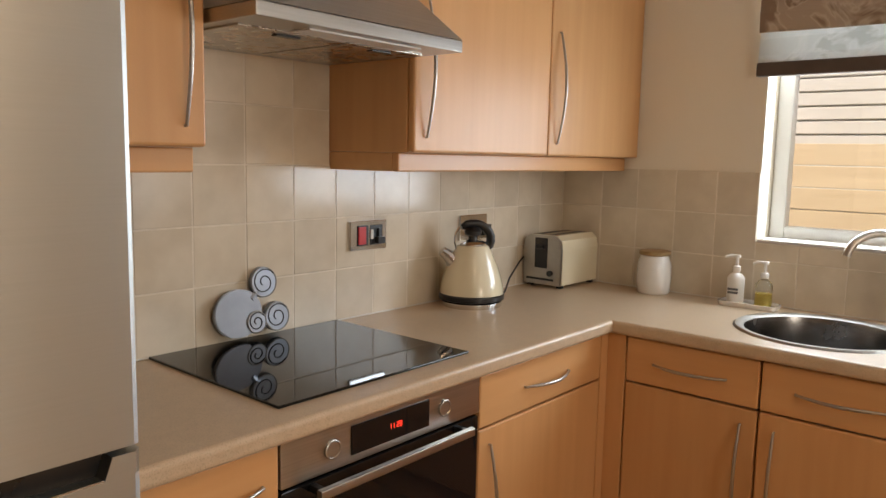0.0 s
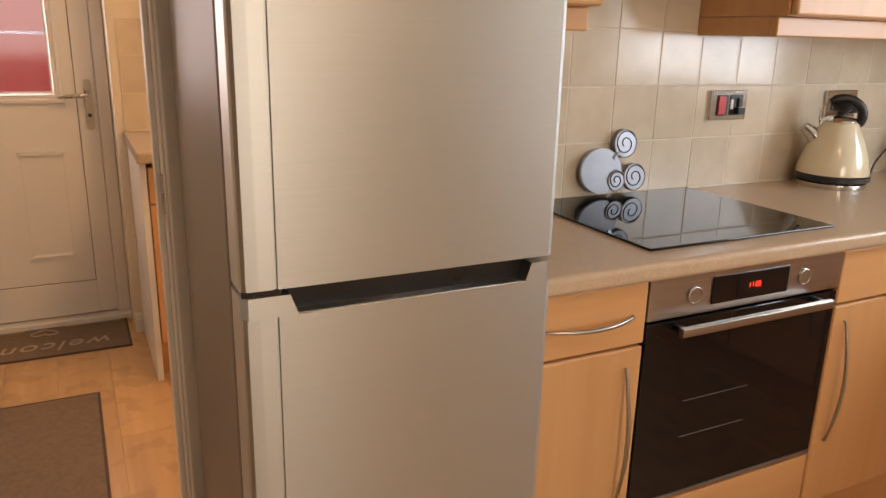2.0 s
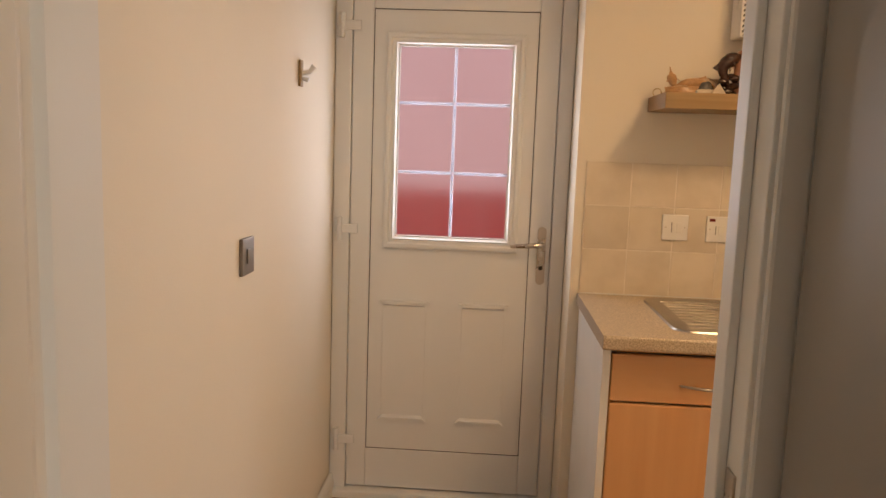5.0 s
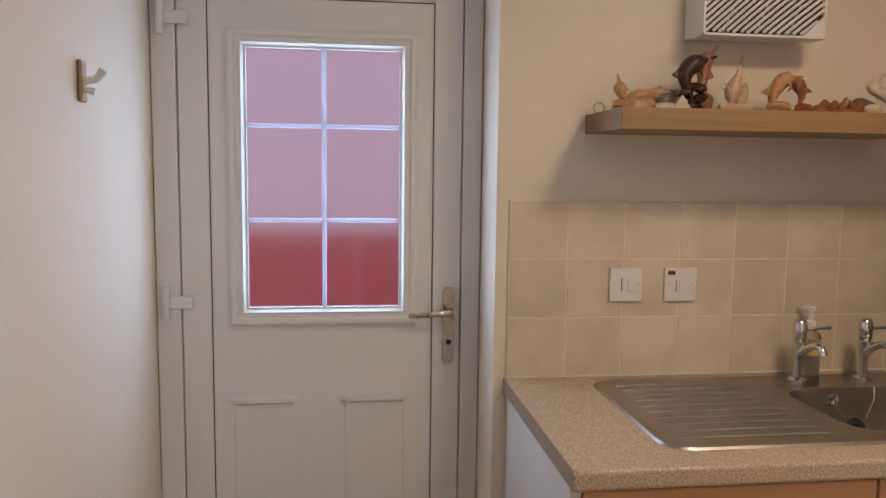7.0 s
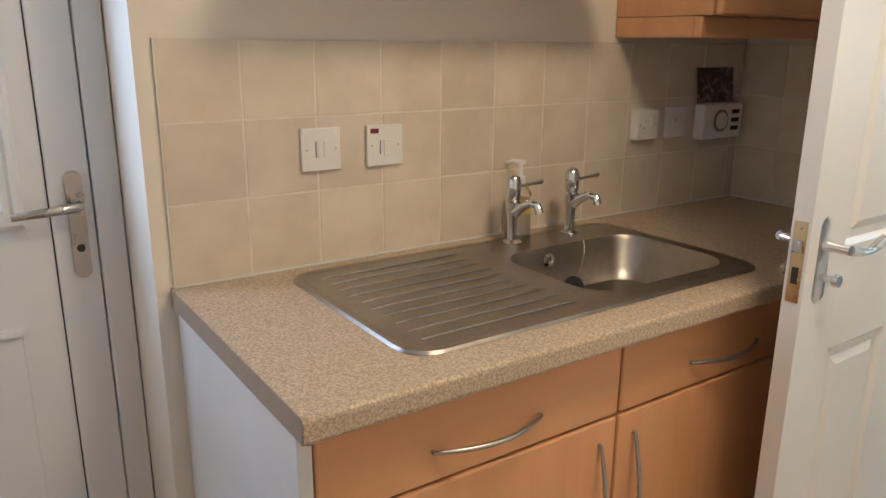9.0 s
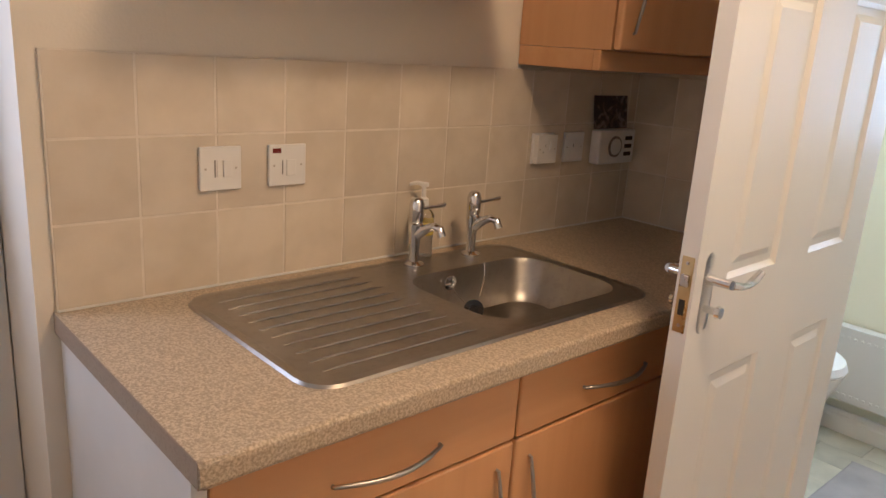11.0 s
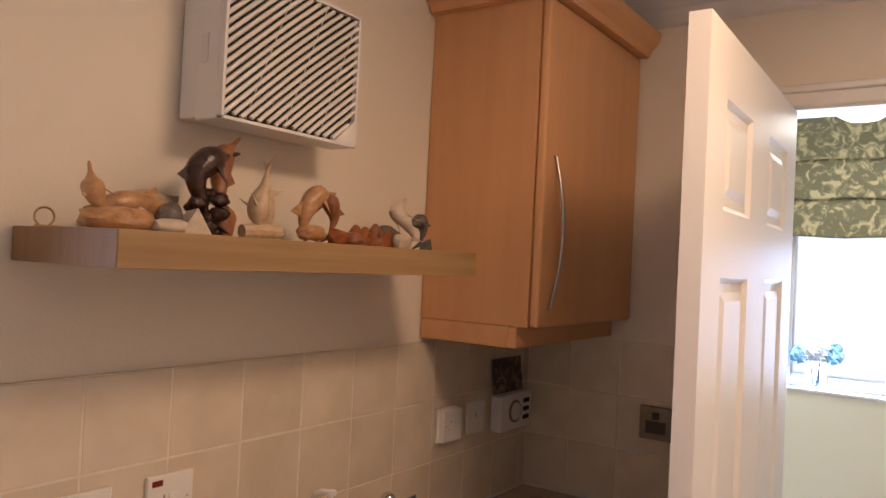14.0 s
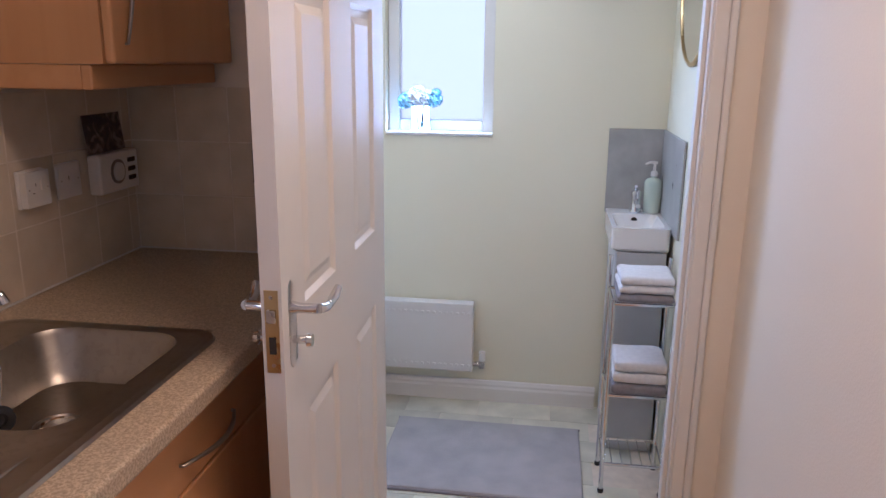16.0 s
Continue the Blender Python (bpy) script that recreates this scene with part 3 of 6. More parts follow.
def fridge_door(name, z0, z1, notch):
    """A door with a softly rounded hinge side and, below, the notch for the grip."""
    xs = [(FF - 0.07, FR0), (FF - 0.013, FR0), (FF - 0.006, FR0 + 0.0025), (FF - 0.002, FR0 + 0.008), (FF - 0.0006, FR0 + 0.026), (FF, FR0 + 0.048), (FF - 0.004, FR0 + 0.0492), (FF - 0.004, FR0 + 0.0528), (FF, FR0 + 0.054), (FF, FR1 - 0.012), (FF - 0.004, FR1 - 0.004), (FF - 0.014, FR1), (FF - 0.07, FR1)]
    if not notch:
        return part(name, loft([[(x, y, z0) for x, y in xs], [(x, y, z1) for x, y in xs]]), FRIDGE, fr, "silver lacquered door")
    low = z1 - 0.033
    bm = loft([[(x, y, z0) for x, y in xs], [(x, y, low) for x, y in xs]])
    a, b = 0.197, 0.592
    for y0, y1, s0, s1 in ((FR0, a - 0.012, 0, 0.012), (b + 0.012, FR1, -0.012, 0)):
        q = [(FF - 0.07, y0 + 0), (FF - 0.012, y0), (FF, y0 + (0.01 if y0 == FR0 else 0)), (FF, y1 - (0.01 if y1 == FR1 else 0)), (FF - 0.012, y1), (FF - 0.07, y1)]
        lo_ = [(x, y + (s1 if y0 == FR0 and abs(y - y1) < 0.001 else 0) + (s0 if y0 != FR0 and abs(y - y0) < 0.001 else 0), low) for x, y in q]
        hi_ = [(x, y, z1) for x, y in q]
        join(bm, loft([lo_, hi_]))
    d = part(name, bm, FRIDGE, fr, "silver lacquered door with a cut-out grip")
    part("grip_recess", box(FF - 0.069, FF - 0.03, a - 0.01, b + 0.01, low, z1, 0.0), BLACK, d, "dark grip recess")
    part("grip_lip", tube([(FF - 0.003, a, low + 0.001), (FF - 0.003, b, low + 0.001)], 0.0028, 8), CHROME, d, "bright grip lip")
    return d


fridge_door("freezer_door", 0.06, 0.960, True)
fridge_door("fridge_door", 0.970, 1.78, False)
part("hinge", box(FF - 0.05, FF - 0.004, FR0 + 0.002, FR0 + 0.06, 0.9605, 0.9695, 0.001), BLACK, fr)

# ---- oven ----
ov = thing("built_in_oven", (-1.35, 1.243, 0.31), "built-in steel and black glass oven under the hob", "oven")
OY0, OY1, OF = 0.952, 1.546, -1.105
part("body", box(OF - 0.5, OF - 0.022, OY0 + 0.02, OY1 - 0.02, 0.31, 0.855), SHADOW_GAP, ov)
panel = part("control_panel", box(OF - 0.02, OF, OY0, OY1, 0.766, 0.862, 0.002), STEEL, ov, "brushed steel control panel")
disp = part("display", box(OF, OF + 0.003, 1.125, 1.36, 0.783, 0.845, 0.001), BLACK_GLASS, panel, "black glass display")
SEG = {"1": "bc", "2": "abged", "4": "fgbc", "9": "abcdfg", "0": "abcdef", "8": "abcdefg", "3": "abgcd"}


def digit(ch, y, z, h, x, parent, sy):
    w, t = h * 0.5, h * 0.1
    place = {"a": (0, w, h, h), "g": (0, w, h / 2, h / 2), "d": (0, w, 0, 0), "f": (0, 0, h / 2, h), "b": (w, w, h / 2, h), "e": (0, 0, 0, h / 2), "c": (w, w, 0, h / 2)}
    bm = bmesh.new()
    for s in SEG[ch]:
        y0, y1, z0, z1 = place[s]
        box(x, x + 0.0006, *sorted((y + sy * (y0 - t / 2), y + sy * (y1 + t / 2))), z + z0 - t / 2, z + z1 + t / 2, bm=bm)
    part("digit", bm, LED, parent, "red lit digit")


for k, ch in enumerate("1128"):
    digit(ch, 1.232 + k * 0.009 + (0.005 if k > 1 else 0), 0.809, 0.0105, OF + 0.003, disp, 1)
for y in (1.075, 1.413):
    kn = part("knob", moved(lathe((0, 0, 0), [(0.019, 0), (0.019, 0.002), (0.020, 0.003), (0.020, 0.005), (0.0175, 0.006), (0.016, 0.004), (0.0, 0.004)], 24), Matrix.Translation((OF, y, 0.811)) @ pose(0, 0, 0, 0, 90, 0)), STEEL, panel, "flush steel knob", True)
door = part("door", box(OF - 0.02, OF - 0.001, OY0 + 0.002, OY1 - 0.002, 0.325, 0.759, 0.002), BLACK_GLASS, ov, "black glass oven door")
part("handle", moved(prism(rounded(-0.007, 0.007, -0.010, 0.010, 0.003), 0.463), Matrix.Translation((OF + 0.038, 1.475, 0.748)) @ pose(0, 0, 0, 90, 0, 0)), STEEL, door, "steel bar handle", True)
for y in (1.027, 1.46):
    part("bracket", box(OF - 0.001, OF + 0.034, y - 0.008, y + 0.008, 0.741, 0.755, 0.002), BLACK, door)
part("bottom_trim", box(OF - 0.02, OF, OY0 + 0.002, OY1 - 0.002, 0.312, 0.323, 0.001), STEEL, ov)
for z in (0.47, 0.56):
    part("shelf_rail", tube([(OF + 0.0002, 1.08, z), (OF + 0.0002, 1.28, z)], 0.0007, 6), FRIDGE_SIDE, door, "wire shelf behind the glass")
part("filler_panel", box(OF - 0.02, OF - 0.002, OY0 + 0.001, OY1 - 0.001, 0.154, 0.308, 0.003), BEECH_Y, ov, "beech filler panel")

# ---- hob ----
hb = thing("hob", (-1.4, 1.26, TOP), "black glass ceramic hob set into the worktop", "hob")
part("glass", box(-1.655 + 0.012, -1.148, 0.980, 1.554, TOP, TOP + 0.006, 0.002), BLACK_GLASS, hb)

# ---- hood and wall cupboards ----
hd = thing("cooker_hood", (-1.42, 1.262, 1.65), "brushed steel chimney cooker hood over the hob", "cooker hood")
H0, H1, HF, HZ = 0.955, 1.531, -1.172, 1.627
part("rim", box(KX + 0.002, HF, H0, H1, HZ + 0.004, HZ + 0.031, 0.002), STEEL, hd)
part("canopy", loft([[(KX + 0.002, H0, HZ + 0.032), (HF, H0, HZ + 0.032), (HF, H1, HZ + 0.032), (KX + 0.002, H1, HZ + 0.032)],
                     [(KX + 0.002, 1.13, HZ + 0.26), (-1.40, 1.13, HZ + 0.26), (-1.40, 1.40, HZ + 0.26), (KX + 0.002, 1.40, HZ + 0.26)]]), STEEL, hd)
part("chimney", box(KX + 0.002, -1.40, 1.13, 1.40, HZ + 0.261, CEIL - 0.002, 0.002), STEEL, hd)
for y0, y1 in ((H0 + 0.03, 1.255), (1.268, H1 - 0.03)):
    flt = part("filter", box(KX + 0.06, HF - 0.10, y0, y1, HZ + 0.0, HZ + 0.004, 0.001), NICKEL, hd, "grease filter mesh")
    part("catch", box(HF - 0.14, HF - 0.12, (y0 + y1) / 2 - 0.03, (y0 + y1) / 2 + 0.03, HZ - 0.004, HZ, 0.001), BLACK, flt)
part("lamp_strip", box(HF - 0.09, HF - 0.03, 1.1, 1.42, HZ, HZ + 0.004, 0.001), MELAMINE, hd)

wall_unit("x", KX, 1.533, KY - 0.004, 2, "beech double wall cupboard with bow handles beside the hood", (-1, -1), ends=(True, False))
wall_unit("x", KX, 0.651, 0.951, 1, "beech wall cupboard between fridge and hood", (1,), ends=(True, True))

# ---- utility room cupboards ----
UF = -2.89
base_unit("x", UF, 0.150, 0.754, "beech base cupboard with a drawer under the drainer", depth=0.54, handle=0.762, rise=0.78, drop=0.014, hinge=1)
base_unit("x", UF, 0.756, 1.358, "beech base cupboard with a drawer under the utility sink", depth=0.54, handle=0.762, rise=0.78, drop=0.014, hinge=-1)
base_unit("x", UF, 1.360, UY - 0.004, "beech base cupboard in the utility corner", depth=0.54, handle=0.762, rise=0.78, drop=0.014, hinge=-1)
ep = thing("end_panel", (-3.15, 0.155, 0), "white melamine end panel of the utility worktop", "panel")
part("board", box(UX + 0.003, -2.868, 0.126, 0.148, 0.0, 0.862, 0.001), MELAMINE, ep)
pl2 = thing("plinth", (-2.94, 1.0, 0), "beech kickboard under the utility cupboards", "kickboard")
part("board", box(-2.955, -2.938, 0.149, UY - 0.004, 0.0, 0.149, 0.001), BEECH_Y, pl2)

SX0, SX1, SY0, SY1 = -3.385, -2.895, 0.325, 1.215
wu = thing("utility_worktop", (-3.12, 1.0, 0.865), "speckled beige granular worktop with a sink cut-out", "worktop")
bm = bmesh.new()
WUF = -2.820
cut = [(UX + 0.002, 0.118), (WUF, 0.118), (WUF, UY - 0.002), (UX + 0.002, UY - 0.002)]
verts = [bm.verts.new((x, y, TOP)) for x, y in cut]
edges = [bm.edges.new((verts[i], verts[(i + 1) % 4])) for i in range(4)]
hole = [bm.verts.new((x, y, TOP)) for x, y in rounded(SX0 + 0.02, SX1 - 0.02, SY0 + 0.02, SY1 - 0.02, 0.05)]
edges += [bm.edges.new((hole[k], hole[(k + 1) % len(hole)])) for k in range(len(hole))]
bmesh.ops.triangle_fill(bm, edges=edges, use_beauty=True)
ret = bmesh.ops.extrude_face_region(bm, geom=bm.faces[:])
for v in [g for g in ret["geom"] if isinstance(g, bmesh.types.BMVert)]:
    v.co.z -= 0.04
long = [ed for ed in bm.edges if all(abs(v.co.x - WUF) < 1e-5 for v in ed.verts) and abs(ed.verts[0].co.z - ed.verts[1].co.z) < 1e-5]
bmesh.ops.bevel(bm, geom=long, offset=0.008, segments=3, affect="EDGES", profile=0.5)
part("slab", bm, WORKTOP_U, wu)
TAUPE = surface("taupe_edging", (0.36, 0.285, 0.215), (0.31, 0.245, 0.18), 0.4, scale=(30, 30, 30), fine=((0.2, 0.15, 0.11), 200, 0.3))
part("edge_strip", box(UX + 0.004, WUF - 0.004, 0.1168, 0.1179, TOP - 0.039, TOP - 0.001, 0.0003), TAUPE, wu, "plain taupe edging strip")
wall_unit("x", UX, 1.276, UY - 0.003, 1, "beech wall cupboard with cornice in the utility corner", (-1,), z0=1.427, z1=2.165, deep=0.297, cornice=True, ends=(True, False))

# ---- utility sink: pressed steel, drainer and bowl ----
sk = thing("utility_sink", (-3.14, 0.77, TOP), "worn stainless steel sink with a ribbed drainer", "sink")
zt = TOP + 0.004


def loop(x0, x1, y0, y1, r, z, n=6):
    return [(x, y, z) for x, y in rounded(x0, x1, y0, y1, r, n)]


BX0, BX1, BY0, BY1 = -3.265, -2.955, 0.772, 1.185
# rim plate with the bowl's hole
bm = bmesh.new()
outer = [bm.verts.new(p) for p in loop(SX0 + 0.022, SX1 - 0.022, SY0 + 0.022, SY1 - 0.022, 0.045, zt - 0.0005)]
inner = [bm.verts.new(p) for p in loop(BX0, BX1, BY0, BY1, 0.075, zt - 0.0005)]
ed = [bm.edges.new((c[k], c[(k + 1) % len(c)])) for c in (outer, inner) for k in range(len(c))]
bmesh.ops.triangle_fill(bm, edges=ed, use_beauty=True)
part("deck", bm, SINK_STEEL, sk)
part("rim", loft([loop(SX0, SX1, SY0, SY1, 0.06, TOP + 0.0006), loop(SX0 + 0.004, SX1 - 0.004, SY0 + 0.004, SY1 - 0.004, 0.058, zt + 0.0015), loop(SX0 + 0.012, SX1 - 0.012, SY0 + 0.012, SY1 - 0.012, 0.05, zt + 0.0015), loop(SX0 + 0.022, SX1 - 0.022, SY0 + 0.022, SY1 - 0.022, 0.045, zt - 0.0005)], False, False), SINK_STEEL, sk, smooth=True)
bowl_part = part("bowl", loft([loop(BX0, BX1, BY0, BY1, 0.075, zt - 0.0005), loop(BX0 + 0.006, BX1 - 0.006, BY0 + 0.006, BY1 - 0.006, 0.07, zt - 0.01), loop(BX0 + 0.018, BX1 - 0.018, BY0 + 0.018, BY1 - 0.018, 0.065, zt - 0.08), loop(BX0 + 0.035, BX1 - 0.035, BY0 + 0.035, BY1 - 0.035, 0.06, zt - 0.102), loop(BX0 + 0.10, BX1 - 0.10, BY0 + 0.12, BY1 - 0.12, 0.03, zt - 0.106)], False, True), SINK_STEEL, sk, smooth=True)
part("waste", lathe(((BX0 + BX1) / 2, (BY0 + BY1) / 2, zt - 0.106), [(0.04, 0.0), (0.042, 0.003), (0.03, 0.004), (0.026, 0.002)], 24), CHROME, bowl_part, "chrome waste")
part("overflow", moved(lathe((0, 0, 0), [(0.017, 0), (0.017, 0.004), (0.010, 0.006), (0.008, 0.002)], 20), Matrix.Translation((BX0 + 0.012, 0.915, zt - 0.028)) @ pose(0, 0, 0, 0, 90, 0)), CHROME, bowl_part, "chrome overflow", True)
for k in range(10):
    x = SX0 + 0.06 + k * 0.041
    part("drainer_rib", tube([(x, SY0 + 0.055, zt - 0.001), (x, SY0 + 0.08, zt + 0.0005), (x, 0.685, zt + 0.0005), (x, 0.715, zt - 0.002)], [0.002, 0.0036, 0.0036, 0.002], 8, 0.8), SINK_STEEL, sk)
plug = thing("sink_plug", (-3.10, 0.95, zt - 0.102), "black rubber sink plug on a fine chain", "plug")
part("stopper", moved(lathe((0, 0, 0), [(0.018, 0), (0.022, 0.016), (0.024, 0.02), (0.012, 0.022), (0.008, 0.03)], 20), Matrix.Translation((-3.19, 0.945, zt - 0.082)) @ pose(0, 0, 0, 70, 0, 30)), BLACK, plug)
part("chain", tube([(-3.252, 0.915, zt - 0.028), (-3.235, 0.92, zt - 0.05), (-3.21, 0.935, zt - 0.072), (-3.19, 0.945, zt - 0.078)], 0.0011, 6), CHROME, plug)
part("chain", tube([(BX0 + 0.003, 1.035, zt), (BX0 + 0.012, 1.03, zt - 0.03), (-3.225, 0.99, zt - 0.066), (-3.192, 0.952, zt - 0.076)], 0.0011, 6), CHROME, plug)


def tap(x, y, label):
    root = thing("tap", (x, y, zt), label, "tap", "pillar taps")
    part("body", lathe((x, y, zt), [(0.024, 0), (0.024, 0.004), (0.013, 0.010), (0.011, 0.03), (0.012, 0.055), (0.017, 0.085), (0.018, 0.10), (0.014, 0.104), (0.017, 0.108), (0.018, 0.145), (0.014, 0.158), (0.008, 0.162)], 20), CHROME, root, smooth=True)
    part("spout", tube([(x + 0.008, y, zt + 0.075), (x + 0.028, y + 0.006, zt + 0.092), (x + 0.05, y + 0.012, zt + 0.103), (x + 0.066, y + 0.017, zt + 0.099), (x + 0.072, y + 0.019, zt + 0.082)], [0.013, 0.011, 0.0095, 0.0095, 0.0105], 12), CHROME, root, smooth=True)
    part("lever", tube([(x, y + 0.012, zt + 0.133), (x + 0.01, y + 0.05, zt + 0.138), (x + 0.012, y + 0.075, zt + 0.14)], [0.006, 0.006, 0.0085], 10, 0.6), CHROME, root, smooth=True)
    return root


tap(-3.336, 0.873, "chrome pillar tap with lever at the sink's drainer side")
tap(-3.336, 1.057, "chrome pillar tap with lever behind the bowl")

# ---- floating shelf ----
sh = thing("floating_shelf", (UX + 0.12, 0.716, 1.536), "thick oak-veneer floating shelf", "shelf")
part("board", box(UX + 0.002, UX + 0.256, 0.317, 1.114, 1.536, 1.584, 0.0012), OAK, sh)
OAK_END = surface("oak_end_veneer", (0.27, 0.155, 0.07), (0.20, 0.11, 0.045), 0.5, scale=(60, 40, 4), detail=6, bump=0.15, bump_scale=260)
part("end_cap", box(UX + 0.003, UX + 0.2555, 0.3158, 0.3169, 1.5365, 1.5835, 0.0003), OAK_END, sh, "darker veneer end cap")

# ---- extractor fan ----
fan = thing("extractor_fan", (UX + 0.06, 0.7, 1.73), "white wall extractor fan with slanting louvres", "extractor fan")
V0, V1, VZ0, VZ1, VF = 0.564, 0.881, 1.772, 2.025, UX + 0.118
part("back_box", box(UX + 0.002, UX + 0.05, V0 + 0.004, V1 - 0.016, VZ0 + 0.006, VZ1 - 0.006, 0.004), WHITE_PLASTIC, fan)
cover = part("cover", box(UX + 0.05, VF - 0.012, V0, V1, VZ0, VZ1, 0.004), WHITE_PLASTIC, fan)
part("dark_inside", box(VF - 0.012, VF - 0.010, V0 + 0.006, V1 - 0.006, VZ0 + 0.006, VZ1 - 0.006), SHADOW_GAP, cover)
for q in ((V0, V0 + 0.006, VZ0, VZ1), (V1 - 0.006, V1, VZ0, VZ1), (V0, V1, VZ0, VZ0 + 0.006), (V0, V1, VZ1 - 0.006, VZ1)):
    part("rim", box(VF - 0.012, VF, *q, 0.001), WHITE_PLASTIC, cover)
part("corner_plate", prism([(0, 0), (-0.055, 0), (0, 0.05)], 0.0105, Matrix.Translation((VF - 0.0105, V1 - 0.004, VZ0 + 0.004)) @ Matrix(((0, 0, 1, 0), (1, 0, 0, 0), (0, 1, 0, 0), (0, 0, 0, 1)))), WHITE_PLASTIC, cover)
part("side_tab", box(UX + 0.062, UX + 0.078, V0 - 0.0015, V0, 1.865, 1.912), MELAMINE, cover)
W_, H_ = V1 - V0 - 0.012, VZ1 - VZ0 - 0.012
step, slope = 0.0160, 0.83
c = -W_ * slope
while c < H_:
    pts = []
    for k in range(60):
        u = W_ * k / 59
        z = c + slope * u + 0.006 * math.sin(u / W_ * math.pi)
        if 0.001 < z < H_ - 0.001 and not (W_ - u + (z if z > 0 else 0) * 1.1 < 0.055):
            pts.append((VF - 0.004, V0 + 0.006 + u, VZ0 + 0.006 + z))
    if len(pts) > 1:
        part("louvre", tube(pts, 0.0039, 6), WHITE_PLASTIC, cover)
    c += step
for k in range(3):
    u0 = 0.05 + k * 0.085
    part("cross_rib", tube([(VF - 0.0095, V0 + 0.006 + u0, VZ0 + 0.01), (VF - 0.009, V0 + 0.006 + min(W_, u0 + 0.09), VZ1 - 0.01)], 0.0009, 6), WHITE_PLASTIC, cover)


# ---- back door ----
DX = DOORX
bd = thing("door_back", (DX, -0.36, 0), "white uPVC back door with six frosted panes", "door", kind="structure")
fx0, fx1 = DX - 0.06, DX + 0.012
part("frame", join(box(fx0, fx1, -0.798, -0.735, 0.03, 2.075, 0.004), box(fx0, fx1, 0.035, 0.088, 0.03, 2.075, 0.004), box(fx0, fx1, -0.735, 0.035, 2.01, 2.075, 0.004)), UPVC, bd)
part("threshold", box(fx0, DX + 0.05, -0.798, 0.088, 0.0, 0.032, 0.006), UPVC, bd, "white threshold")
sash = part("sash", join(box(fx0 + 0.01, DX + 0.004, -0.733, -0.656, 0.038, 2.006, 0.004), box(fx0 + 0.01, DX + 0.004, -0.046, 0.033, 0.038, 2.006, 0.004), box(fx0 + 0.01, DX + 0.004, -0.656, -0.046, 0.038, 0.196, 0.004), box(fx0 + 0.01, DX + 0.004, -0.656, -0.046, 1.895, 2.006, 0.004)), UPVC, bd)
GY0, GY1, GZ0, GZ1 = -0.557, -0.141, 1.055, 1.763
y0, y1 = -0.654, -0.048
part("door_panel", join(box(DX - 0.035, DX - 0.004, y0, GY0, 0.198, 1.893), box(DX - 0.035, DX - 0.004, GY1, y1, 0.198, 1.893), box(DX - 0.035, DX - 0.004, GY0, GY1, 0.198, GZ0), box(DX - 0.035, DX - 0.004, GY0, GY1, GZ1, 1.893)), UPVC, bd)


# dark strips painted in for the shadow gap round the door panel
for q in ((y0 - 0.002, y0 + 0.0005, 0.196, 1.895), (y1 - 0.0005, y1 + 0.002, 0.196, 1.895), (y0 + 0.0005, y1 - 0.0005, 0.196, 0.1985), (y0 + 0.0005, y1 - 0.0005, 1.8925, 1.895)):
    part("gasket_gap", box(DX - 0.0038, DX - 0.0022, *q), SHADOW_GAP, bd, "dark strip drawn for the shadow gap")


def frame_ring(y0, y1, z0, z1, w, steps):
    """A moulded rectangular surround; steps: (inset, depth) pairs from its outside in."""
    return loft([[(DX + d, y0 + i, z0 + i), (DX + d, y1 - i, z0 + i), (DX + d, y1 - i, z1 - i), (DX + d, y0 + i, z1 - i)] for i, d in steps], False, False)


part("glazing_surround", frame_ring(GY0 - 0.05, GY1 + 0.05, GZ0 - 0.05, GZ1 + 0.05, 0.05, [(0, -0.0045), (0, 0.006), (0.008, 0.011), (0.018, 0.011), (0.024, 0.004), (0.032, 0.004), (0.038, 0.008), (0.05, -0.012)]), UPVC, bd)
for a, b in ((-0.613, -0.418), (-0.305, -0.112)):
    part("raised_panel", join(box(DX - 0.006, DX - 0.0025, a + 0.012, b - 0.012, 0.335, 0.785, 0.003),
         loft([[(DX - 0.0045, a, 0.80), (DX + 0.010, a + 0.004, 0.797), (DX + 0.010, a + 0.016, 0.787), (DX - 0.0045, a + 0.022, 0.778)], [(DX - 0.0045, b, 0.80), (DX + 0.010, b - 0.004, 0.797), (DX + 0.010, b - 0.016, 0.787), (DX - 0.0045, b - 0.022, 0.778)]]),
         loft([[(DX - 0.0045, a, 0.318), (DX + 0.010, a + 0.004, 0.321), (DX + 0.010, a + 0.016, 0.331), (DX - 0.0045, a + 0.022, 0.34)], [(DX - 0.0045, b, 0.318), (DX + 0.010, b - 0.004, 0.321), (DX + 0.010, b - 0.016, 0.331), (DX - 0.0045, b - 0.022, 0.34)]])), UPVC, bd)
BARS = glass("translucent_white_bar", (0.60, 0.62, 0.72), 0.9, 1.1)
BARS.node_tree.nodes["Principled BSDF"].inputs["Transmission Weight"].default_value = 0.3
gm = (GY0 + GY1) / 2
zs = [GZ0, 1.298, 1.556, GZ1]
for k in range(3):
    for a, b in ((GY0 - 0.004, gm), (gm, GY1 + 0.004)):
        pane = part("pane", box(DX - 0.026, DX - 0.020, a, b, zs[k] - (0.004 if k == 0 else 0), zs[k + 1] + (0.004 if k == 2 else 0)), FROST, bd, "frosted pane")
        pane.visible_shadow = False
bar = part("glazing_bar", box(DX - 0.018, DX - 0.008, gm - 0.0055, gm + 0.0055, GZ0 - 0.002, GZ1 + 0.002, 0.003), BARS, bd, "translucent white glazing bar")
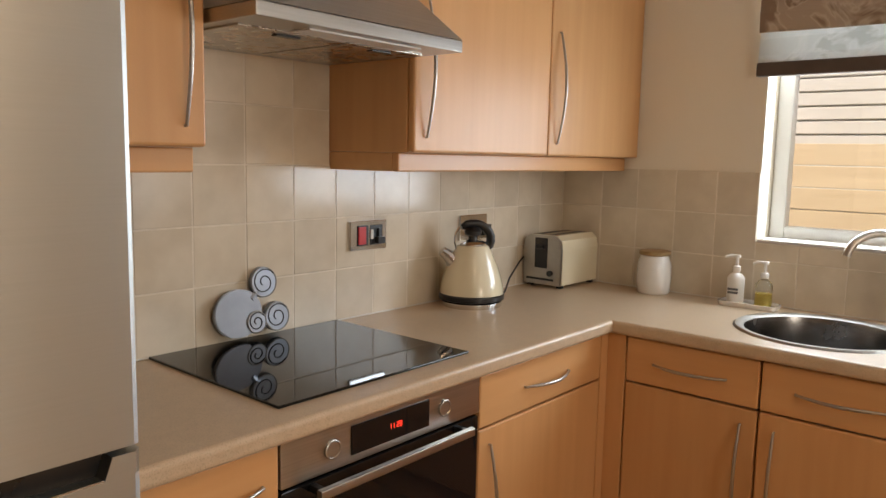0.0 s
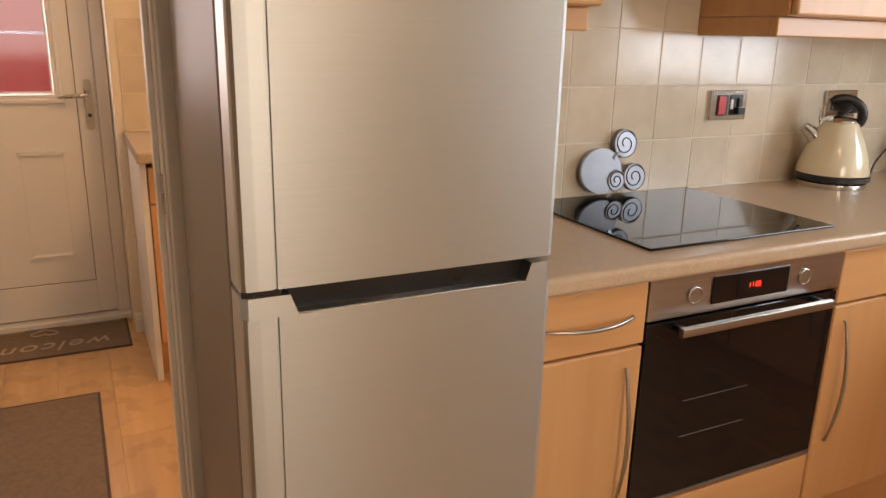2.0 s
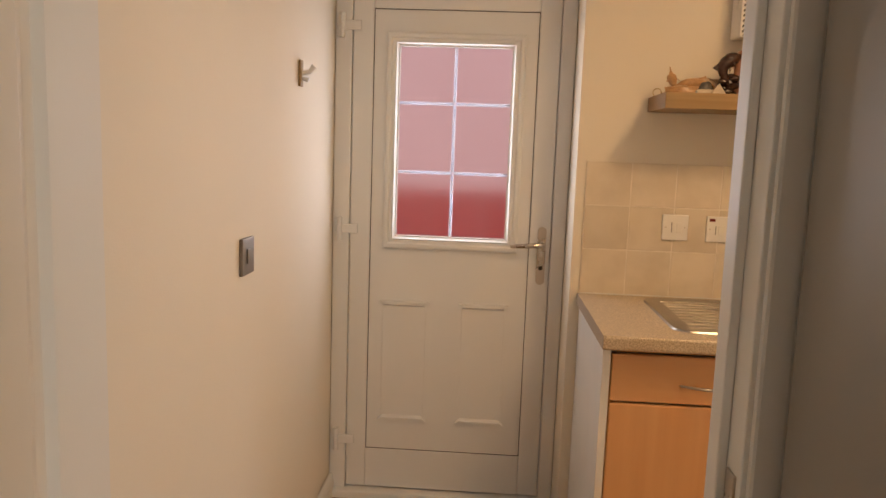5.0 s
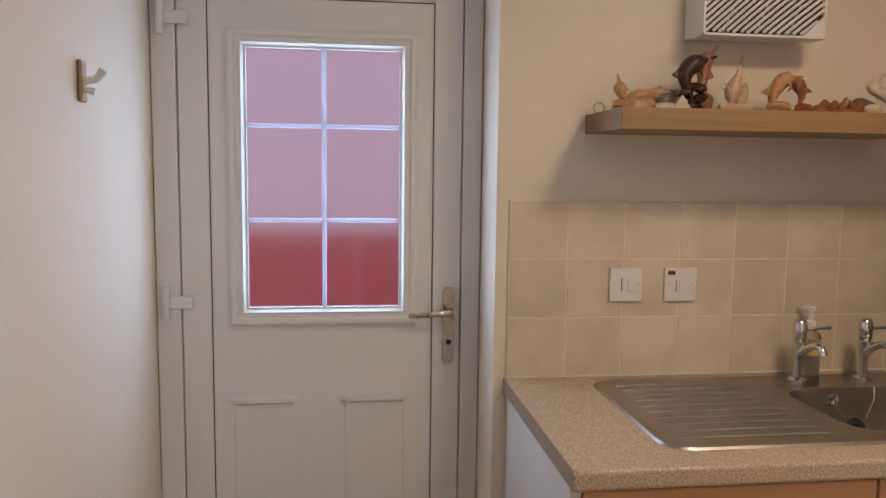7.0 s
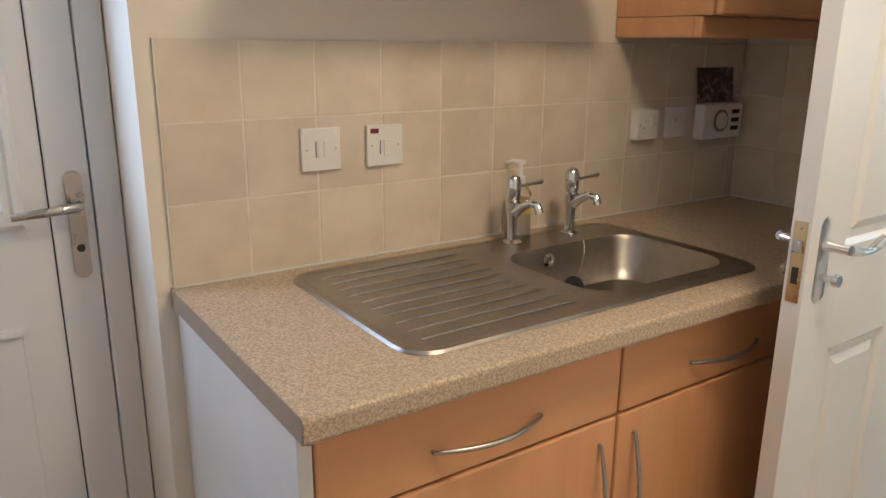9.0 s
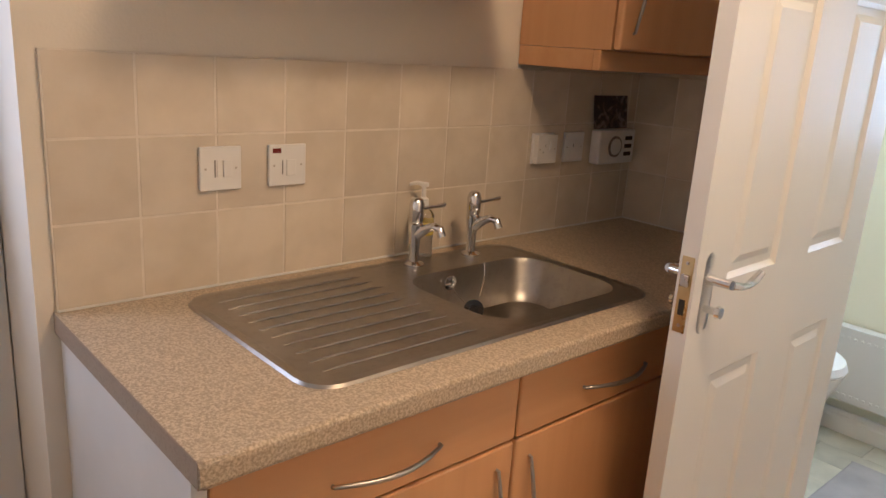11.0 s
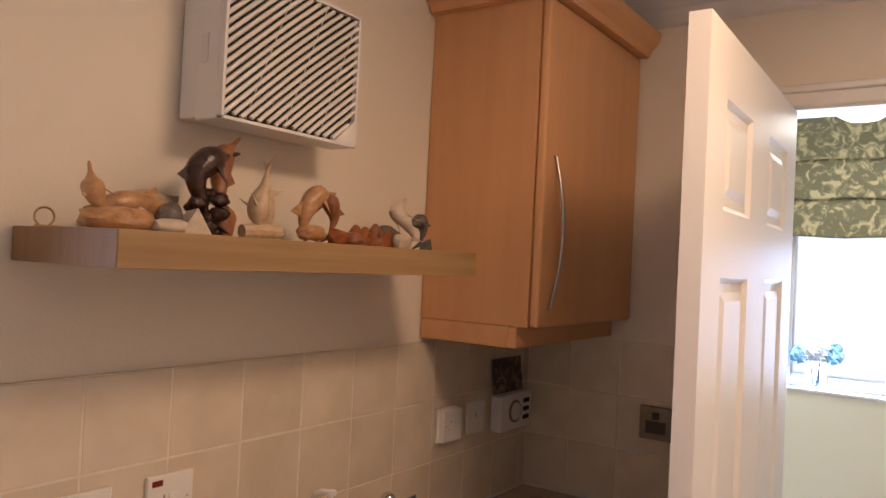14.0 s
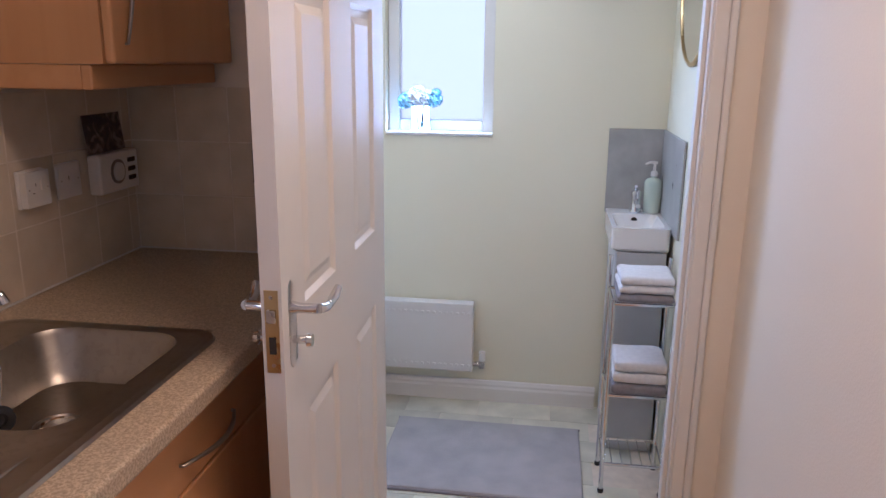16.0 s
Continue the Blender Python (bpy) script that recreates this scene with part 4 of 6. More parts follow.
for z in zs[1:3]:
    part("glazing_bar", box(DX - 0.018, DX - 0.009, GY0 - 0.002, GY1 + 0.002, z - 0.0055, z + 0.0055, 0.003), BARS, bd, "translucent white glazing bar")
hp = part("handle_plate", moved(prism(rounded(-0.016, 0.016, -0.11, 0.11, 0.015), 0.01), Matrix.Translation((DX + 0.004, 0.0, 1.0)) @ Matrix(((0, 0, 1, 0), (1, 0, 0, 0), (0, 1, 0, 0), (0, 0, 0, 1)))), NICKEL, bd, "satin nickel handle plate", True)
part("lever", tube([(DX + 0.012, 0.002, 1.045), (DX + 0.045, 0.002, 1.045), (DX + 0.052, -0.01, 1.044), (DX + 0.05, -0.06, 1.04), (DX + 0.048, -0.118, 1.036)], [0.011, 0.010, 0.010, 0.009, 0.007], 12), NICKEL, hp, "lever handle", True)
part("keyhole", moved(lathe((0, 0, 0), [(0.008, 0), (0.008, 0.0015), (0.003, 0.002)], 16), Matrix.Translation((DX + 0.014, 0, 0.953)) @ pose(0, 0, 0, 0, 90, 0)), SHADOW_GAP, hp)
for z in (0.235, 1.075, 1.83):
    hg = part("hinge", join(box(DX + 0.012, DX + 0.022, -0.778, -0.70, z - 0.018, z + 0.018, 0.004), tube([(DX + 0.02, -0.772, z - 0.045), (DX + 0.02, -0.772, z + 0.045)], 0.011, 12)), UPVC, bd, "white flag hinge")

# ---- kitchen window ----
kw = thing("window_1", (-0.28, KY + 0.15, WIN[2]), "white uPVC kitchen window in a painted reveal", "window", kind="structure")
wy0, wy1 = KY + 0.115, KY + 0.17
x0, x1, z0, z1 = WIN[0] + 0.002, WIN[1] - 0.002, WIN[2] + 0.002, WIN[3] - 0.002
part("window_frame", join(box(x0, x0 + 0.05, wy0, wy1, z0, z1, 0.004), box(x1 - 0.05, x1, wy0, wy1, z0, z1, 0.004), box(x0 + 0.05, x1 - 0.05, wy0, wy1, z0, z0 + 0.05, 0.004), box(x0 + 0.05, x1 - 0.05, wy0, wy1, z1 - 0.05, z1, 0.004), box(-0.305, -0.255, wy0, wy1, z0 + 0.05, z1 - 0.05, 0.004)), UPVC, kw)
for a, b in ((x0 + 0.046, -0.302), (-0.258, x1 - 0.046)):
    p = part("pane", box(a, b, wy0 + 0.024, wy0 + 0.030, z0 + 0.046, z1 - 0.046), CLEAR, kw, "clear pane")
    p.visible_shadow = False
part("window_sill", box(x0, x1, KY - 0.006, wy0, WIN[2] + 0.001, WIN[2] + 0.012, 0.004), GLOSS, kw, "tiled white sill")


# ---- roman blinds ----
def cloth(name, a, b, spots, scale, rough=0.9):
    m, n, l, p = shader(name)
    tc = n.new("ShaderNodeTexCoord")
    nz = n.new("ShaderNodeTexNoise")
    nz.inputs["Scale"].default_value, nz.inputs["Detail"].default_value, nz.inputs["Distortion"].default_value = scale, 3.0, 1.4
    l.new(tc.outputs["Object"], nz.inputs["Vector"])
    r = n.new("ShaderNodeValToRGB")
    r.color_ramp.elements[0].position, r.color_ramp.elements[1].position = 0.47, 0.53
    r.color_ramp.elements[0].color, r.color_ramp.elements[1].color = (*a, 1), (*b, 1)
    extra = r.color_ramp.elements.new(0.62)
    extra.color = (*spots, 1)
    l.new(nz.outputs["Fac"], r.inputs[0])
    l.new(r.outputs[0], p.inputs["Base Color"])
    p.inputs["Roughness"].default_value = rough
    wv = n.new("ShaderNodeTexNoise")
    wv.inputs["Scale"].default_value = 900
    l.new(tc.outputs["Object"], wv.inputs["Vector"])
    bp = n.new("ShaderNodeBump")
    bp.inputs["Strength"].default_value, bp.inputs["Distance"].default_value = 0.3, 0.002
    l.new(wv.outputs["Fac"], bp.inputs["Height"])
    l.new(bp.outputs[0], p.inputs["Normal"])
    return m


FLORAL = cloth("floral_linen", (0.40, 0.32, 0.25), (0.50, 0.42, 0.34), (0.25, 0.18, 0.13), 8)
FLORAL_DARK = surface("brown_binding", (0.10, 0.07, 0.055), None, 0.9, scale=(40, 40, 40), bump=0.2, bump_scale=600)
# paler copy of the linen: window light behind the lowest fold put into its colour
FLORAL_LIT = cloth("backlit_floral_linen", (0.66, 0.66, 0.63), (0.76, 0.75, 0.72), (0.45, 0.44, 0.38), 7)
lit_nodes = FLORAL_LIT.node_tree.nodes
through_light = lit_nodes.new("ShaderNodeBsdfTranslucent")
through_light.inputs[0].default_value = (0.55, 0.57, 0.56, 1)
blend = lit_nodes.new("ShaderNodeMixShader")
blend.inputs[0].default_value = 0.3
FLORAL_LIT.node_tree.links.new(lit_nodes["Principled BSDF"].outputs[0], blend.inputs[1])
FLORAL_LIT.node_tree.links.new(through_light.outputs[0], blend.inputs[2])
FLORAL_LIT.node_tree.links.new(blend.outputs[0], lit_nodes["Material Output"].inputs[0])
CAMO = cloth("mottled_velvet", (0.20, 0.18, 0.095), (0.28, 0.25, 0.135), (0.58, 0.49, 0.26), 22, 0.75)


def roman_blind(name, x0, x1, y, z0, z1, folds, material, binding, label):
    root = thing(name, ((x0 + x1) / 2, y, z0), label, "blind")
    h = (z1 - z0) / folds
    for k in range(folds):
        a = z0 + k * h
        d = 0.012 + 0.016 * k
        prof = [(y - d, a + h), (y - d - 0.010, a + h * 0.7), (y - d - 0.014, a + h * 0.3), (y - d - 0.010, a - h * 0.12), (y - d - 0.004, a - h * 0.16), (y - d + 0.004, a), (y - d + 0.006, a + h)]
        xs = [x0 + (x1 - x0) * i / 8 for i in range(9)]
        loops = [[(x, yy + 0.0025 * math.sin(i * 1.9 + k), zz + 0.003 * math.sin(i * 1.3 + 2 * k)) for yy, zz in prof] for i, x in enumerate(xs)]
        # only the lowest fold takes the backlit colour
        part("fold", loft(loops), FLORAL_LIT if binding and k == 0 else material, root, "lowest fold of the linen, coloured paler as if backlit" if binding and k == 0 else "")
    if binding:
        part("hem", box(x0 - 0.004, x1 + 0.004, y - 0.030, y - 0.006, z0 - h * 0.16 - 0.006, z0 + 0.018, 0.004), binding, root, "dark brown hem")
    part("headrail", box(x0, x1, y - 0.03, y - 0.002, z1 - 0.002, z1 + 0.03, 0.003), UPVC, root)
    return root


roman_blind("roman_blind", -0.90, 0.34, KY - 0.004, 1.70, 2.10, 3, FLORAL, FLORAL_DARK, "beige floral roman blind with a brown hem, half drawn")
roman_blind("roman_blind", -2.925, -2.478, WY - 0.004, 1.745, 2.17, 3, CAMO, None, "mottled olive and gold roman blind, half drawn")

# ---- cloakroom window ----
cw = thing("window_2", (-2.72, WY + 0.06, WCWIN[2]), "white uPVC cloakroom window with frosted glass", "window", kind="structure")
x0, x1, z0, z1 = WCWIN[0] + 0.002, WCWIN[1] - 0.002, WCWIN[2] + 0.002, WCWIN[3] - 0.002
ya, yb = WY + 0.05, WY + 0.11
part("window_frame", join(box(x0, x0 + 0.045, ya, yb, z0, z1, 0.004), box(x1 - 0.045, x1, ya, yb, z0, z1, 0.004), box(x0 + 0.045, x1 - 0.045, ya, yb, z0, z0 + 0.06, 0.004), box(x0 + 0.045, x1 - 0.045, ya, yb, z1 - 0.045, z1, 0.004)), UPVC, cw)
p = part("pane", box(x0 + 0.04, x1 - 0.04, ya + 0.02, ya + 0.026, z0 + 0.055, z1 - 0.04), FROST, cw, "frosted pane")
p.visible_shadow = False
part("window_sill", box(x0, x1, WY - 0.012, ya, z0, z0 + 0.014, 0.004), GLOSS, cw, "white gloss sill")

# ---- outside ----
GROUND = surface("paving", (0.30, 0.27, 0.24), (0.24, 0.215, 0.19), 0.9, scale=(4, 4, 4))
SIDING = surface("pale_timber_boards", (0.74, 0.60, 0.40), (0.66, 0.52, 0.33), 0.7, scale=(1.5, 20, 20), random_tint=0.08)
RENDER = surface("grey_slats", (0.72, 0.70, 0.64), (0.66, 0.64, 0.58), 0.8, scale=(3, 3, 3))
BRICK = surface("red_brick", (0.60, 0.335, 0.33), (0.55, 0.30, 0.29), 0.9, scale=(6, 6, 6))
REDPAINT = surface("deep_red_panels", (0.36, 0.05, 0.045), None, 0.5, scale=(3, 3, 3))
SKYGLOW = glow("hazy_white_sky", (1.0, 0.96, 0.98), 1.15)
SKYGLOW.node_tree.nodes["Principled BSDF"].inputs["Base Color"].default_value = (0.02, 0.02, 0.02, 1)
struct("backdrop", box(-7.0, -1.95, 6.4, 6.45, -0.15, 6.0), SKYGLOW, "hazy white sky beyond the cloakroom window", "backdrop")
struct("ground", box(-60, 60, -60, 60, -0.3, -0.15), GROUND, "grey paved yard around the house", "ground")
fence = thing("fence", (0.2, 5.6, -0.15), "pale sunlit timber fence beyond the kitchen window", "fence")
for k in range(11):
    z = -0.12 + k * 0.15
    part("board", box(-1.9, 5.0, 5.6, 5.63, z, z + 0.143, 0.004), SIDING, fence)
house = thing("neighbour_house", (0.2, 6.0, -0.15), "neighbouring house with grey slatted boarding", "house")
part("wall", box(-1.9, 6, 6.0, 6.2, -0.15, 3.2), RENDER, house)
for k in range(14):
    part("slat", box(-1.9, 6, 5.95, 6.0, 1.30 + k * 0.10, 1.388 + k * 0.10, 0.006), RENDER, house)
bw = thing("brick_house", (-6.5, -0.4, -0.15), "pinkish brick house behind the back door", "house")
part("wall", box(-6.9, -6.6, -6, 5, -0.15, 5.0), BRICK, bw)
gate = thing("garden_gate", (-4.9, -0.4, -0.15), "deep red painted boarded gate", "gate")
for k in range(14):
    part("board", box(-4.94, -4.9, -1.4 + k * 0.145, -1.262 + k * 0.145, -0.14, 1.17, 0.004), REDPAINT, gate)

# ---- kitchen small things ----


def switch_plate(name, axis, wall, sgn, a, z, w, h, material, label, face_parts):
    """A switch or socket plate on a wall. axis x: on a wall x = wall, a along y; sgn: the way out of the wall."""
    def bx(d0, d1, a0, a1, z0, z1, bev=0.0):
        d0, d1 = sorted((wall + sgn * d0, wall + sgn * d1))
        return box(d0, d1, a0, a1, z0, z1, bev) if axis == "x" else box(a0, a1, d0, d1, z0, z1, bev)
    root = thing(name, (wall, a, z) if axis == "x" else (a, wall, z), label, "switch" if "switch" in name else "socket")
    part("plate", bx(0.001, 0.010, a - w / 2, a + w / 2, z - h / 2, z + h / 2, 0.002), material, root)
    for nm, mt, a0, a1, z0, z1, d in face_parts:
        part(nm, bx(0.010, 0.010 + d, a + a0, a + a1, z + z0, z + z1, min(d * 0.4, 0.001)), mt, root)
    return root


DARKRED = surface("dark_red_lens", (0.20, 0.025, 0.018), None, 0.2, scale=(9, 9, 9))
TW = 0.0075   # tile face in front of the wall
kx, ux = KX + TW, UX + TW
screws = [("screw", NICKEL, -0.034, -0.030, -0.002, 0.002, 0.0006), ("screw", NICKEL, 0.030, 0.034, -0.002, 0.002, 0.0006)]
switch_plate("cooker_switch", "x", kx, 1, 1.676, 1.150, 0.147, 0.087, CHROME, "polished metal cooker switch with a red rocker and socket",
             [("insert", BLACK, -0.048, -0.002, -0.03, 0.03, 0.001), ("rocker", RED, -0.044, -0.016, -0.026, 0.026, 0.006), ("socket_face", BLACK, 0.004, 0.056, -0.03, 0.03, 0.001), ("small_rocker", WHITE_PLASTIC, 0.006, 0.016, -0.012, 0.016, 0.004), ("plug_pin", BLACK, 0.024, 0.052, -0.026, -0.006, 0.018), ("pin_hole", BLACK, 0.034, 0.042, -0.006, 0.02, 0.008)])
sw = switch_plate("fused_switch", "x", ux, 1, 0.434, 1.150, 0.087, 0.087, WHITE_PLASTIC, "white fused switch plate", screws + [("slot", FRIDGE_SIDE, -0.014, -0.011, -0.017, 0.017, 0.0006), ("fuse_holder", WHITE_PLASTIC, -0.009, 0.001, -0.017, 0.017, 0.002), ("rocker", WHITE_PLASTIC, 0.004, 0.022, -0.017, 0.017, 0.003)])
switch_plate("fused_switch", "x", ux, 1, 0.583, 1.149, 0.087, 0.087, WHITE_PLASTIC, "white fused switch plate with a red neon lamp", screws + [("neon", DARKRED, -0.036, -0.016, 0.026, 0.036, 0.001), ("slot", FRIDGE_SIDE, -0.014, -0.011, -0.019, 0.011, 0.0006), ("rocker", WHITE_PLASTIC, -0.004, 0.018, -0.022, 0.012, 0.003)])
switch_plate("wall_socket", "x", ux, 1, 1.395, 1.151, 0.086, 0.086, WHITE_PLASTIC, "white wall socket with a proud cover", [("cover", WHITE_PLASTIC, -0.04, 0.04, -0.04, 0.04, 0.016), ("rocker", WHITE_PLASTIC, 0.008, 0.020, -0.004, 0.022, 0.019), ("screw", NICKEL, -0.033, -0.029, -0.002, 0.002, 0.0166), ("screw", NICKEL, 0.029, 0.033, -0.002, 0.002, 0.0166), ("slot", FRIDGE_SIDE, -0.010, -0.007, 0.006, 0.014, 0.0166), ("slot", FRIDGE_SIDE, -0.020, -0.014, -0.010, -0.007, 0.0166)])
switch_plate("wall_socket", "x", ux, 1, 1.532, 1.150, 0.086, 0.086, WHITE_PLASTIC, "flat white wall socket", screws + [("slot", FRIDGE_SIDE, -0.006, -0.003, 0.0, 0.010, 0.0006), ("rocker", WHITE_PLASTIC, 0.008, 0.018, -0.005, 0.018, 0.003)])
switch_plate("wall_socket", "y", UY - TW, -1, -3.028, 1.152, 0.09, 0.09, DARK_NICKEL, "dark metal wall socket in the tiled corner", [("face", BLACK, -0.028, 0.028, -0.028, 0.006, 0.001), ("rocker", BLACK, -0.01, 0.01, 0.01, 0.03, 0.003)])
switch_plate("light_switch", "y", LY, 1, -2.60, 1.114, 0.087, 0.09, DARK_NICKEL, "dark metal light switch on the side wall", [("rocker", DARK_NICKEL, -0.012, 0.012, -0.018, 0.018, 0.003)])
switch_plate("wall_socket", "x", kx, 1, 2.18, 1.145, 0.147, 0.087, CHROME, "chrome double wall socket behind the kettle", [("face", BLACK, -0.05, 0.0, -0.02, 0.012, 0.001), ("plug", BLACK, 0.012, 0.055, -0.028, 0.01, 0.035)])

# coat hook
hk = thing("coat_hook", (-3.10, LY, 1.60), "small pale painted coat hook on the side wall", "hook")
part("plate", box(-3.122, -3.092, LY + 0.001, LY + 0.010, 1.56, 1.64, 0.004), OAK, hk, "pale wooden plate")
part("peg", tube([(-3.107, LY + 0.009, 1.60), (-3.107, LY + 0.032, 1.604), (-3.107, LY + 0.046, 1.622)], [0.007, 0.007, 0.009]), GLOSS, hk, smooth=True)
part("peg", tube([(-3.107, LY + 0.009, 1.585), (-3.107, LY + 0.030, 1.580)], [0.006, 0.007]), GLOSS, hk, smooth=True)

# ---- kettle ----
kc = Vector((-1.53, 2.04, TOP))
kt = thing("kettle", kc, "cream enamel pyramid kettle with a black handle", "kettle")
base = part("power_base", lathe(kc, [(0.098, 0), (0.1, 0.004), (0.1, 0.016), (0.094, 0.02)], 36), CHROME, kt, "chrome power base", True)
part("band", lathe(kc + Vector((0, 0, 0.02)), [(0.098, 0), (0.108, 0.004), (0.108, 0.018), (0.1, 0.022)], 36), BLACK, kt, "black band", True)
part("body", lathe(kc + Vector((0, 0, 0.042)), [(0.105, 0), (0.104, 0.018), (0.096, 0.05), (0.081, 0.094), (0.064, 0.132), (0.053, 0.151), (0.049, 0.155)], 40), CREAM_ENAMEL, kt, smooth=True)
lid = part("lid", lathe(kc + Vector((0, 0, 0.197)), [(0.047, 0), (0.049, 0.004), (0.046, 0.010), (0.03, 0.018), (0.012, 0.022)], 32), CHROME, kt, "chrome lid", True)
part("knob", lathe(kc + Vector((0, 0, 0.219)), [(0.014, 0), (0.016, 0.008), (0.027, 0.014), (0.030, 0.024), (0.022, 0.036), (0.010, 0.040)], 20), BLACK, lid, "black knob", True)
sv = Vector((-0.55, -0.83, 0)).normalized()
part("spout", tube([kc + sv * 0.062 + Vector((0, 0, 0.142)), kc + sv * 0.082 + Vector((0, 0, 0.164)), kc + sv * 0.104 + Vector((0, 0, 0.180))], [0.026, 0.021, 0.016], 14), CHROME, kt, "chrome spout", True)
for s in (-1, 1):
    part("handle_bracket", tube([kc + sv * -0.052 * s + Vector((0, 0, 0.172)), kc + sv * -0.062 * s + Vector((0, 0, 0.207)), kc + sv * -0.060 * s + Vector((0, 0, 0.234)), kc + sv * -0.046 * s + Vector((0, 0, 0.258))], 0.0035, 8), CHROME, kt, "wire handle bracket", True)
part("grip", tube([kc + sv * (0.062 * math.cos(a)) + Vector((0, 0, 0.216 + 0.052 * math.sin(a))) for a in [radians(d) for d in range(50, 221, 17)]], [0.010] + [0.016] * 9 + [0.011], 12, 0.85), BLACK, kt, "black plastic grip", True)
cordk = thing("power_cable", (-1.56, 2.2, TOP), "thin black mains cord along the wall", "cable")
part("flex", tube([(-1.50, 2.135, TOP + 0.012), (-1.54, 2.24, TOP + 0.016), (-1.60, 2.35, TOP + 0.045), (-1.63, 2.45, TOP + 0.09), (-1.643, 2.52, TOP + 0.12)], 0.0035, 8), BLACK, cordk)

# ---- toaster ----
tz = TOP + 0.012
ts = thing("toaster", (-1.555, 2.61, TOP), "cream toaster with a brushed steel front", "toaster")
sec = [(-1.636, tz), (-1.474, tz), (-1.472, tz + 0.132), (-1.478, tz + 0.168), (-1.50, tz + 0.186), (-1.61, tz + 0.186), (-1.632, tz + 0.168), (-1.638, tz + 0.132)]
part("body", loft([[(x, 2.505, z) for x, z in sec], [(x, 2.76, z) for x, z in sec]]), CREAM_ENAMEL, ts)
front = part("front_plate", loft([[(x, 2.49, z) for x, z in sec], [(x, 2.504, z) for x, z in sec]]), STEEL, ts, "brushed steel front plate")
part("lever_slot", box(-1.585, -1.530, 2.487, 2.49, tz + 0.062, tz + 0.176, 0.001), BLACK, front, "black lever slot")
part("lever", box(-1.572, -1.542, 2.47, 2.488, tz + 0.135, tz + 0.15, 0.003), BLACK, front)
part("dial", moved(lathe((0, 0, 0), [(0.011, 0), (0.011, 0.01), (0.009, 0.012)], 20), Matrix.Translation((-1.515, 2.49, tz + 0.045)) @ pose(0, 0, 0, 90, 0, 0)), BLACK, front)
part("button_row", box(-1.62, -1.50, 2.487, 2.49, tz + 0.016, tz + 0.024, 0.001), BLACK, front)
for x in (-1.592, -1.535):
    part("slot", box(x - 0.014, x + 0.014, 2.53, 2.74, tz + 0.1855, tz + 0.1865), SHADOW_GAP, ts)
for x in (-1.62, -1.49):
    for y in (2.52, 2.74):
        part("foot", box(x - 0.01, x + 0.01, y - 0.01, y + 0.01, TOP, tz + 0.001), BLACK, ts)

# ---- storage jar, soap tray, bottles ----
jc = Vector((-1.205, 2.705, TOP))
jr = thing("storage_jar", jc, "white ceramic storage jar with a wooden lid", "jar")
part("body", lathe(jc, [(0.052, 0), (0.058, 0.006), (0.062, 0.05), (0.060, 0.11), (0.052, 0.132), (0.05, 0.14)], 32), CERAMIC, jr, smooth=True)
part("lid", lathe(jc + Vector((0, 0, 0.14)), [(0.048, 0), (0.056, 0.003), (0.056, 0.016), (0.05, 0.018)], 32), OAK, jr, "wooden lid", True)
tr = thing("soap_tray", (-0.855, 2.695, TOP), "small white ceramic tray", "tray")
part("dish", loft([loop(-0.95, -0.765, 2.66, 2.74, 0.02, TOP), loop(-0.955, -0.76, 2.655, 2.745, 0.022, TOP + 0.016), loop(-0.949, -0.766, 2.661, 2.739, 0.02, TOP + 0.016), loop(-0.947, -0.768, 2.663, 2.737, 0.02, TOP + 0.006)]), CERAMIC, tr)
SOAP = surface("yellow_soap", (0.72, 0.55, 0.12), None, 0.25, scale=(8, 8, 8))
LABEL = surface("grey_print", (0.16, 0.16, 0.17), None, 0.6, scale=(20, 20, 20))
PLASTIC_CLEAR = glass("clear_plastic", (0.96, 0.97, 0.97), 0.08, 1.3)


def pump_bottle(c, body_mat, fill, label, r=0.028, h=0.10, bars=0, name="soap_bottle"):
    c = Vector(c)
    root = thing(name, c, label, "bottle", "soap bottles")
    b = part("body", lathe(c, [(r * 0.9, 0), (r, 0.006), (r, h - 0.012), (r * 0.75, h), (0.011, h + 0.006), (0.011, h + 0.012)], 24), body_mat, root, smooth=True)
    if fill:
        part("liquid", lathe(c + Vector((0, 0, 0.003)), [(r * 0.8, 0), (r * 0.9, 0.004), (r * 0.9, h * 0.5)], 24), fill, root, "yellow liquid soap")
    pump = part("pump", lathe(c + Vector((0, 0, h + 0.012)), [(0.013, 0), (0.013, 0.016), (0.006, 0.02), (0.005, 0.045), (0.011, 0.047), (0.011, 0.055)], 16), WHITE_PLASTIC, root, "white pump", True)
    part("nozzle", tube([c + Vector((0, 0, h + 0.063)), c + Vector((-0.02, -0.008, h + 0.064)), c + Vector((-0.036, -0.014, h + 0.058))], [0.006, 0.005, 0.004], 10), WHITE_PLASTIC, pump, smooth=True)
    for k in range(bars):
        part("print_bar", box(c.x - r * 0.6, c.x + r * 0.6, c.y - r - 0.0012, c.y - r * 0.75, c.z + 0.035 + k * 0.012, c.z + 0.042 + k * 0.012), LABEL, b, "grey print")
    return root


pump_bottle((-0.905, 2.70, TOP + 0.0065), WHITE_PLASTIC, None, "white pump bottle with grey print on the tray", 0.028, 0.098, 2)
pump_bottle((-0.812, 2.70, TOP + 0.0065), PLASTIC_CLEAR, SOAP, "clear pump bottle half full of yellow soap", 0.027, 0.085)

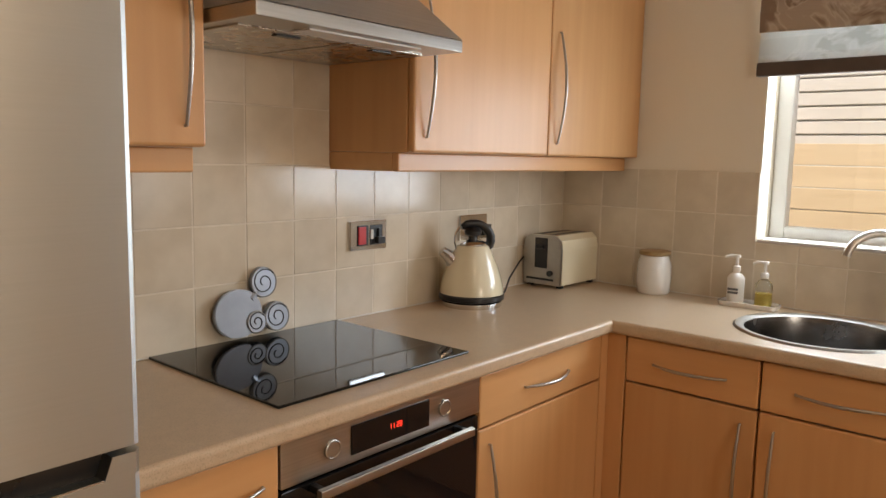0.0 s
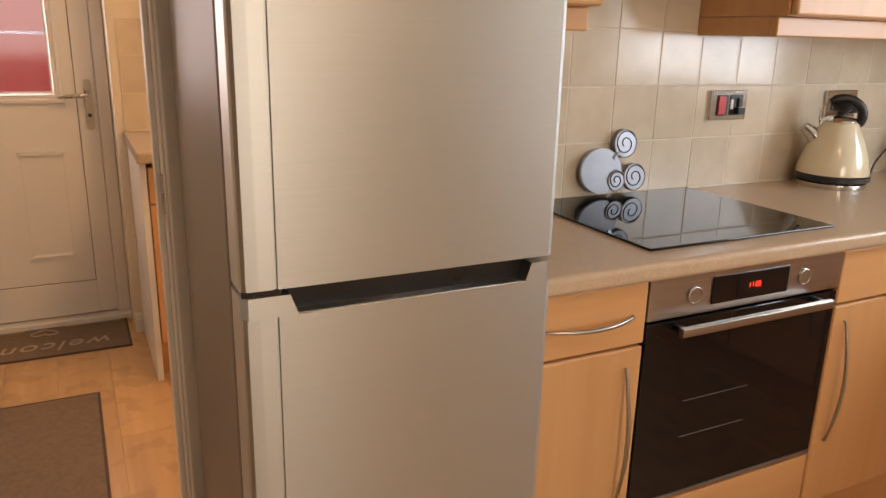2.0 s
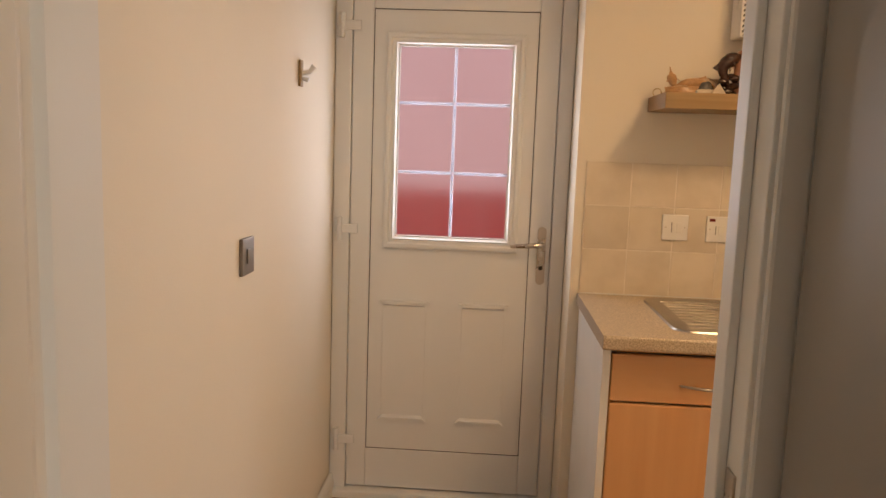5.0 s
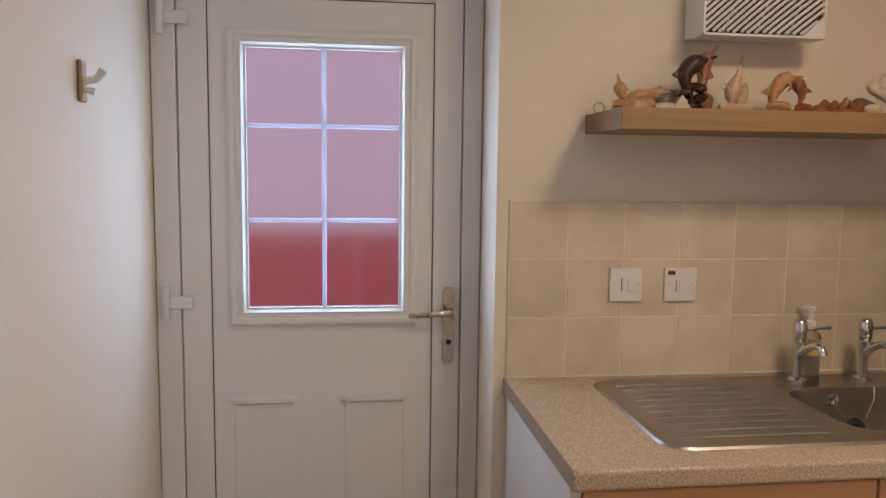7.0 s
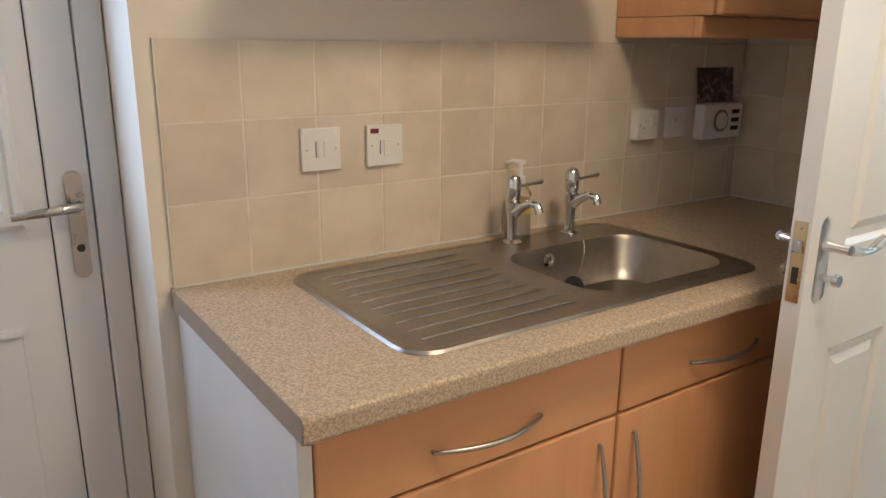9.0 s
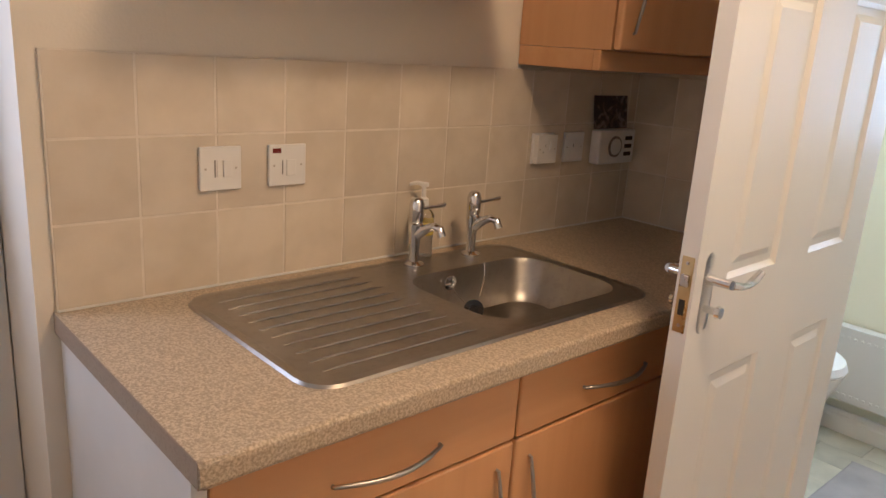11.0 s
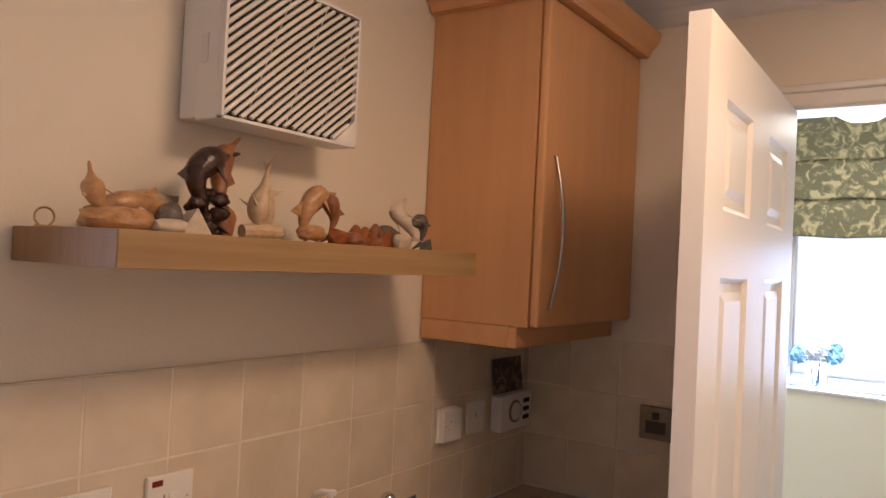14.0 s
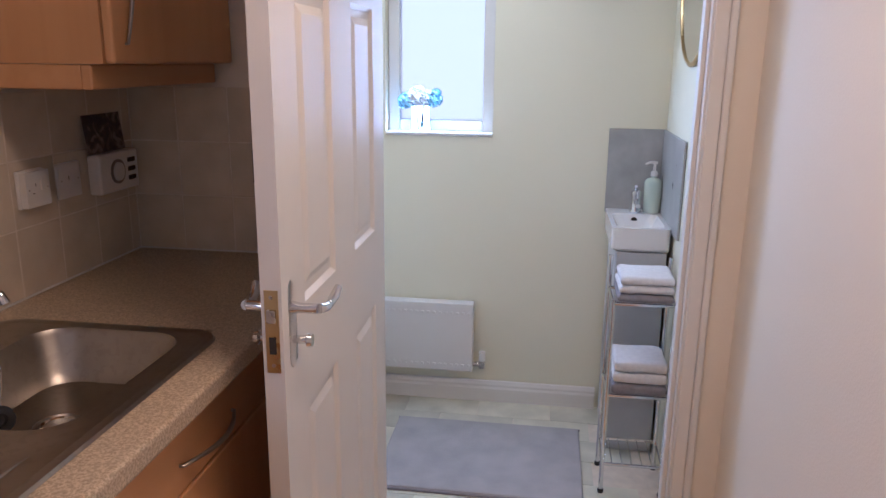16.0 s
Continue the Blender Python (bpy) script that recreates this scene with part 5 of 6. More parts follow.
# ---- kitchen sink, round, with its tap ----
ks = thing("kitchen_sink", (SINK_C[0], SINK_C[1], TOP), "round stainless steel inset sink below the window", "sink")
# steel darkened in colour for the shade and dim reflections inside the bowl
SHADED_STEEL = surface("shaded_steel", (0.30, 0.29, 0.28), (0.24, 0.23, 0.225), 0.26, 1.0, scale=(9, 9, 9), bump=0.02, bump_scale=120)
part("rim", lathe((*SINK_C, TOP), [(SINK_R, 0.0006), (SINK_R - 0.006, 0.006), (SINK_R - 0.022, 0.005), (SINK_R - 0.0315, -0.002)], 56, capped=False), SINK_STEEL, ks, smooth=True)
bowl_bm = lathe((*SINK_C, TOP), [(SINK_R - 0.031, -0.001), (SINK_R - 0.034, -0.02), (SINK_R - 0.042, -0.16), (SINK_R - 0.08, -0.18), (0.045, -0.185), (0.002, -0.188)], 56, capped=False)
part("bowl", bowl_bm, SHADED_STEEL, ks, "steel bowl with its shade put into the colour", True)
part("waste", lathe((*SINK_C, TOP - 0.187), [(0.04, 0), (0.04, 0.004), (0.03, 0.005), (0.025, 0.002)], 24), CHROME, ks, "chrome waste", True)
kt2 = thing("mixer_tap", (-0.40, 2.70, TOP), "brushed steel swan-neck mixer tap", "tap")
part("body", lathe((-0.40, 2.70, TOP), [(0.026, 0), (0.026, 0.006), (0.02, 0.012), (0.018, 0.12), (0.014, 0.13)], 20), STEEL, kt2, smooth=True)
part("spout", tube([(-0.40 - 0.075 + 0.075 * math.cos(a), 2.70 - 0.06 + 0.06 * math.cos(a), TOP + 0.20 + 0.085 * math.sin(a)) for a in [radians(d) for d in range(0, 171, 10)]], 0.012, 14), STEEL, kt2, smooth=True)
part("riser", tube([(-0.40, 2.70, TOP + 0.125), (-0.40, 2.70, TOP + 0.205)], 0.012, 14), STEEL, kt2, smooth=True)
part("lever", tube([(-0.382, 2.70, TOP + 0.08), (-0.33, 2.685, TOP + 0.10)], [0.007, 0.006]), STEEL, kt2, smooth=True)

# ---- scroll ornament standing on the hob against the tiles ----
PEWTER = surface("satin_pewter", (0.34, 0.36, 0.40), (0.28, 0.30, 0.34), 0.34, 0.85, scale=(14, 14, 14), bump=0.05, bump_scale=200)
orn = thing("scroll_trivet", (-1.61, 1.20, TOP + 0.006), "pewter trivet of round scrolls leaning on the tiles", "trivet")
TILTED = Matrix.Translation((-1.625, 0, TOP + 0.008)) @ pose(0, 0, 0, 0, -6, 0)


def disc(y, z, ry, rz, h=0.012, n=36):
    bm = bmesh.new()
    join(bm, prism([(ry * math.cos(2 * math.pi * k / n), rz * math.sin(2 * math.pi * k / n)) for k in range(n)], h, Matrix.Translation((0, y, z)) @ Matrix(((0, 0, 1, 0), (1, 0, 0, 0), (0, 1, 0, 0), (0, 0, 0, 1)))))
    bmesh.ops.bevel(bm, geom=[ed for ed in bm.edges if abs(ed.verts[0].co.x - ed.verts[1].co.x) < 1e-6], offset=0.002, segments=2, affect="EDGES")
    return bm


def spiral(y, z, r0, turns, start):
    pts = []
    for k in range(int(26 * turns)):
        a = start + k * 2 * math.pi / 26
        r = r0 * (1 - 0.8 * k / (26 * turns))
        pts.append((0.0145, y + r * math.cos(a), z + r * math.sin(a)))
    return tube(pts, 0.0018, 6)


part("plate", moved(disc(1.212, 0.068, 0.070, 0.062), TILTED), PEWTER, orn)
for y, z, r in ((1.292, 0.140, 0.040), (1.326, 0.046, 0.039), (1.262, 0.040, 0.030)):
    p = part("scroll_disc", moved(disc(y, z, r, r, 0.014), TILTED), PEWTER, orn)
    part("scroll_line", moved(spiral(y, z, r - 0.004, 1.6, 0.6), TILTED), BLACK, p, "dark scroll line")
    part("rim", moved(tube([(0.014, y + (r - 0.002) * math.cos(a), z + (r - 0.002) * math.sin(a)) for a in [2 * math.pi * k / 36 for k in range(37)]], 0.0018, 6), TILTED), FRIDGE_SIDE, p, "pale raised rim")
part("link", moved(tube([(0.006, 1.252, 0.100), (0.006, 1.272, 0.118)], 0.010, 8), TILTED), PEWTER, orn)

# ---- mats ----
JUTE = surface("brown_mat_pile", (0.235, 0.165, 0.11), (0.18, 0.125, 0.083), 0.95, scale=(60, 60, 60), bump=0.6, bump_scale=420)
CREAMY = surface("cream_yarn", (0.50, 0.42, 0.33), None, 0.95, scale=(60, 60, 60), bump=0.5, bump_scale=500)


def mat_(x0, x1, y0, y1, label):
    root = thing("door_mat", ((x0 + x1) / 2, (y0 + y1) / 2, 0), label, "mat")
    part("woven_top", box(x0, x1, y0, y1, 0.0005, 0.007, 0.003), JUTE, root)
    part("edging", join(box(x0 - 0.004, x0 + 0.006, y0 - 0.004, y1 + 0.004, 0.0004, 0.008, 0.002), box(x1 - 0.006, x1 + 0.004, y0 - 0.004, y1 + 0.004, 0.0004, 0.008, 0.002), box(x0, x1, y0 - 0.004, y0 + 0.006, 0.0004, 0.008, 0.002), box(x0, x1, y1 - 0.006, y1 + 0.004, 0.0004, 0.008, 0.002)), FLORAL_DARK, root, "stitched dark edge")
    return root


wm = mat_(-3.715 + 0.10, -3.275, -0.625, 0.06, "brown door mat with welcome and a heart at the back door")
mat_(-2.845, -2.05, -0.652, -0.088, "plain brown rug mat on the utility floor")


def lettering(text, size, m, parent, material):
    cu = bpy.data.curves.new("lettering", "FONT")
    cu.body, cu.size, cu.extrude, cu.align_x, cu.shear = text, size, 0.0008, "CENTER", 0.25
    cu.space_character = 1.12
    tmp = bpy.data.objects.new("tmp", cu)
    scene.collection.objects.link(tmp)
    me = bpy.data.meshes.new_from_object(tmp.evaluated_get(bpy.context.evaluated_depsgraph_get()))
    bpy.data.objects.remove(tmp)
    bm = bmesh.new()
    bm.from_mesh(me)
    return part("lettering", moved(bm, m), material, parent, "cream lettering")


lettering("welcome", 0.135, Matrix.Translation((-3.42, -0.28, 0.0078)) @ pose(0, 0, 0, 0, 0, -90), wm, CREAMY)
part("heart", tube([(-3.55 - 0.0026 * (13 * math.cos(a) - 5 * math.cos(2 * a) - 2 * math.cos(3 * a) - math.cos(4 * a)) * -1, -0.28 + 0.0034 * 16 * math.sin(a) ** 3, 0.008) for a in [2 * math.pi * k / 36 for k in range(37)]], 0.004, 6, 0.6), CREAMY, wm, "cream heart outline")
part("stitch_line", tube([(-3.60, -0.60, 0.008), (-3.60, -0.36, 0.008)], 0.0025, 6), CREAMY, wm)
part("stitch_line", tube([(-3.60, -0.20, 0.008), (-3.60, 0.04, 0.008)], 0.0025, 6), CREAMY, wm)

# ---- thermostat timer and postcard ----
tm = thing("heating_timer", (UX, 1.70, 1.14), "white heating timer box with a round dial", "timer")
part("case", box(ux, ux + 0.036, 1.618, 1.798, 1.095, 1.198, 0.006), WHITE_PLASTIC, tm)
part("dial_ring", moved(lathe((0, 0, 0), [(0.032, 0), (0.032, 0.004), (0.027, 0.005), (0.026, 0.002)], 28), Matrix.Translation((ux + 0.036, 1.695, 1.148)) @ pose(0, 0, 0, 0, 90, 0)), FRIDGE_SIDE, tm, "grey dial ring", True)
part("dial", moved(lathe((0, 0, 0), [(0.025, 0), (0.024, 0.007), (0.004, 0.008)], 28), Matrix.Translation((ux + 0.036, 1.695, 1.148)) @ pose(0, 0, 0, 0, 90, 0)), WHITE_PLASTIC, tm, smooth=True)
for z in (1.124, 1.148, 1.172):
    part("window_slot", box(ux + 0.036, ux + 0.0375, 1.745, 1.78, z - 0.006, z + 0.006), SHADOW_GAP, tm)
PHOTO = cloth("dark_photo", (0.03, 0.02, 0.018), (0.10, 0.055, 0.03), (0.26, 0.20, 0.17), 28, 0.35)
pc = thing("postcard", (UX + 0.02, 1.70, 1.188), "dark glossy picture card propped on the timer", "card")
part("card", moved(box(0, 0.0012, -0.083, 0.083, 0, 0.098), Matrix.Translation((ux + 0.016, 1.69, 1.201)) @ pose(0, 0, 0, 0, -7, 0)), PHOTO, pc)
wash = pump_bottle((-3.386, 0.935, TOP), PLASTIC_CLEAR, None, "clear washing-up bottle with a yellow label behind the tap", 0.028, 0.12, name="washing_up_bottle")
part("label_band", lathe((-3.386, 0.935, TOP + 0.062), [(0.0284, 0), (0.0287, 0.001), (0.0287, 0.031), (0.0284, 0.032)], 24), SOAP, wash, "yellow paper label", True)


# ---- figurines on the shelf ----
def tint(name, a, b, rough=0.3):
    return surface(name, a, b, rough, scale=(60, 60, 90), bump=0.35, bump_scale=160)


EBONY = tint("dark_carved_wood", (0.06, 0.028, 0.018), (0.03, 0.014, 0.01), 0.2)
TEAK = tint("brown_carved_wood", (0.30, 0.13, 0.055), (0.20, 0.08, 0.035))
HONEY = tint("honey_resin", (0.54, 0.32, 0.145), (0.33, 0.17, 0.065))
PALE = tint("pale_driftwood", (0.56, 0.43, 0.29), (0.44, 0.32, 0.20))
STONE = tint("cream_stone", (0.62, 0.54, 0.43), (0.50, 0.42, 0.32), 0.6)
AMBER = tint("amber_glass", (0.32, 0.11, 0.03), (0.22, 0.07, 0.02), 0.12)
SLATE = tint("grey_green_stone", (0.15, 0.135, 0.11), (0.08, 0.07, 0.058), 0.2)
SZ = 1.584


def fin(a, b, tip, thick):
    """A thin three-sided fin from the root a-b out to its tip."""
    a, b, tip = Vector(a), Vector(b), Vector(tip)
    n = (b - a).cross(tip - a).normalized() * thick
    return loft([[a + n, b + n, tip + n * 0.2], [a - n, b - n, tip - n * 0.2]])


def leaper(pts, r, up):
    """A leaping sea creature: a body that tapers to beak and tail along pts, with back fin, side fins and flukes."""
    pts = [Vector(p) for p in pts]
    prof = [0.52, 0.78, 0.93, 1.0, 0.99, 0.93, 0.84, 0.73, 0.60, 0.47, 0.35, 0.24, 0.17, 0.13]
    path, last = [], len(prof) - 1
    for i in range(last + 1):
        s = i / last * (len(pts) - 1)
        k = min(int(s), len(pts) - 2)
        p0, p1, p2, p3 = pts[max(k - 1, 0)], pts[k], pts[k + 1], pts[min(k + 2, len(pts) - 1)]
        u = s - k
        path.append(0.5 * (2 * p1 + (p2 - p0) * u + (2 * p0 - 5 * p1 + 4 * p2 - p3) * u * u + (3 * p1 - p0 - 3 * p2 + p3) * u ** 3))
    ahead = (path[0] - path[1]).normalized()
    beak = [path[0] + ahead * r * 1.55, path[0] + ahead * r * 1.2, path[0] + ahead * r * 0.6, path[0] + ahead * r * 0.35]
    bm = tube(beak + path, [r * 0.09, r * 0.17, r * 0.21, r * 0.34] + [r * q for q in prof], 14)
    up = Vector(up).normalized()
    along = (path[7] - path[6]).normalized()
    side = along.cross(up).normalized()
    join(bm, fin(path[5] + up * r * 0.75, path[8] + up * r * 0.45, path[8] + up * r * 1.75, r * 0.16))
    tail = (path[last] - path[last - 1]).normalized()
    for s in (-1, 1):
        join(bm, fin(path[3] + side * s * r * 0.7 - up * r * 0.4, path[4] + side * s * r * 0.75 - up * r * 0.4, path[6] + side * s * r * 1.5 - up * r * 1.5, r * 0.13))
        join(bm, fin(path[last] - tail * r * 0.5, path[last] + tail * r * 0.25, path[last] + tail * r * 0.9 + side * s * r * 1.3, r * 0.13))
    return bm


def pebble(c, rx, ry, rz, seed):
    bm = bmesh.new()
    bmesh.ops.create_icosphere(bm, subdivisions=3, radius=1)
    for v in bm.verts:
        n = v.co.normalized()
        k = 1 + 0.22 * noise.noise(n * 1.7 + Vector((seed, seed * 2, 0)))
        v.co = Vector((c[0] + n.x * rx * k, c[1] + n.y * ry * k, max(c[2] + n.z * rz * k, SZ)))
    return bm


def ornament(name, label, bm, material):
    for v in bm.verts:
        v.co.y = 0.336 + (v.co.y - 0.340) * 1.05
    lo = min(v.co.z for v in bm.verts)
    c = sum((v.co for v in bm.verts), Vector()) / len(bm.verts)
    off = Vector((c.x, c.y, SZ))
    for v in bm.verts:
        v.co = v.co + Vector((0, 0, SZ - lo)) - off
    me = bpy.data.meshes.new(name)
    bmesh.ops.recalc_face_normals(bm, faces=bm.faces[:])
    for f in bm.faces:
        f.smooth = True
    for ed in bm.edges:
        ed.smooth = len(ed.link_faces) != 2 or ed.calc_face_angle(0) < 0.6
    bm.to_mesh(me)
    bm.free()
    me.materials.append(material)
    ob = new(name, me)
    ob.location = off
    return tagged(ob, label, "figurine", "shelf ornaments")


fx = -3.31
ring_pts = [(-3.385, 0.337 + 0.013 * math.cos(a), SZ + 0.014 + 0.013 * math.sin(a)) for a in [radians(d) for d in range(-60, 250, 20)]]
ornament("wire_hook", "small brass wire hook standing on the shelf", join(tube(ring_pts, 0.0016, 6), tube([(-3.385, 0.325, SZ + 0.0015), (-3.385, 0.365, SZ + 0.0015)], 0.0015, 6)), BRASS)
b = leaper([(fx - 0.01, 0.362, SZ + 0.068), (fx - 0.01, 0.366, SZ + 0.052), (fx - 0.005, 0.374, SZ + 0.032), (fx, 0.392, SZ + 0.018)], 0.015, (0, -1, 0.4))
ornament("dolphin_figurine", "honey-coloured carved dolphin rising from a rounded block", join(b, pebble((fx, 0.398, SZ + 0.014), 0.026, 0.058, 0.019, 3)), HONEY)
ornament("dolphin_figurine", "light wooden dolphin lying behind the rounded block", leaper([(fx - 0.035, 0.395, SZ + 0.042), (fx - 0.035, 0.44, SZ + 0.05), (fx - 0.04, 0.49, SZ + 0.044), (fx - 0.045, 0.53, SZ + 0.018)], 0.018, (0, -0.3, 1)), HONEY)
ornament("dolphin_figurine", "pale wooden dolphin with a broad tail", join(leaper([(fx - 0.05, 0.43, SZ + 0.045), (fx - 0.05, 0.48, SZ + 0.05), (fx - 0.05, 0.52, SZ + 0.03), (fx - 0.05, 0.545, SZ + 0.012)], 0.016, (0, 0.2, 1)), pebble((fx - 0.04, 0.46, SZ + 0.01), 0.02, 0.04, 0.016, 7)), PALE)
ornament("pebble", "dark mottled pebble beside the lying dolphin", pebble((fx + 0.015, 0.462, SZ + 0.026), 0.016, 0.02, 0.022, 5), SLATE)
ornament("pebble", "cream flat pebble on the shelf", pebble((fx + 0.03, 0.455, SZ + 0.01), 0.016, 0.026, 0.012, 9), STONE)
ornament("stone_wedge", "small cream triangular stone wedge", loft([[(fx + 0.03, 0.47, SZ), (fx + 0.03, 0.525, SZ), (fx + 0.03, 0.498, SZ + 0.04)], [(fx - 0.0, 0.475, SZ), (fx - 0.0, 0.525, SZ), (fx - 0.0, 0.50, SZ + 0.036)]]), STONE)
b = leaper([(fx, 0.556, SZ + 0.125), (fx, 0.532, SZ + 0.115), (fx, 0.512, SZ + 0.09), (fx, 0.525, SZ + 0.05), (fx, 0.545, SZ + 0.02)], 0.022, (0, -1, 0.5))
for k in range(9):
    join(b, pebble((fx + 0.012 * math.sin(k * 2.1), 0.532 + 0.02 * math.cos(k * 1.7), SZ + 0.008 + 0.007 * k), 0.014, 0.016, 0.011, k))
ornament("dolphin_figurine", "dark carved dolphin leaping from a black base", b, EBONY)
ornament("dolphin_figurine", "brown carved dolphin leaping beside the dark one", join(leaper([(fx - 0.012, 0.578, SZ + 0.142), (fx - 0.012, 0.566, SZ + 0.125), (fx - 0.01, 0.562, SZ + 0.09), (fx, 0.556, SZ + 0.055), (fx, 0.56, SZ + 0.035)], 0.018, (0, 0.8, 0.4)), pebble((fx + 0.005, 0.565, SZ + 0.02), 0.013, 0.016, 0.028, 21)), TEAK)
b = leaper([(fx + 0.005, 0.628, SZ + 0.03), (fx, 0.632, SZ + 0.06), (fx, 0.642, SZ + 0.09), (fx - 0.003, 0.648, SZ + 0.122)], 0.0185, (0.3, 0.9, 0))
for k in range(3):
    join(b, tube([(fx, 0.60 + k * 0.024, SZ + 0.012), (fx + 0.004, 0.634 + k * 0.02, SZ + 0.015)], [0.012, 0.013], 10))
join(b, pebble((fx - 0.02, 0.664, SZ + 0.045), 0.012, 0.014, 0.05, 4))
ornament("dolphin_figurine", "pale driftwood dolphin diving onto a log base", b, PALE)
b = leaper([(fx, 0.775, SZ + 0.084), (fx, 0.755, SZ + 0.078), (fx, 0.735, SZ + 0.052), (fx, 0.73, SZ + 0.022), (fx, 0.742, SZ + 0.006)], 0.019, (0, -1, 0.3))
ornament("dolphin_figurine", "honey wooden dolphin arched towards its darker partner", join(b, pebble((fx + 0.005, 0.745, SZ + 0.012), 0.02, 0.03, 0.016, 13)), HONEY)
ornament("dolphin_figurine", "brown wooden dolphin arched opposite its pair", leaper([(fx, 0.782, SZ + 0.086), (fx, 0.795, SZ + 0.07), (fx, 0.803, SZ + 0.045), (fx, 0.79, SZ + 0.012)], 0.016, (0, 1, 0.3)), TEAK)
ornament("polished_stone", "brown polished egg-shaped stone", pebble((fx + 0.015, 0.80, SZ + 0.014), 0.018, 0.022, 0.016, 31), AMBER)
ornament("polished_stone", "dark red polished round stone", pebble((fx + 0.02, 0.835, SZ + 0.012), 0.016, 0.02, 0.014, 33), TEAK)
for k, (y, h, mt, lab) in enumerate(((0.862, 0.032, AMBER, "small amber glass animal"), (0.888, 0.03, AMBER, "small brown glass animal with round back"), (0.917, 0.038, TEAK, "small russet glass animal"), (0.952, 0.03, AMBER, "small reddish glass animal"))):
    b = tube([(fx, y - 0.012, SZ), (fx, y - 0.01, SZ + h * 0.6), (fx, y, SZ + h), (fx, y + 0.012, SZ + h * 0.7), (fx + 0.004, y + 0.014, SZ + 0.002)], [0.006, 0.011, 0.010, 0.009, 0.005], 10)
    ornament("glass_figurine", lab, join(b, pebble((fx, y, SZ + 0.01), 0.012, 0.016, 0.012, 40 + k)), mt)
ornament("polished_stone", "black rounded stone with sheen", pebble((fx - 0.01, 0.965, SZ + 0.026), 0.02, 0.032, 0.024, 51), SLATE)
ornament("polished_stone", "mottled cream and grey shell", pebble((fx + 0.022, 0.972, SZ + 0.014), 0.018, 0.022, 0.018, 53), STONE)
ornament("dolphin_figurine", "pale grey polished stone dolphin", leaper([(fx - 0.01, 1.00, SZ + 0.075), (fx - 0.01, 0.99, SZ + 0.06), (fx, 1.005, SZ + 0.042), (fx, 1.03, SZ + 0.02), (fx, 1.035, SZ + 0.008)], 0.016, (0, -1, 0.5)), STONE)
ornament("dolphin_figurine", "grey ammonite-patterned stone dolphin", leaper([(fx, 1.04, SZ + 0.05), (fx, 1.058, SZ + 0.055), (fx, 1.068, SZ + 0.035), (fx, 1.058, SZ + 0.006)], 0.016, (0, 1, 0.4)), SLATE)
ornament("stone_fin", "small dark green stone fin", loft([[(fx + 0.01, 1.062, SZ), (fx + 0.01, 1.09, SZ), (fx + 0.01, 1.082, SZ + 0.028)], [(fx - 0.01, 1.066, SZ), (fx - 0.01, 1.086, SZ), (fx - 0.01, 1.08, SZ + 0.02)]]), SLATE)

# ---- ceiling lamps ----
SHADE = glow("opal_glass", (1.0, 0.93, 0.78), 2.2)


def ceiling_light(x, y, r, drop, label):
    root = thing("ceiling_light", (x, y, CEIL - drop), label, "lamp", "ceiling lamps")
    part("base_plate", lathe((x, y, CEIL - 0.018), [(r * 0.6, 0), (r * 0.62, 0.004), (r * 0.62, 0.017)], 28), CHROME, root, smooth=True)
    part("shade", lathe((x, y, CEIL - drop), [(r * 0.35, 0), (r * 0.7, drop * 0.1), (r * 0.95, drop * 0.35), (r, drop * 0.6), (r * 0.8, drop - 0.02)], 32), SHADE, root, "lit opal glass shade", True)


ceiling_light(0.15, 0.75, 0.16, 0.055, "lit opal glass ceiling light in the kitchen")
ceiling_light(-2.28, 0.72, 0.18, 0.06, "lit opal glass ceiling light in the utility room")
ceiling_light(-2.62, 2.42, 0.13, 0.275, "lit opal glass dome light in the cloakroom")

# ---- cloakroom ----
VINYL_A = surface("marbled_vinyl", (0.70, 0.67, 0.54), (0.47, 0.46, 0.37), 0.35, scale=(7, 7, 7), detail=8, random_tint=0.2, bump=0.03, bump_scale=60)
RUG = surface("grey_rug_pile", (0.45, 0.43, 0.43), (0.36, 0.345, 0.35), 0.95, scale=(9, 9, 9), bump=0.6, bump_scale=260)
TOWEL = surface("white_towel", (0.78, 0.76, 0.77), (0.70, 0.68, 0.70), 0.95, scale=(60, 60, 60), bump=0.8, bump_scale=240)
TOWEL_G = surface("grey_towel", (0.30, 0.28, 0.30), (0.24, 0.22, 0.24), 0.95, scale=(60, 60, 60), bump=0.8, bump_scale=240)
SLAB = surface("grey_stone_panel", (0.44, 0.44, 0.43), (0.31, 0.31, 0.305), 0.3, scale=(10, 10, 10), detail=8, bump=0.03, bump_scale=60)
WICKER = surface("grey_wicker", (0.34, 0.30, 0.24), (0.24, 0.20, 0.15), 0.9, scale=(40, 40, 40), bump=0.4, bump_scale=200)
rug = thing("bath_rug", (-2.48, 2.4, 0), "grey rectangular bath rug on the cloakroom floor", "rug")
part("deep_top", box(-2.83, -2.10, 2.125, 2.645, 0.001, 0.016, 0.007), RUG, rug)
for y_ in (2.119, 2.642):
    part("hem", box(-2.834, -2.096, y_, y_ + 0.009, 0.0008, 0.010, 0.003), TOWEL_G, rug, "stitched grey hem")

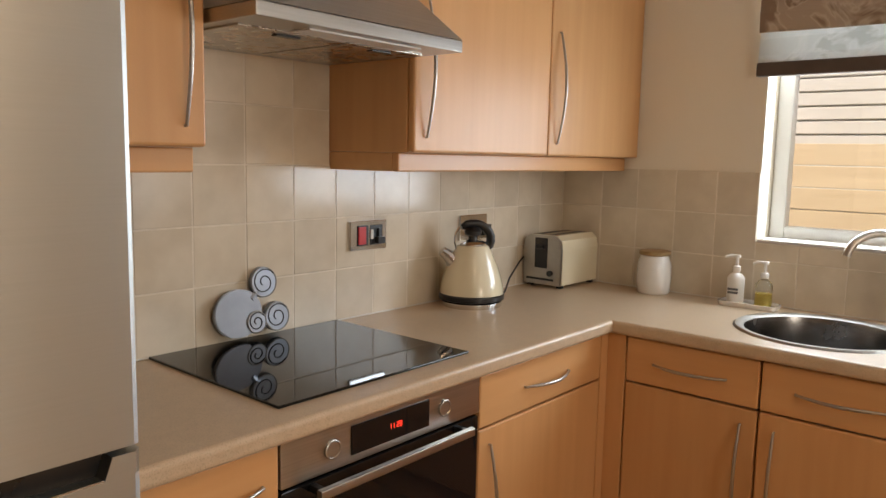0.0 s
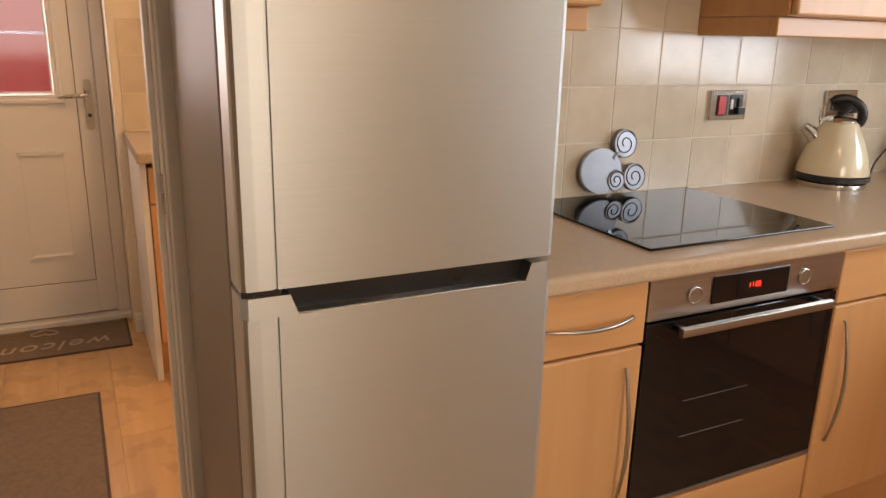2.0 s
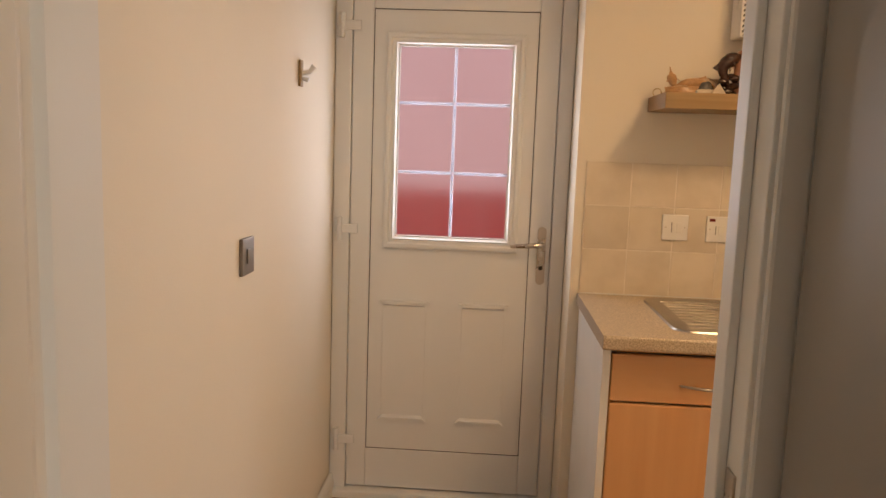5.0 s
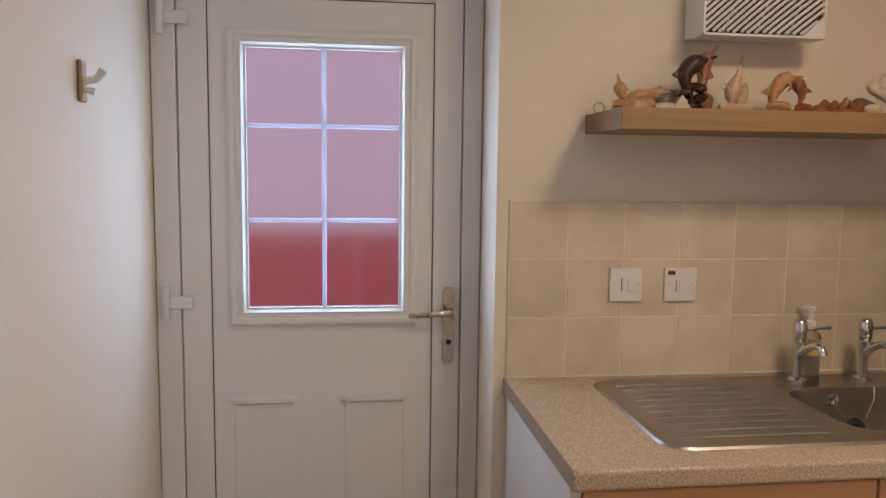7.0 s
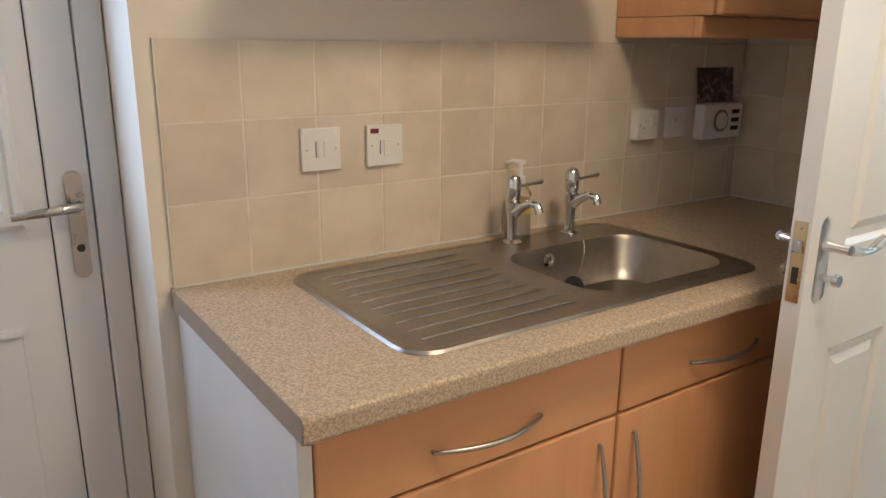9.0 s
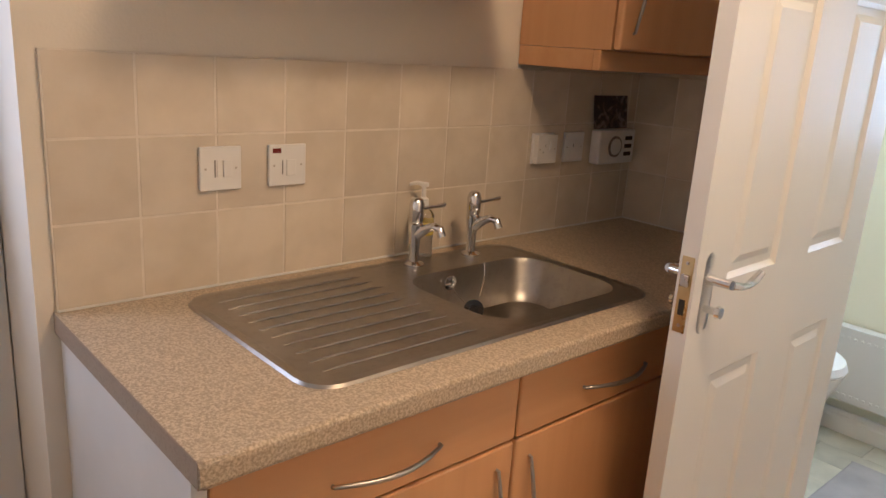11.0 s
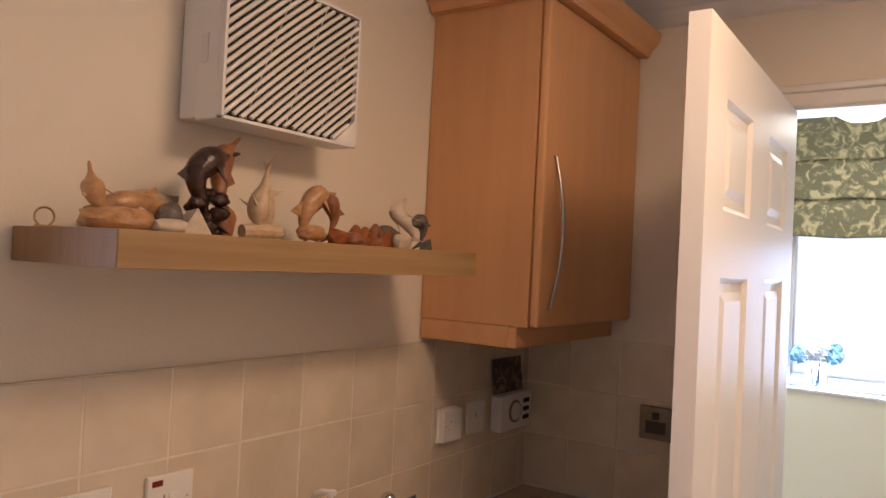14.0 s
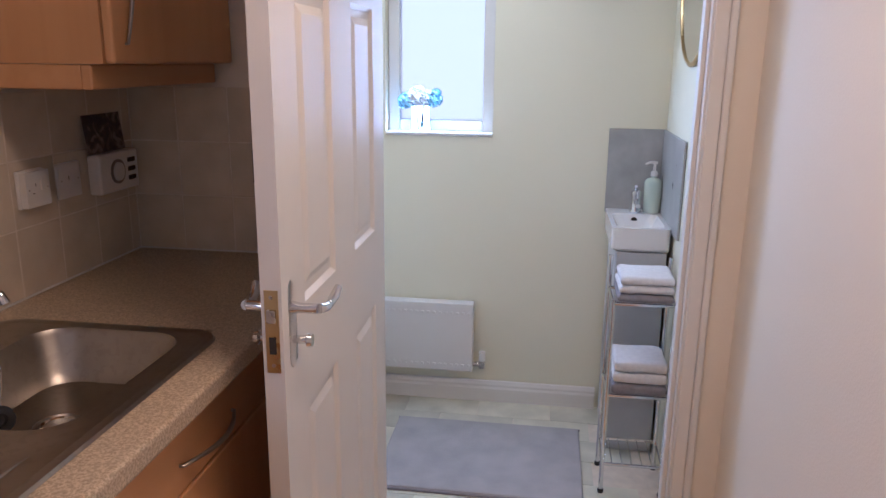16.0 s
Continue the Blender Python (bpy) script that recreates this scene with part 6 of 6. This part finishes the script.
rad = thing("radiator", (-2.9, WY - 0.05, 0.12), "white panel radiator under the cloakroom window", "radiator")
R0, R1, RZ0, RZ1, RF = -3.15, -2.55, 0.157, 0.458, WY - 0.075
part("front_panel", box(R0, R1, RF, RF + 0.012, RZ0, RZ1 - 0.006, 0.004), UPVC, rad)
part("back_panel", box(R0 + 0.005, R1 - 0.005, WY - 0.03, WY - 0.02, RZ0, RZ1 - 0.006, 0.004), UPVC, rad)
part("top_grille", box(R0, R1, RF, WY - 0.02, RZ1 - 0.012, RZ1, 0.003), UPVC, rad)
part("side_cover", box(R1 - 0.004, R1, RF + 0.004, WY - 0.022, RZ0 + 0.01, RZ1 - 0.012, 0.001), UPVC, rad)
for k in range(24):
    x = R0 + 0.02 + k * 0.0245
    for z in (RZ0 + 0.03, RZ1 - 0.04):
        part("rib_end", box(x - 0.006, x + 0.006, RF - 0.004, RF + 0.001, z - 0.005, z + 0.005, 0.002), UPVC, rad)
valve = part("valve", join(tube([(R1, WY - 0.05, RZ0 + 0.028), (R1 + 0.05, WY - 0.05, RZ0 + 0.028)], 0.010, 12), tube([(R1 + 0.04, WY - 0.05, RZ0 + 0.02), (R1 + 0.04, WY - 0.001, RZ0 + 0.02)], 0.008, 12), tube([(R1 + 0.04, WY - 0.05, RZ0 + 0.012), (R1 + 0.04, WY - 0.05, RZ0 + 0.045)], 0.013, 8)), NICKEL, rad, "nickel radiator valve", True)
part("valve_cap", tube([(R1 + 0.04, WY - 0.05, RZ0 + 0.046), (R1 + 0.04, WY - 0.05, RZ0 + 0.085)], 0.014, 14), WHITE_PLASTIC, valve, "white valve cap", True)
for x in (R0 + 0.1, R1 - 0.1):
    part("bracket", box(x - 0.015, x + 0.015, WY - 0.021, WY - 0.001, RZ0 + 0.03, RZ1 - 0.04), UPVC, rad)

# splash panels and basin
sp = thing("splash_panel", (-1.95, WY - 0.005, 0.88), "grey stone-effect splash panel behind the basin", "panel")
part("rear_slab", box(-2.037, WR - 0.008, WY - 0.010, WY - 0.002, 0.86, 1.190, 0.001), SLAB, sp)
part("side_slab", box(WR - 0.010, WR - 0.002, 2.40, WY - 0.011, 0.86, 1.190, 0.001), SLAB, sp)
bn = thing("hand_basin", (-1.95, 2.68, 0.75), "small white ceramic hand basin on a grey vanity cabinet", "basin")
N0, N1, NY0, NY1, NZ = -2.034, WR - 0.012, 2.50, WY - 0.012, 0.875
part("bowl", loft([loop(N0 + 0.012, N1, NY0 + 0.012, NY1, 0.012, NZ - 0.085), loop(N0, N1, NY0, NY1, 0.015, NZ - 0.075), loop(N0, N1, NY0, NY1, 0.015, NZ), loop(N0 + 0.016, N1 - 0.016, NY0 + 0.016, NY1 - 0.10, 0.03, NZ), loop(N0 + 0.022, N1 - 0.022, NY0 + 0.022, NY1 - 0.108, 0.03, NZ - 0.012), loop(N0 + 0.05, N1 - 0.05, NY0 + 0.07, NY1 - 0.14, 0.03, NZ - 0.06)]), CERAMIC, bn)
part("overflow", moved(lathe((0, 0, 0), [(0.012, 0), (0.012, 0.003), (0.006, 0.004)], 16), Matrix.Translation(((N0 + N1) / 2, NY1 - 0.112, NZ - 0.022)) @ pose(0, 0, 0, 90, 0, 0)), SHADOW_GAP, bn)
GREYCAB = surface("grey_cabinet_paint", (0.56, 0.56, 0.57), None, 0.4, scale=(5, 5, 5))
vc = thing("vanity_cabinet", (-1.95, 2.7, 0.0), "narrow pale grey vanity cabinet below the basin", "cabinet")
part("body", box(N0 + 0.02, N1 - 0.004, NY0 + 0.03, NY1 - 0.002, 0.0, NZ - 0.086, 0.002), GREYCAB, vc)
part("door", box(N0 + 0.022, N1 - 0.006, NY0 + 0.012, NY0 + 0.029, 0.06, NZ - 0.09, 0.003), GREYCAB, vc)
bt = thing("basin_tap", (-1.924, NY1 - 0.05, NZ), "small chrome basin mixer tap", "tap")
part("body", lathe((-1.924, NY1 - 0.055, NZ), [(0.022, 0), (0.022, 0.005), (0.017, 0.012), (0.017, 0.06), (0.019, 0.065), (0.019, 0.08), (0.012, 0.086)], 20), CHROME, bt, smooth=True)
part("spout", tube([(-1.924, NY1 - 0.06, NZ + 0.04), (-1.924, NY1 - 0.11, NZ + 0.048), (-1.924, NY1 - 0.135, NZ + 0.036)], [0.012, 0.010, 0.009], 12), CHROME, bt, smooth=True)
part("lever", tube([(-1.924, NY1 - 0.055, NZ + 0.085), (-1.931, NY1 - 0.09, NZ + 0.105)], [0.007, 0.006], 10), CHROME, bt, smooth=True)
GREENISH = surface("pale_green_plastic", (0.60, 0.68, 0.60), (0.52, 0.61, 0.53), 0.2, scale=(12, 12, 12))
pump_bottle((-1.862, NY1 - 0.05, NZ), GREENISH, None, "pale green pump bottle on the basin", 0.034, 0.13)

# towel rack
rk = thing("towel_rack", (-1.96, 2.32, 0), "chrome wire towel rack with three levels", "rack")
K0, K1, KF, KB = -2.040, -1.840, 2.222, 2.405
for x in (K0, K1):
    for y in (KF, KB):
        part("post", tube([(x, y, 0.004), (x, y, 0.70 if y == KF else 0.80)], 0.008, 10), CHROME, rk, smooth=True)
        part("foot", lathe((x, y, 0.0), [(0.010, 0), (0.011, 0.010), (0.009, 0.016)], 12), BLACK, rk)
for z in (0.11, 0.365, 0.685):
    part("level_frame", tube([(K0, KF, z), (K1, KF, z), (K1, KB, z), (K0, KB, z), (K0, KF, z)], 0.006, 8), CHROME, rk, smooth=True)
    for k in range(5):
        x = K0 + (k + 1) * (K1 - K0) / 6
        part("wire", tube([(x, KF, z), (x, KB, z)], 0.0025, 6), CHROME, rk)


def folded(z, h, top_mat, low_mat, label):
    root = thing("folded_towel", (-1.96, 2.3, z), label, "towel", "folded towels")
    x0, x1, y0, y1 = K0 + 0.012, K1 - 0.01, KF - 0.012, KB - 0.012
    for k in range(3):
        a = z + 0.001 + k * h / 3
        mt = low_mat if k == 0 else top_mat
        bm = box(x0 + 0.003 * k, x1, y0 + 0.004 * k, y1, a, a + h / 3 - 0.002, min(h / 6.5, 0.012), seg=3)
        bmesh.ops.subdivide_edges(bm, edges=[ed for ed in bm.edges if ed.calc_length() > 0.08], cuts=6)
        for v in bm.verts:
            v.co.z += 0.005 * (k / 2) * noise.noise(v.co * 18) + 0.002 * noise.noise(v.co * 40)
        part("fold", bm, mt, root, smooth=True)
    return root


folded(0.692, 0.085, TOWEL, TOWEL_G, "white towel folded over a grey one on the rack")
folded(0.372, 0.115, TOWEL, TOWEL_G, "loosely folded white and grey towels on the lower level")

# wreath, vase of flowers, toilet
wr = thing("heart_wreath", (-2.142, WY, 1.727), "grey wicker heart wreath on the cloakroom wall", "wreath")
for k in range(7):
    pts = []
    for d in range(0, 361, 10):
        a = radians(d)
        s = 0.0077 * (1 + 0.06 * math.sin(k * 2.3 + d * 0.05))
        pts.append((-2.142 + s * 16 * math.sin(a) ** 3 + 0.012 * math.sin(k + a * 5), WY - 0.025 - 0.014 * math.cos(k * 1.7 + a * 4), 1.858 + s * (13 * math.cos(a) - 5 * math.cos(2 * a) - 2 * math.cos(3 * a) - math.cos(4 * a)) + 0.012 * math.cos(k * 2 + a * 5)))
    part("twig", tube(pts, 0.013, 6), WICKER, wr)
random.seed(4)
for k in range(230):
    a = random.uniform(0, 2 * math.pi)
    w = 0.0077 * random.uniform(0.86, 1.14)
    c = Vector((-2.142 + w * 16 * math.sin(a) ** 3, WY - random.uniform(0.03, 0.05), 1.858 + w * (13 * math.cos(a) - 5 * math.cos(2 * a) - 2 * math.cos(3 * a) - math.cos(4 * a))))
    d = Vector((random.uniform(-1, 1), random.uniform(-0.9, 0.1), random.uniform(-1, 1))).normalized()
    part("sprig", tube([c, c + d * 0.010, c + d * 0.020, c + d * 0.026], [0.004, 0.009, 0.007, 0.001], 6), WICKER, wr)

vs = thing("flower_vase", (-2.775, WY + 0.02, WCWIN[2] + 0.016), "clear glass vase of pale blue and white flowers on the sill", "vase")
vz, vx, vy = WCWIN[2] + 0.0165, -2.788, WY + 0.018
VASE = glass("vase_glass", (0.50, 0.66, 0.90), 0.15, 1.3)
part("vase", box(vx - 0.033, vx + 0.033, vy - 0.028, vy + 0.028, vz, vz + 0.10, 0.004), VASE, vs)
part("stem_bundle", join(*[tube([(vx + 0.012 * math.sin(k * 2), vy + 0.01 * math.cos(k * 2), vz + 0.006), (vx + 0.02 * math.sin(k * 2 + 1), vy + 0.012 * math.cos(k), vz + 0.10)], 0.003, 6) for k in range(6)]), surface("dull_green_stems", (0.12, 0.15, 0.08), None, 0.7, scale=(9, 9, 9)), vs)
PETAL_W = surface("white_petals", (0.66, 0.67, 0.67), (0.54, 0.57, 0.58), 0.7, scale=(60, 60, 60))
PETAL_B = surface("pale_blue_petals", (0.28, 0.48, 0.60), (0.20, 0.38, 0.50), 0.7, scale=(60, 60, 60))
for k, (dx, dz, r, mt) in enumerate(((-0.056, 0.122, 0.042, PETAL_B), (-0.014, 0.140, 0.05, PETAL_W), (0.024, 0.132, 0.04, PETAL_W), (0.055, 0.126, 0.038, PETAL_B), (0.062, 0.152, 0.024, PETAL_B))):
    c = Vector((vx + dx, vy - 0.008, vz + dz))
    bm = bmesh.new()
    for j in range(26):
        t = (j + 0.5) / 26
        ph, th = math.acos(1 - 1.7 * t), j * 2.4
        d = Vector((math.sin(ph) * math.cos(th), math.sin(ph) * math.sin(th), math.cos(ph)))
        s1 = d.orthogonal().normalized()
        s2 = d.cross(s1)
        q = c + d * r * 0.75
        w = r * 0.42
        loop_ = [q - s1 * w * 0.3 - d * r * 0.3, q - s2 * w, q + d * r * 0.12 + s1 * w, q + s2 * w]
        vv = [bm.verts.new(p_) for p_ in loop_] + [bm.verts.new(p_ + d * 0.0015) for p_ in loop_]
        bm.faces.new(vv[:4][::-1])
        bm.faces.new(vv[4:])
        for i in range(4):
            bm.faces.new((vv[i], vv[(i + 1) % 4], vv[4 + (i + 1) % 4], vv[4 + i]))
    part("flower_head", bm, mt, vs)

tl = thing("toilet", (-3.1, 2.42, 0), "white ceramic toilet with a closed seat behind the door", "toilet")


def oval(cx, cy, rx, ry, z, n=28):
    return [(cx + rx * math.cos(2 * math.pi * k / n) * (1.0 if math.cos(2 * math.pi * k / n) > 0 else 0.8), cy + ry * math.sin(2 * math.pi * k / n), z) for k in range(n)]


part("pan", loft([oval(-3.10, 2.42, 0.15, 0.10, 0.001), oval(-3.10, 2.42, 0.14, 0.095, 0.10), oval(-3.09, 2.42, 0.18, 0.14, 0.26), oval(-3.08, 2.42, 0.22, 0.175, 0.38), oval(-3.08, 2.42, 0.225, 0.18, 0.40)]), CERAMIC, tl, smooth=True)
part("seat", loft([oval(-3.08, 2.42, 0.225, 0.182, 0.402), oval(-3.08, 2.42, 0.23, 0.186, 0.412), oval(-3.08, 2.42, 0.22, 0.178, 0.436), oval(-3.08, 2.42, 0.15, 0.12, 0.441)]), WHITE_PLASTIC, tl, "white closed seat", True)
part("cistern", box(UX + 0.003, UX + 0.17, 2.23, 2.61, 0.40, 0.76, 0.02), CERAMIC, tl)
part("cistern_lid", box(UX + 0.003, UX + 0.18, 2.22, 2.62, 0.762, 0.79, 0.01), CERAMIC, tl)

# round mirror at the edge of the cloakroom's side wall
MIRROR = surface("mirror_silver", (0.85, 0.85, 0.85), None, 0.02, 1.0, scale=(3, 3, 3), rough_var=0.0)
mr_ = thing("wall_mirror", (WR, 2.42, 1.435), "round chrome-framed mirror over the basin", "mirror")
part("glass", moved(lathe((0, 0, 0), [(0.26, 0), (0.26, 0.006)], 40), Matrix.Translation((WR - 0.006, 2.42, 1.70)) @ pose(0, 0, 0, 0, -90, 0)), MIRROR, mr_)
part("frame", tube([(WR - 0.010, 2.42 + 0.265 * math.cos(a), 1.70 + 0.265 * math.sin(a)) for a in [2 * math.pi * k / 40 for k in range(41)]], 0.008, 8), BRASS, mr_, "brass frame", True)

# ---- pieces: wall tiles, floor planks, cloakroom floor tiles ----


def piece_mesh(name, sx, sy, sz, bevel, material):
    """One piece, its back at z = 0, shared by all that are alike."""
    bm = box(-sx / 2, sx / 2, -sy / 2, sy / 2, 0, sz)
    bmesh.ops.bevel(bm, geom=[ed for ed in bm.edges if min(v.co.z for v in ed.verts) > sz - 1e-6], offset=bevel, segments=1, affect="EDGES")
    me = bpy.data.meshes.new(name)
    bm.to_mesh(me)
    bm.free()
    me.materials.append(material)
    return me


def lay(name, me, parent, m):
    ob = new(name, me)
    ob.parent = parent
    ob.matrix_local = m
    return ob


ON_X = Matrix(((0, 0, 1, 0), (1, 0, 0, 0), (0, 1, 0, 0), (0, 0, 0, 1)))      # faces +x
ON_Y = Matrix(((1, 0, 0, 0), (0, 0, -1, 0), (0, 1, 0, 0), (0, 0, 0, 1)))     # faces -y
TILES = {}


def tile(parent, face, a0, a1, z0, z1, at):
    """A tile filling a0..a1 along its wall and z0..z1 up it, less the joint."""
    j = 0.0032
    w, h = round(a1 - a0 - j, 4), round(z1 - z0 - j, 4)
    if w < 0.012 or h < 0.012:
        return
    if (w, h) not in TILES:
        TILES[(w, h)] = piece_mesh("tile", w, h, 0.0045, 0.0014, TILE)
    a, z = (a0 + a1) / 2, (z0 + z1) / 2
    r = random.uniform(-0.0005, 0.0005)
    m = Matrix.Translation((at + 0.003 + r, a, z)) @ ON_X if face == "x" else Matrix.Translation((a, at - 0.003 - r, z)) @ ON_Y
    lay("tile", TILES[(w, h)], parent, m)


random.seed(11)
# grout beds
struct("trim_grout_1", box(KX + 0.0005, KX + 0.0066, 0.655, KY - 0.001, TOP, 1.357), GROUT, "pale grout behind the kitchen tiles", "grout")
struct("trim_grout_2", box(KX + 0.0005, KX + 0.0066, 0.953, 1.531, 1.357, CEIL - 0.1), GROUT, "pale grout behind the hood tiles", "grout")
struct("trim_grout_3", box(KX + 0.004, WIN[0] - 0.002, KY - 0.0066, KY - 0.0005, TOP, 1.357), GROUT, "pale grout beside the window", "grout")
struct("trim_grout_4", box(WIN[0] - 0.002, 0.36, KY - 0.0066, KY - 0.0005, TOP, WIN[2]), GROUT, "pale grout below the window", "grout")
struct("trim_grout_5", box(UX + 0.0005, UX + 0.0066, 0.123, UY - 0.001, TOP, 1.366), GROUT, "pale grout behind the utility tiles", "grout")
struct("trim_grout_6", box(UX + 0.004, -2.86, UY - 0.0066, UY - 0.0005, TOP, 1.366), GROUT, "pale grout in the utility corner", "grout")
zk = [0.906, 1.057, 1.207, 1.357]
ys = [0.655] + [1.1035 + 0.1505 * k for k in range(-2, 11)] + [KY - 0.006]
for y0, y1 in zip(ys, ys[1:]):
    for z0, z1 in zip(zk, zk[1:]):
        tile(wall_hob, "x", y0, y1, z0, z1, KX)
hy = [0.953, 1.1035, 1.254, 1.4045, 1.531]
for y0, y1 in zip(hy, hy[1:]):
    for k in range(5):
        tile(wall_hob, "x", y0, y1, 1.357 + 0.1505 * k, 1.357 + 0.1505 * (k + 1), KX)
xs = [KX + 0.008, -1.470, -1.320, -1.169, -1.018, WIN[0] - 0.001]
for x0, x1 in zip(xs, xs[1:]):
    for z0, z1 in zip(zk, zk[1:]):
        tile(wall_window, "y", x0, x1, z0, z1, KY)
xs = [WIN[0] - 0.001] + [-0.733 + 0.1505 * k for k in range(8)]
for x0, x1 in zip(xs, xs[1:]):
    for z0, z1 in ((zk[0], zk[1]), (zk[1], WIN[2] - 0.002)):
        tile(wall_window, "y", x0, x1, z0, z1, KY)
zu = [0.907, 1.064, 1.216, 1.366]
ys = [0.124, 0.278] + [0.278 + 0.1517 * k for k in range(1, 11)] + [UY - 0.006]
for y0, y1 in zip(ys, ys[1:]):
    for z0, z1 in zip(zu, zu[1:]):
        tile(wall_door, "x", y0, y1, z0, z1, UX)
xs = [UX + 0.008, -3.29, -3.14, -2.99, -2.86]
for x0, x1 in zip(xs, xs[1:]):
    for z0, z1 in zip(zu, zu[1:]):
        tile(wall_rear, "y", x0, x1, z0, z1, UY)
# bead of sealant along the worktops
SEAL = surface("white_sealant", (0.76, 0.73, 0.67), None, 0.4, scale=(9, 9, 9))
struct("trim_sealant_1", tube([(UX + 0.009, 0.124, TOP + 0.002), (UX + 0.009, UY - 0.01, TOP + 0.002)], 0.003, 6), SEAL, "white sealant along the utility worktop", "sealant")
struct("trim_sealant_2", tube([(UX + 0.01, UY - 0.009, TOP + 0.002), (-2.84, UY - 0.009, TOP + 0.002)], 0.003, 6), SEAL, "white sealant in the utility corner", "sealant")
struct("trim_sealant_3", tube([(KX + 0.009, 0.655, TOP + 0.002), (KX + 0.009, KY - 0.01, TOP + 0.002)], 0.0025, 6), SEAL, "white sealant behind the hob", "sealant")
struct("trim_sealant_4", tube([(KX + 0.01, KY - 0.009, TOP + 0.002), (0.35, KY - 0.009, TOP + 0.002)], 0.0025, 6), SEAL, "white sealant below the window", "sealant")

PL, PW = 1.26, 0.19
PLANKS = {}
random.seed(5)


def planks(x0, x1, y0, y1, start):
    """Rows of planks with staggered ends over a room's floor."""
    y, row = y0, 0
    while y < y1 - 0.005:
        w = min(PW, y1 - y)
        x = x0 - (start + 0.43 * row) % PL
        while x < x1 - 0.005:
            a, b = max(x, x0), min(x + PL, x1)
            if b - a > 0.03:
                key = (round(b - a, 3), round(w, 3))
                if key not in PLANKS:
                    PLANKS[key] = piece_mesh("plank", key[0] - 0.0006, key[1] - 0.0006, 0.011, 0.0006, PLANK)
                lay("plank", PLANKS[key], floor, Matrix.Translation(((a + b) / 2, y + w / 2, -0.011)))
            x += PL
        y += PW
        row += 1


planks(KX - T, 2.39, -1.89, KY, 0.3)
planks(UX - 0.2, KX - T - 0.001, LY, UY + 0.05, 0.9)
wc_floor = struct("floor_cloakroom", box(UX, WR, UY + 0.05, WY, -0.008, -0.0025), GROUT, "marbled vinyl tile floor of the cloakroom", "floor")
ft = piece_mesh("floor_tile", 0.303, 0.153, 0.0035, 0.0008, VINYL_A)
for j in range(7):
    for i in range(6):
        x, yy = UX + 0.155 + i * 0.305 - (0.15 if j % 2 else 0), WY - 0.078 - j * 0.155
        if yy > UY + 0.06 and x < WR - 0.1:
            lay("floor_tile", ft, wc_floor, Matrix.Translation((x, yy, -0.0026)))
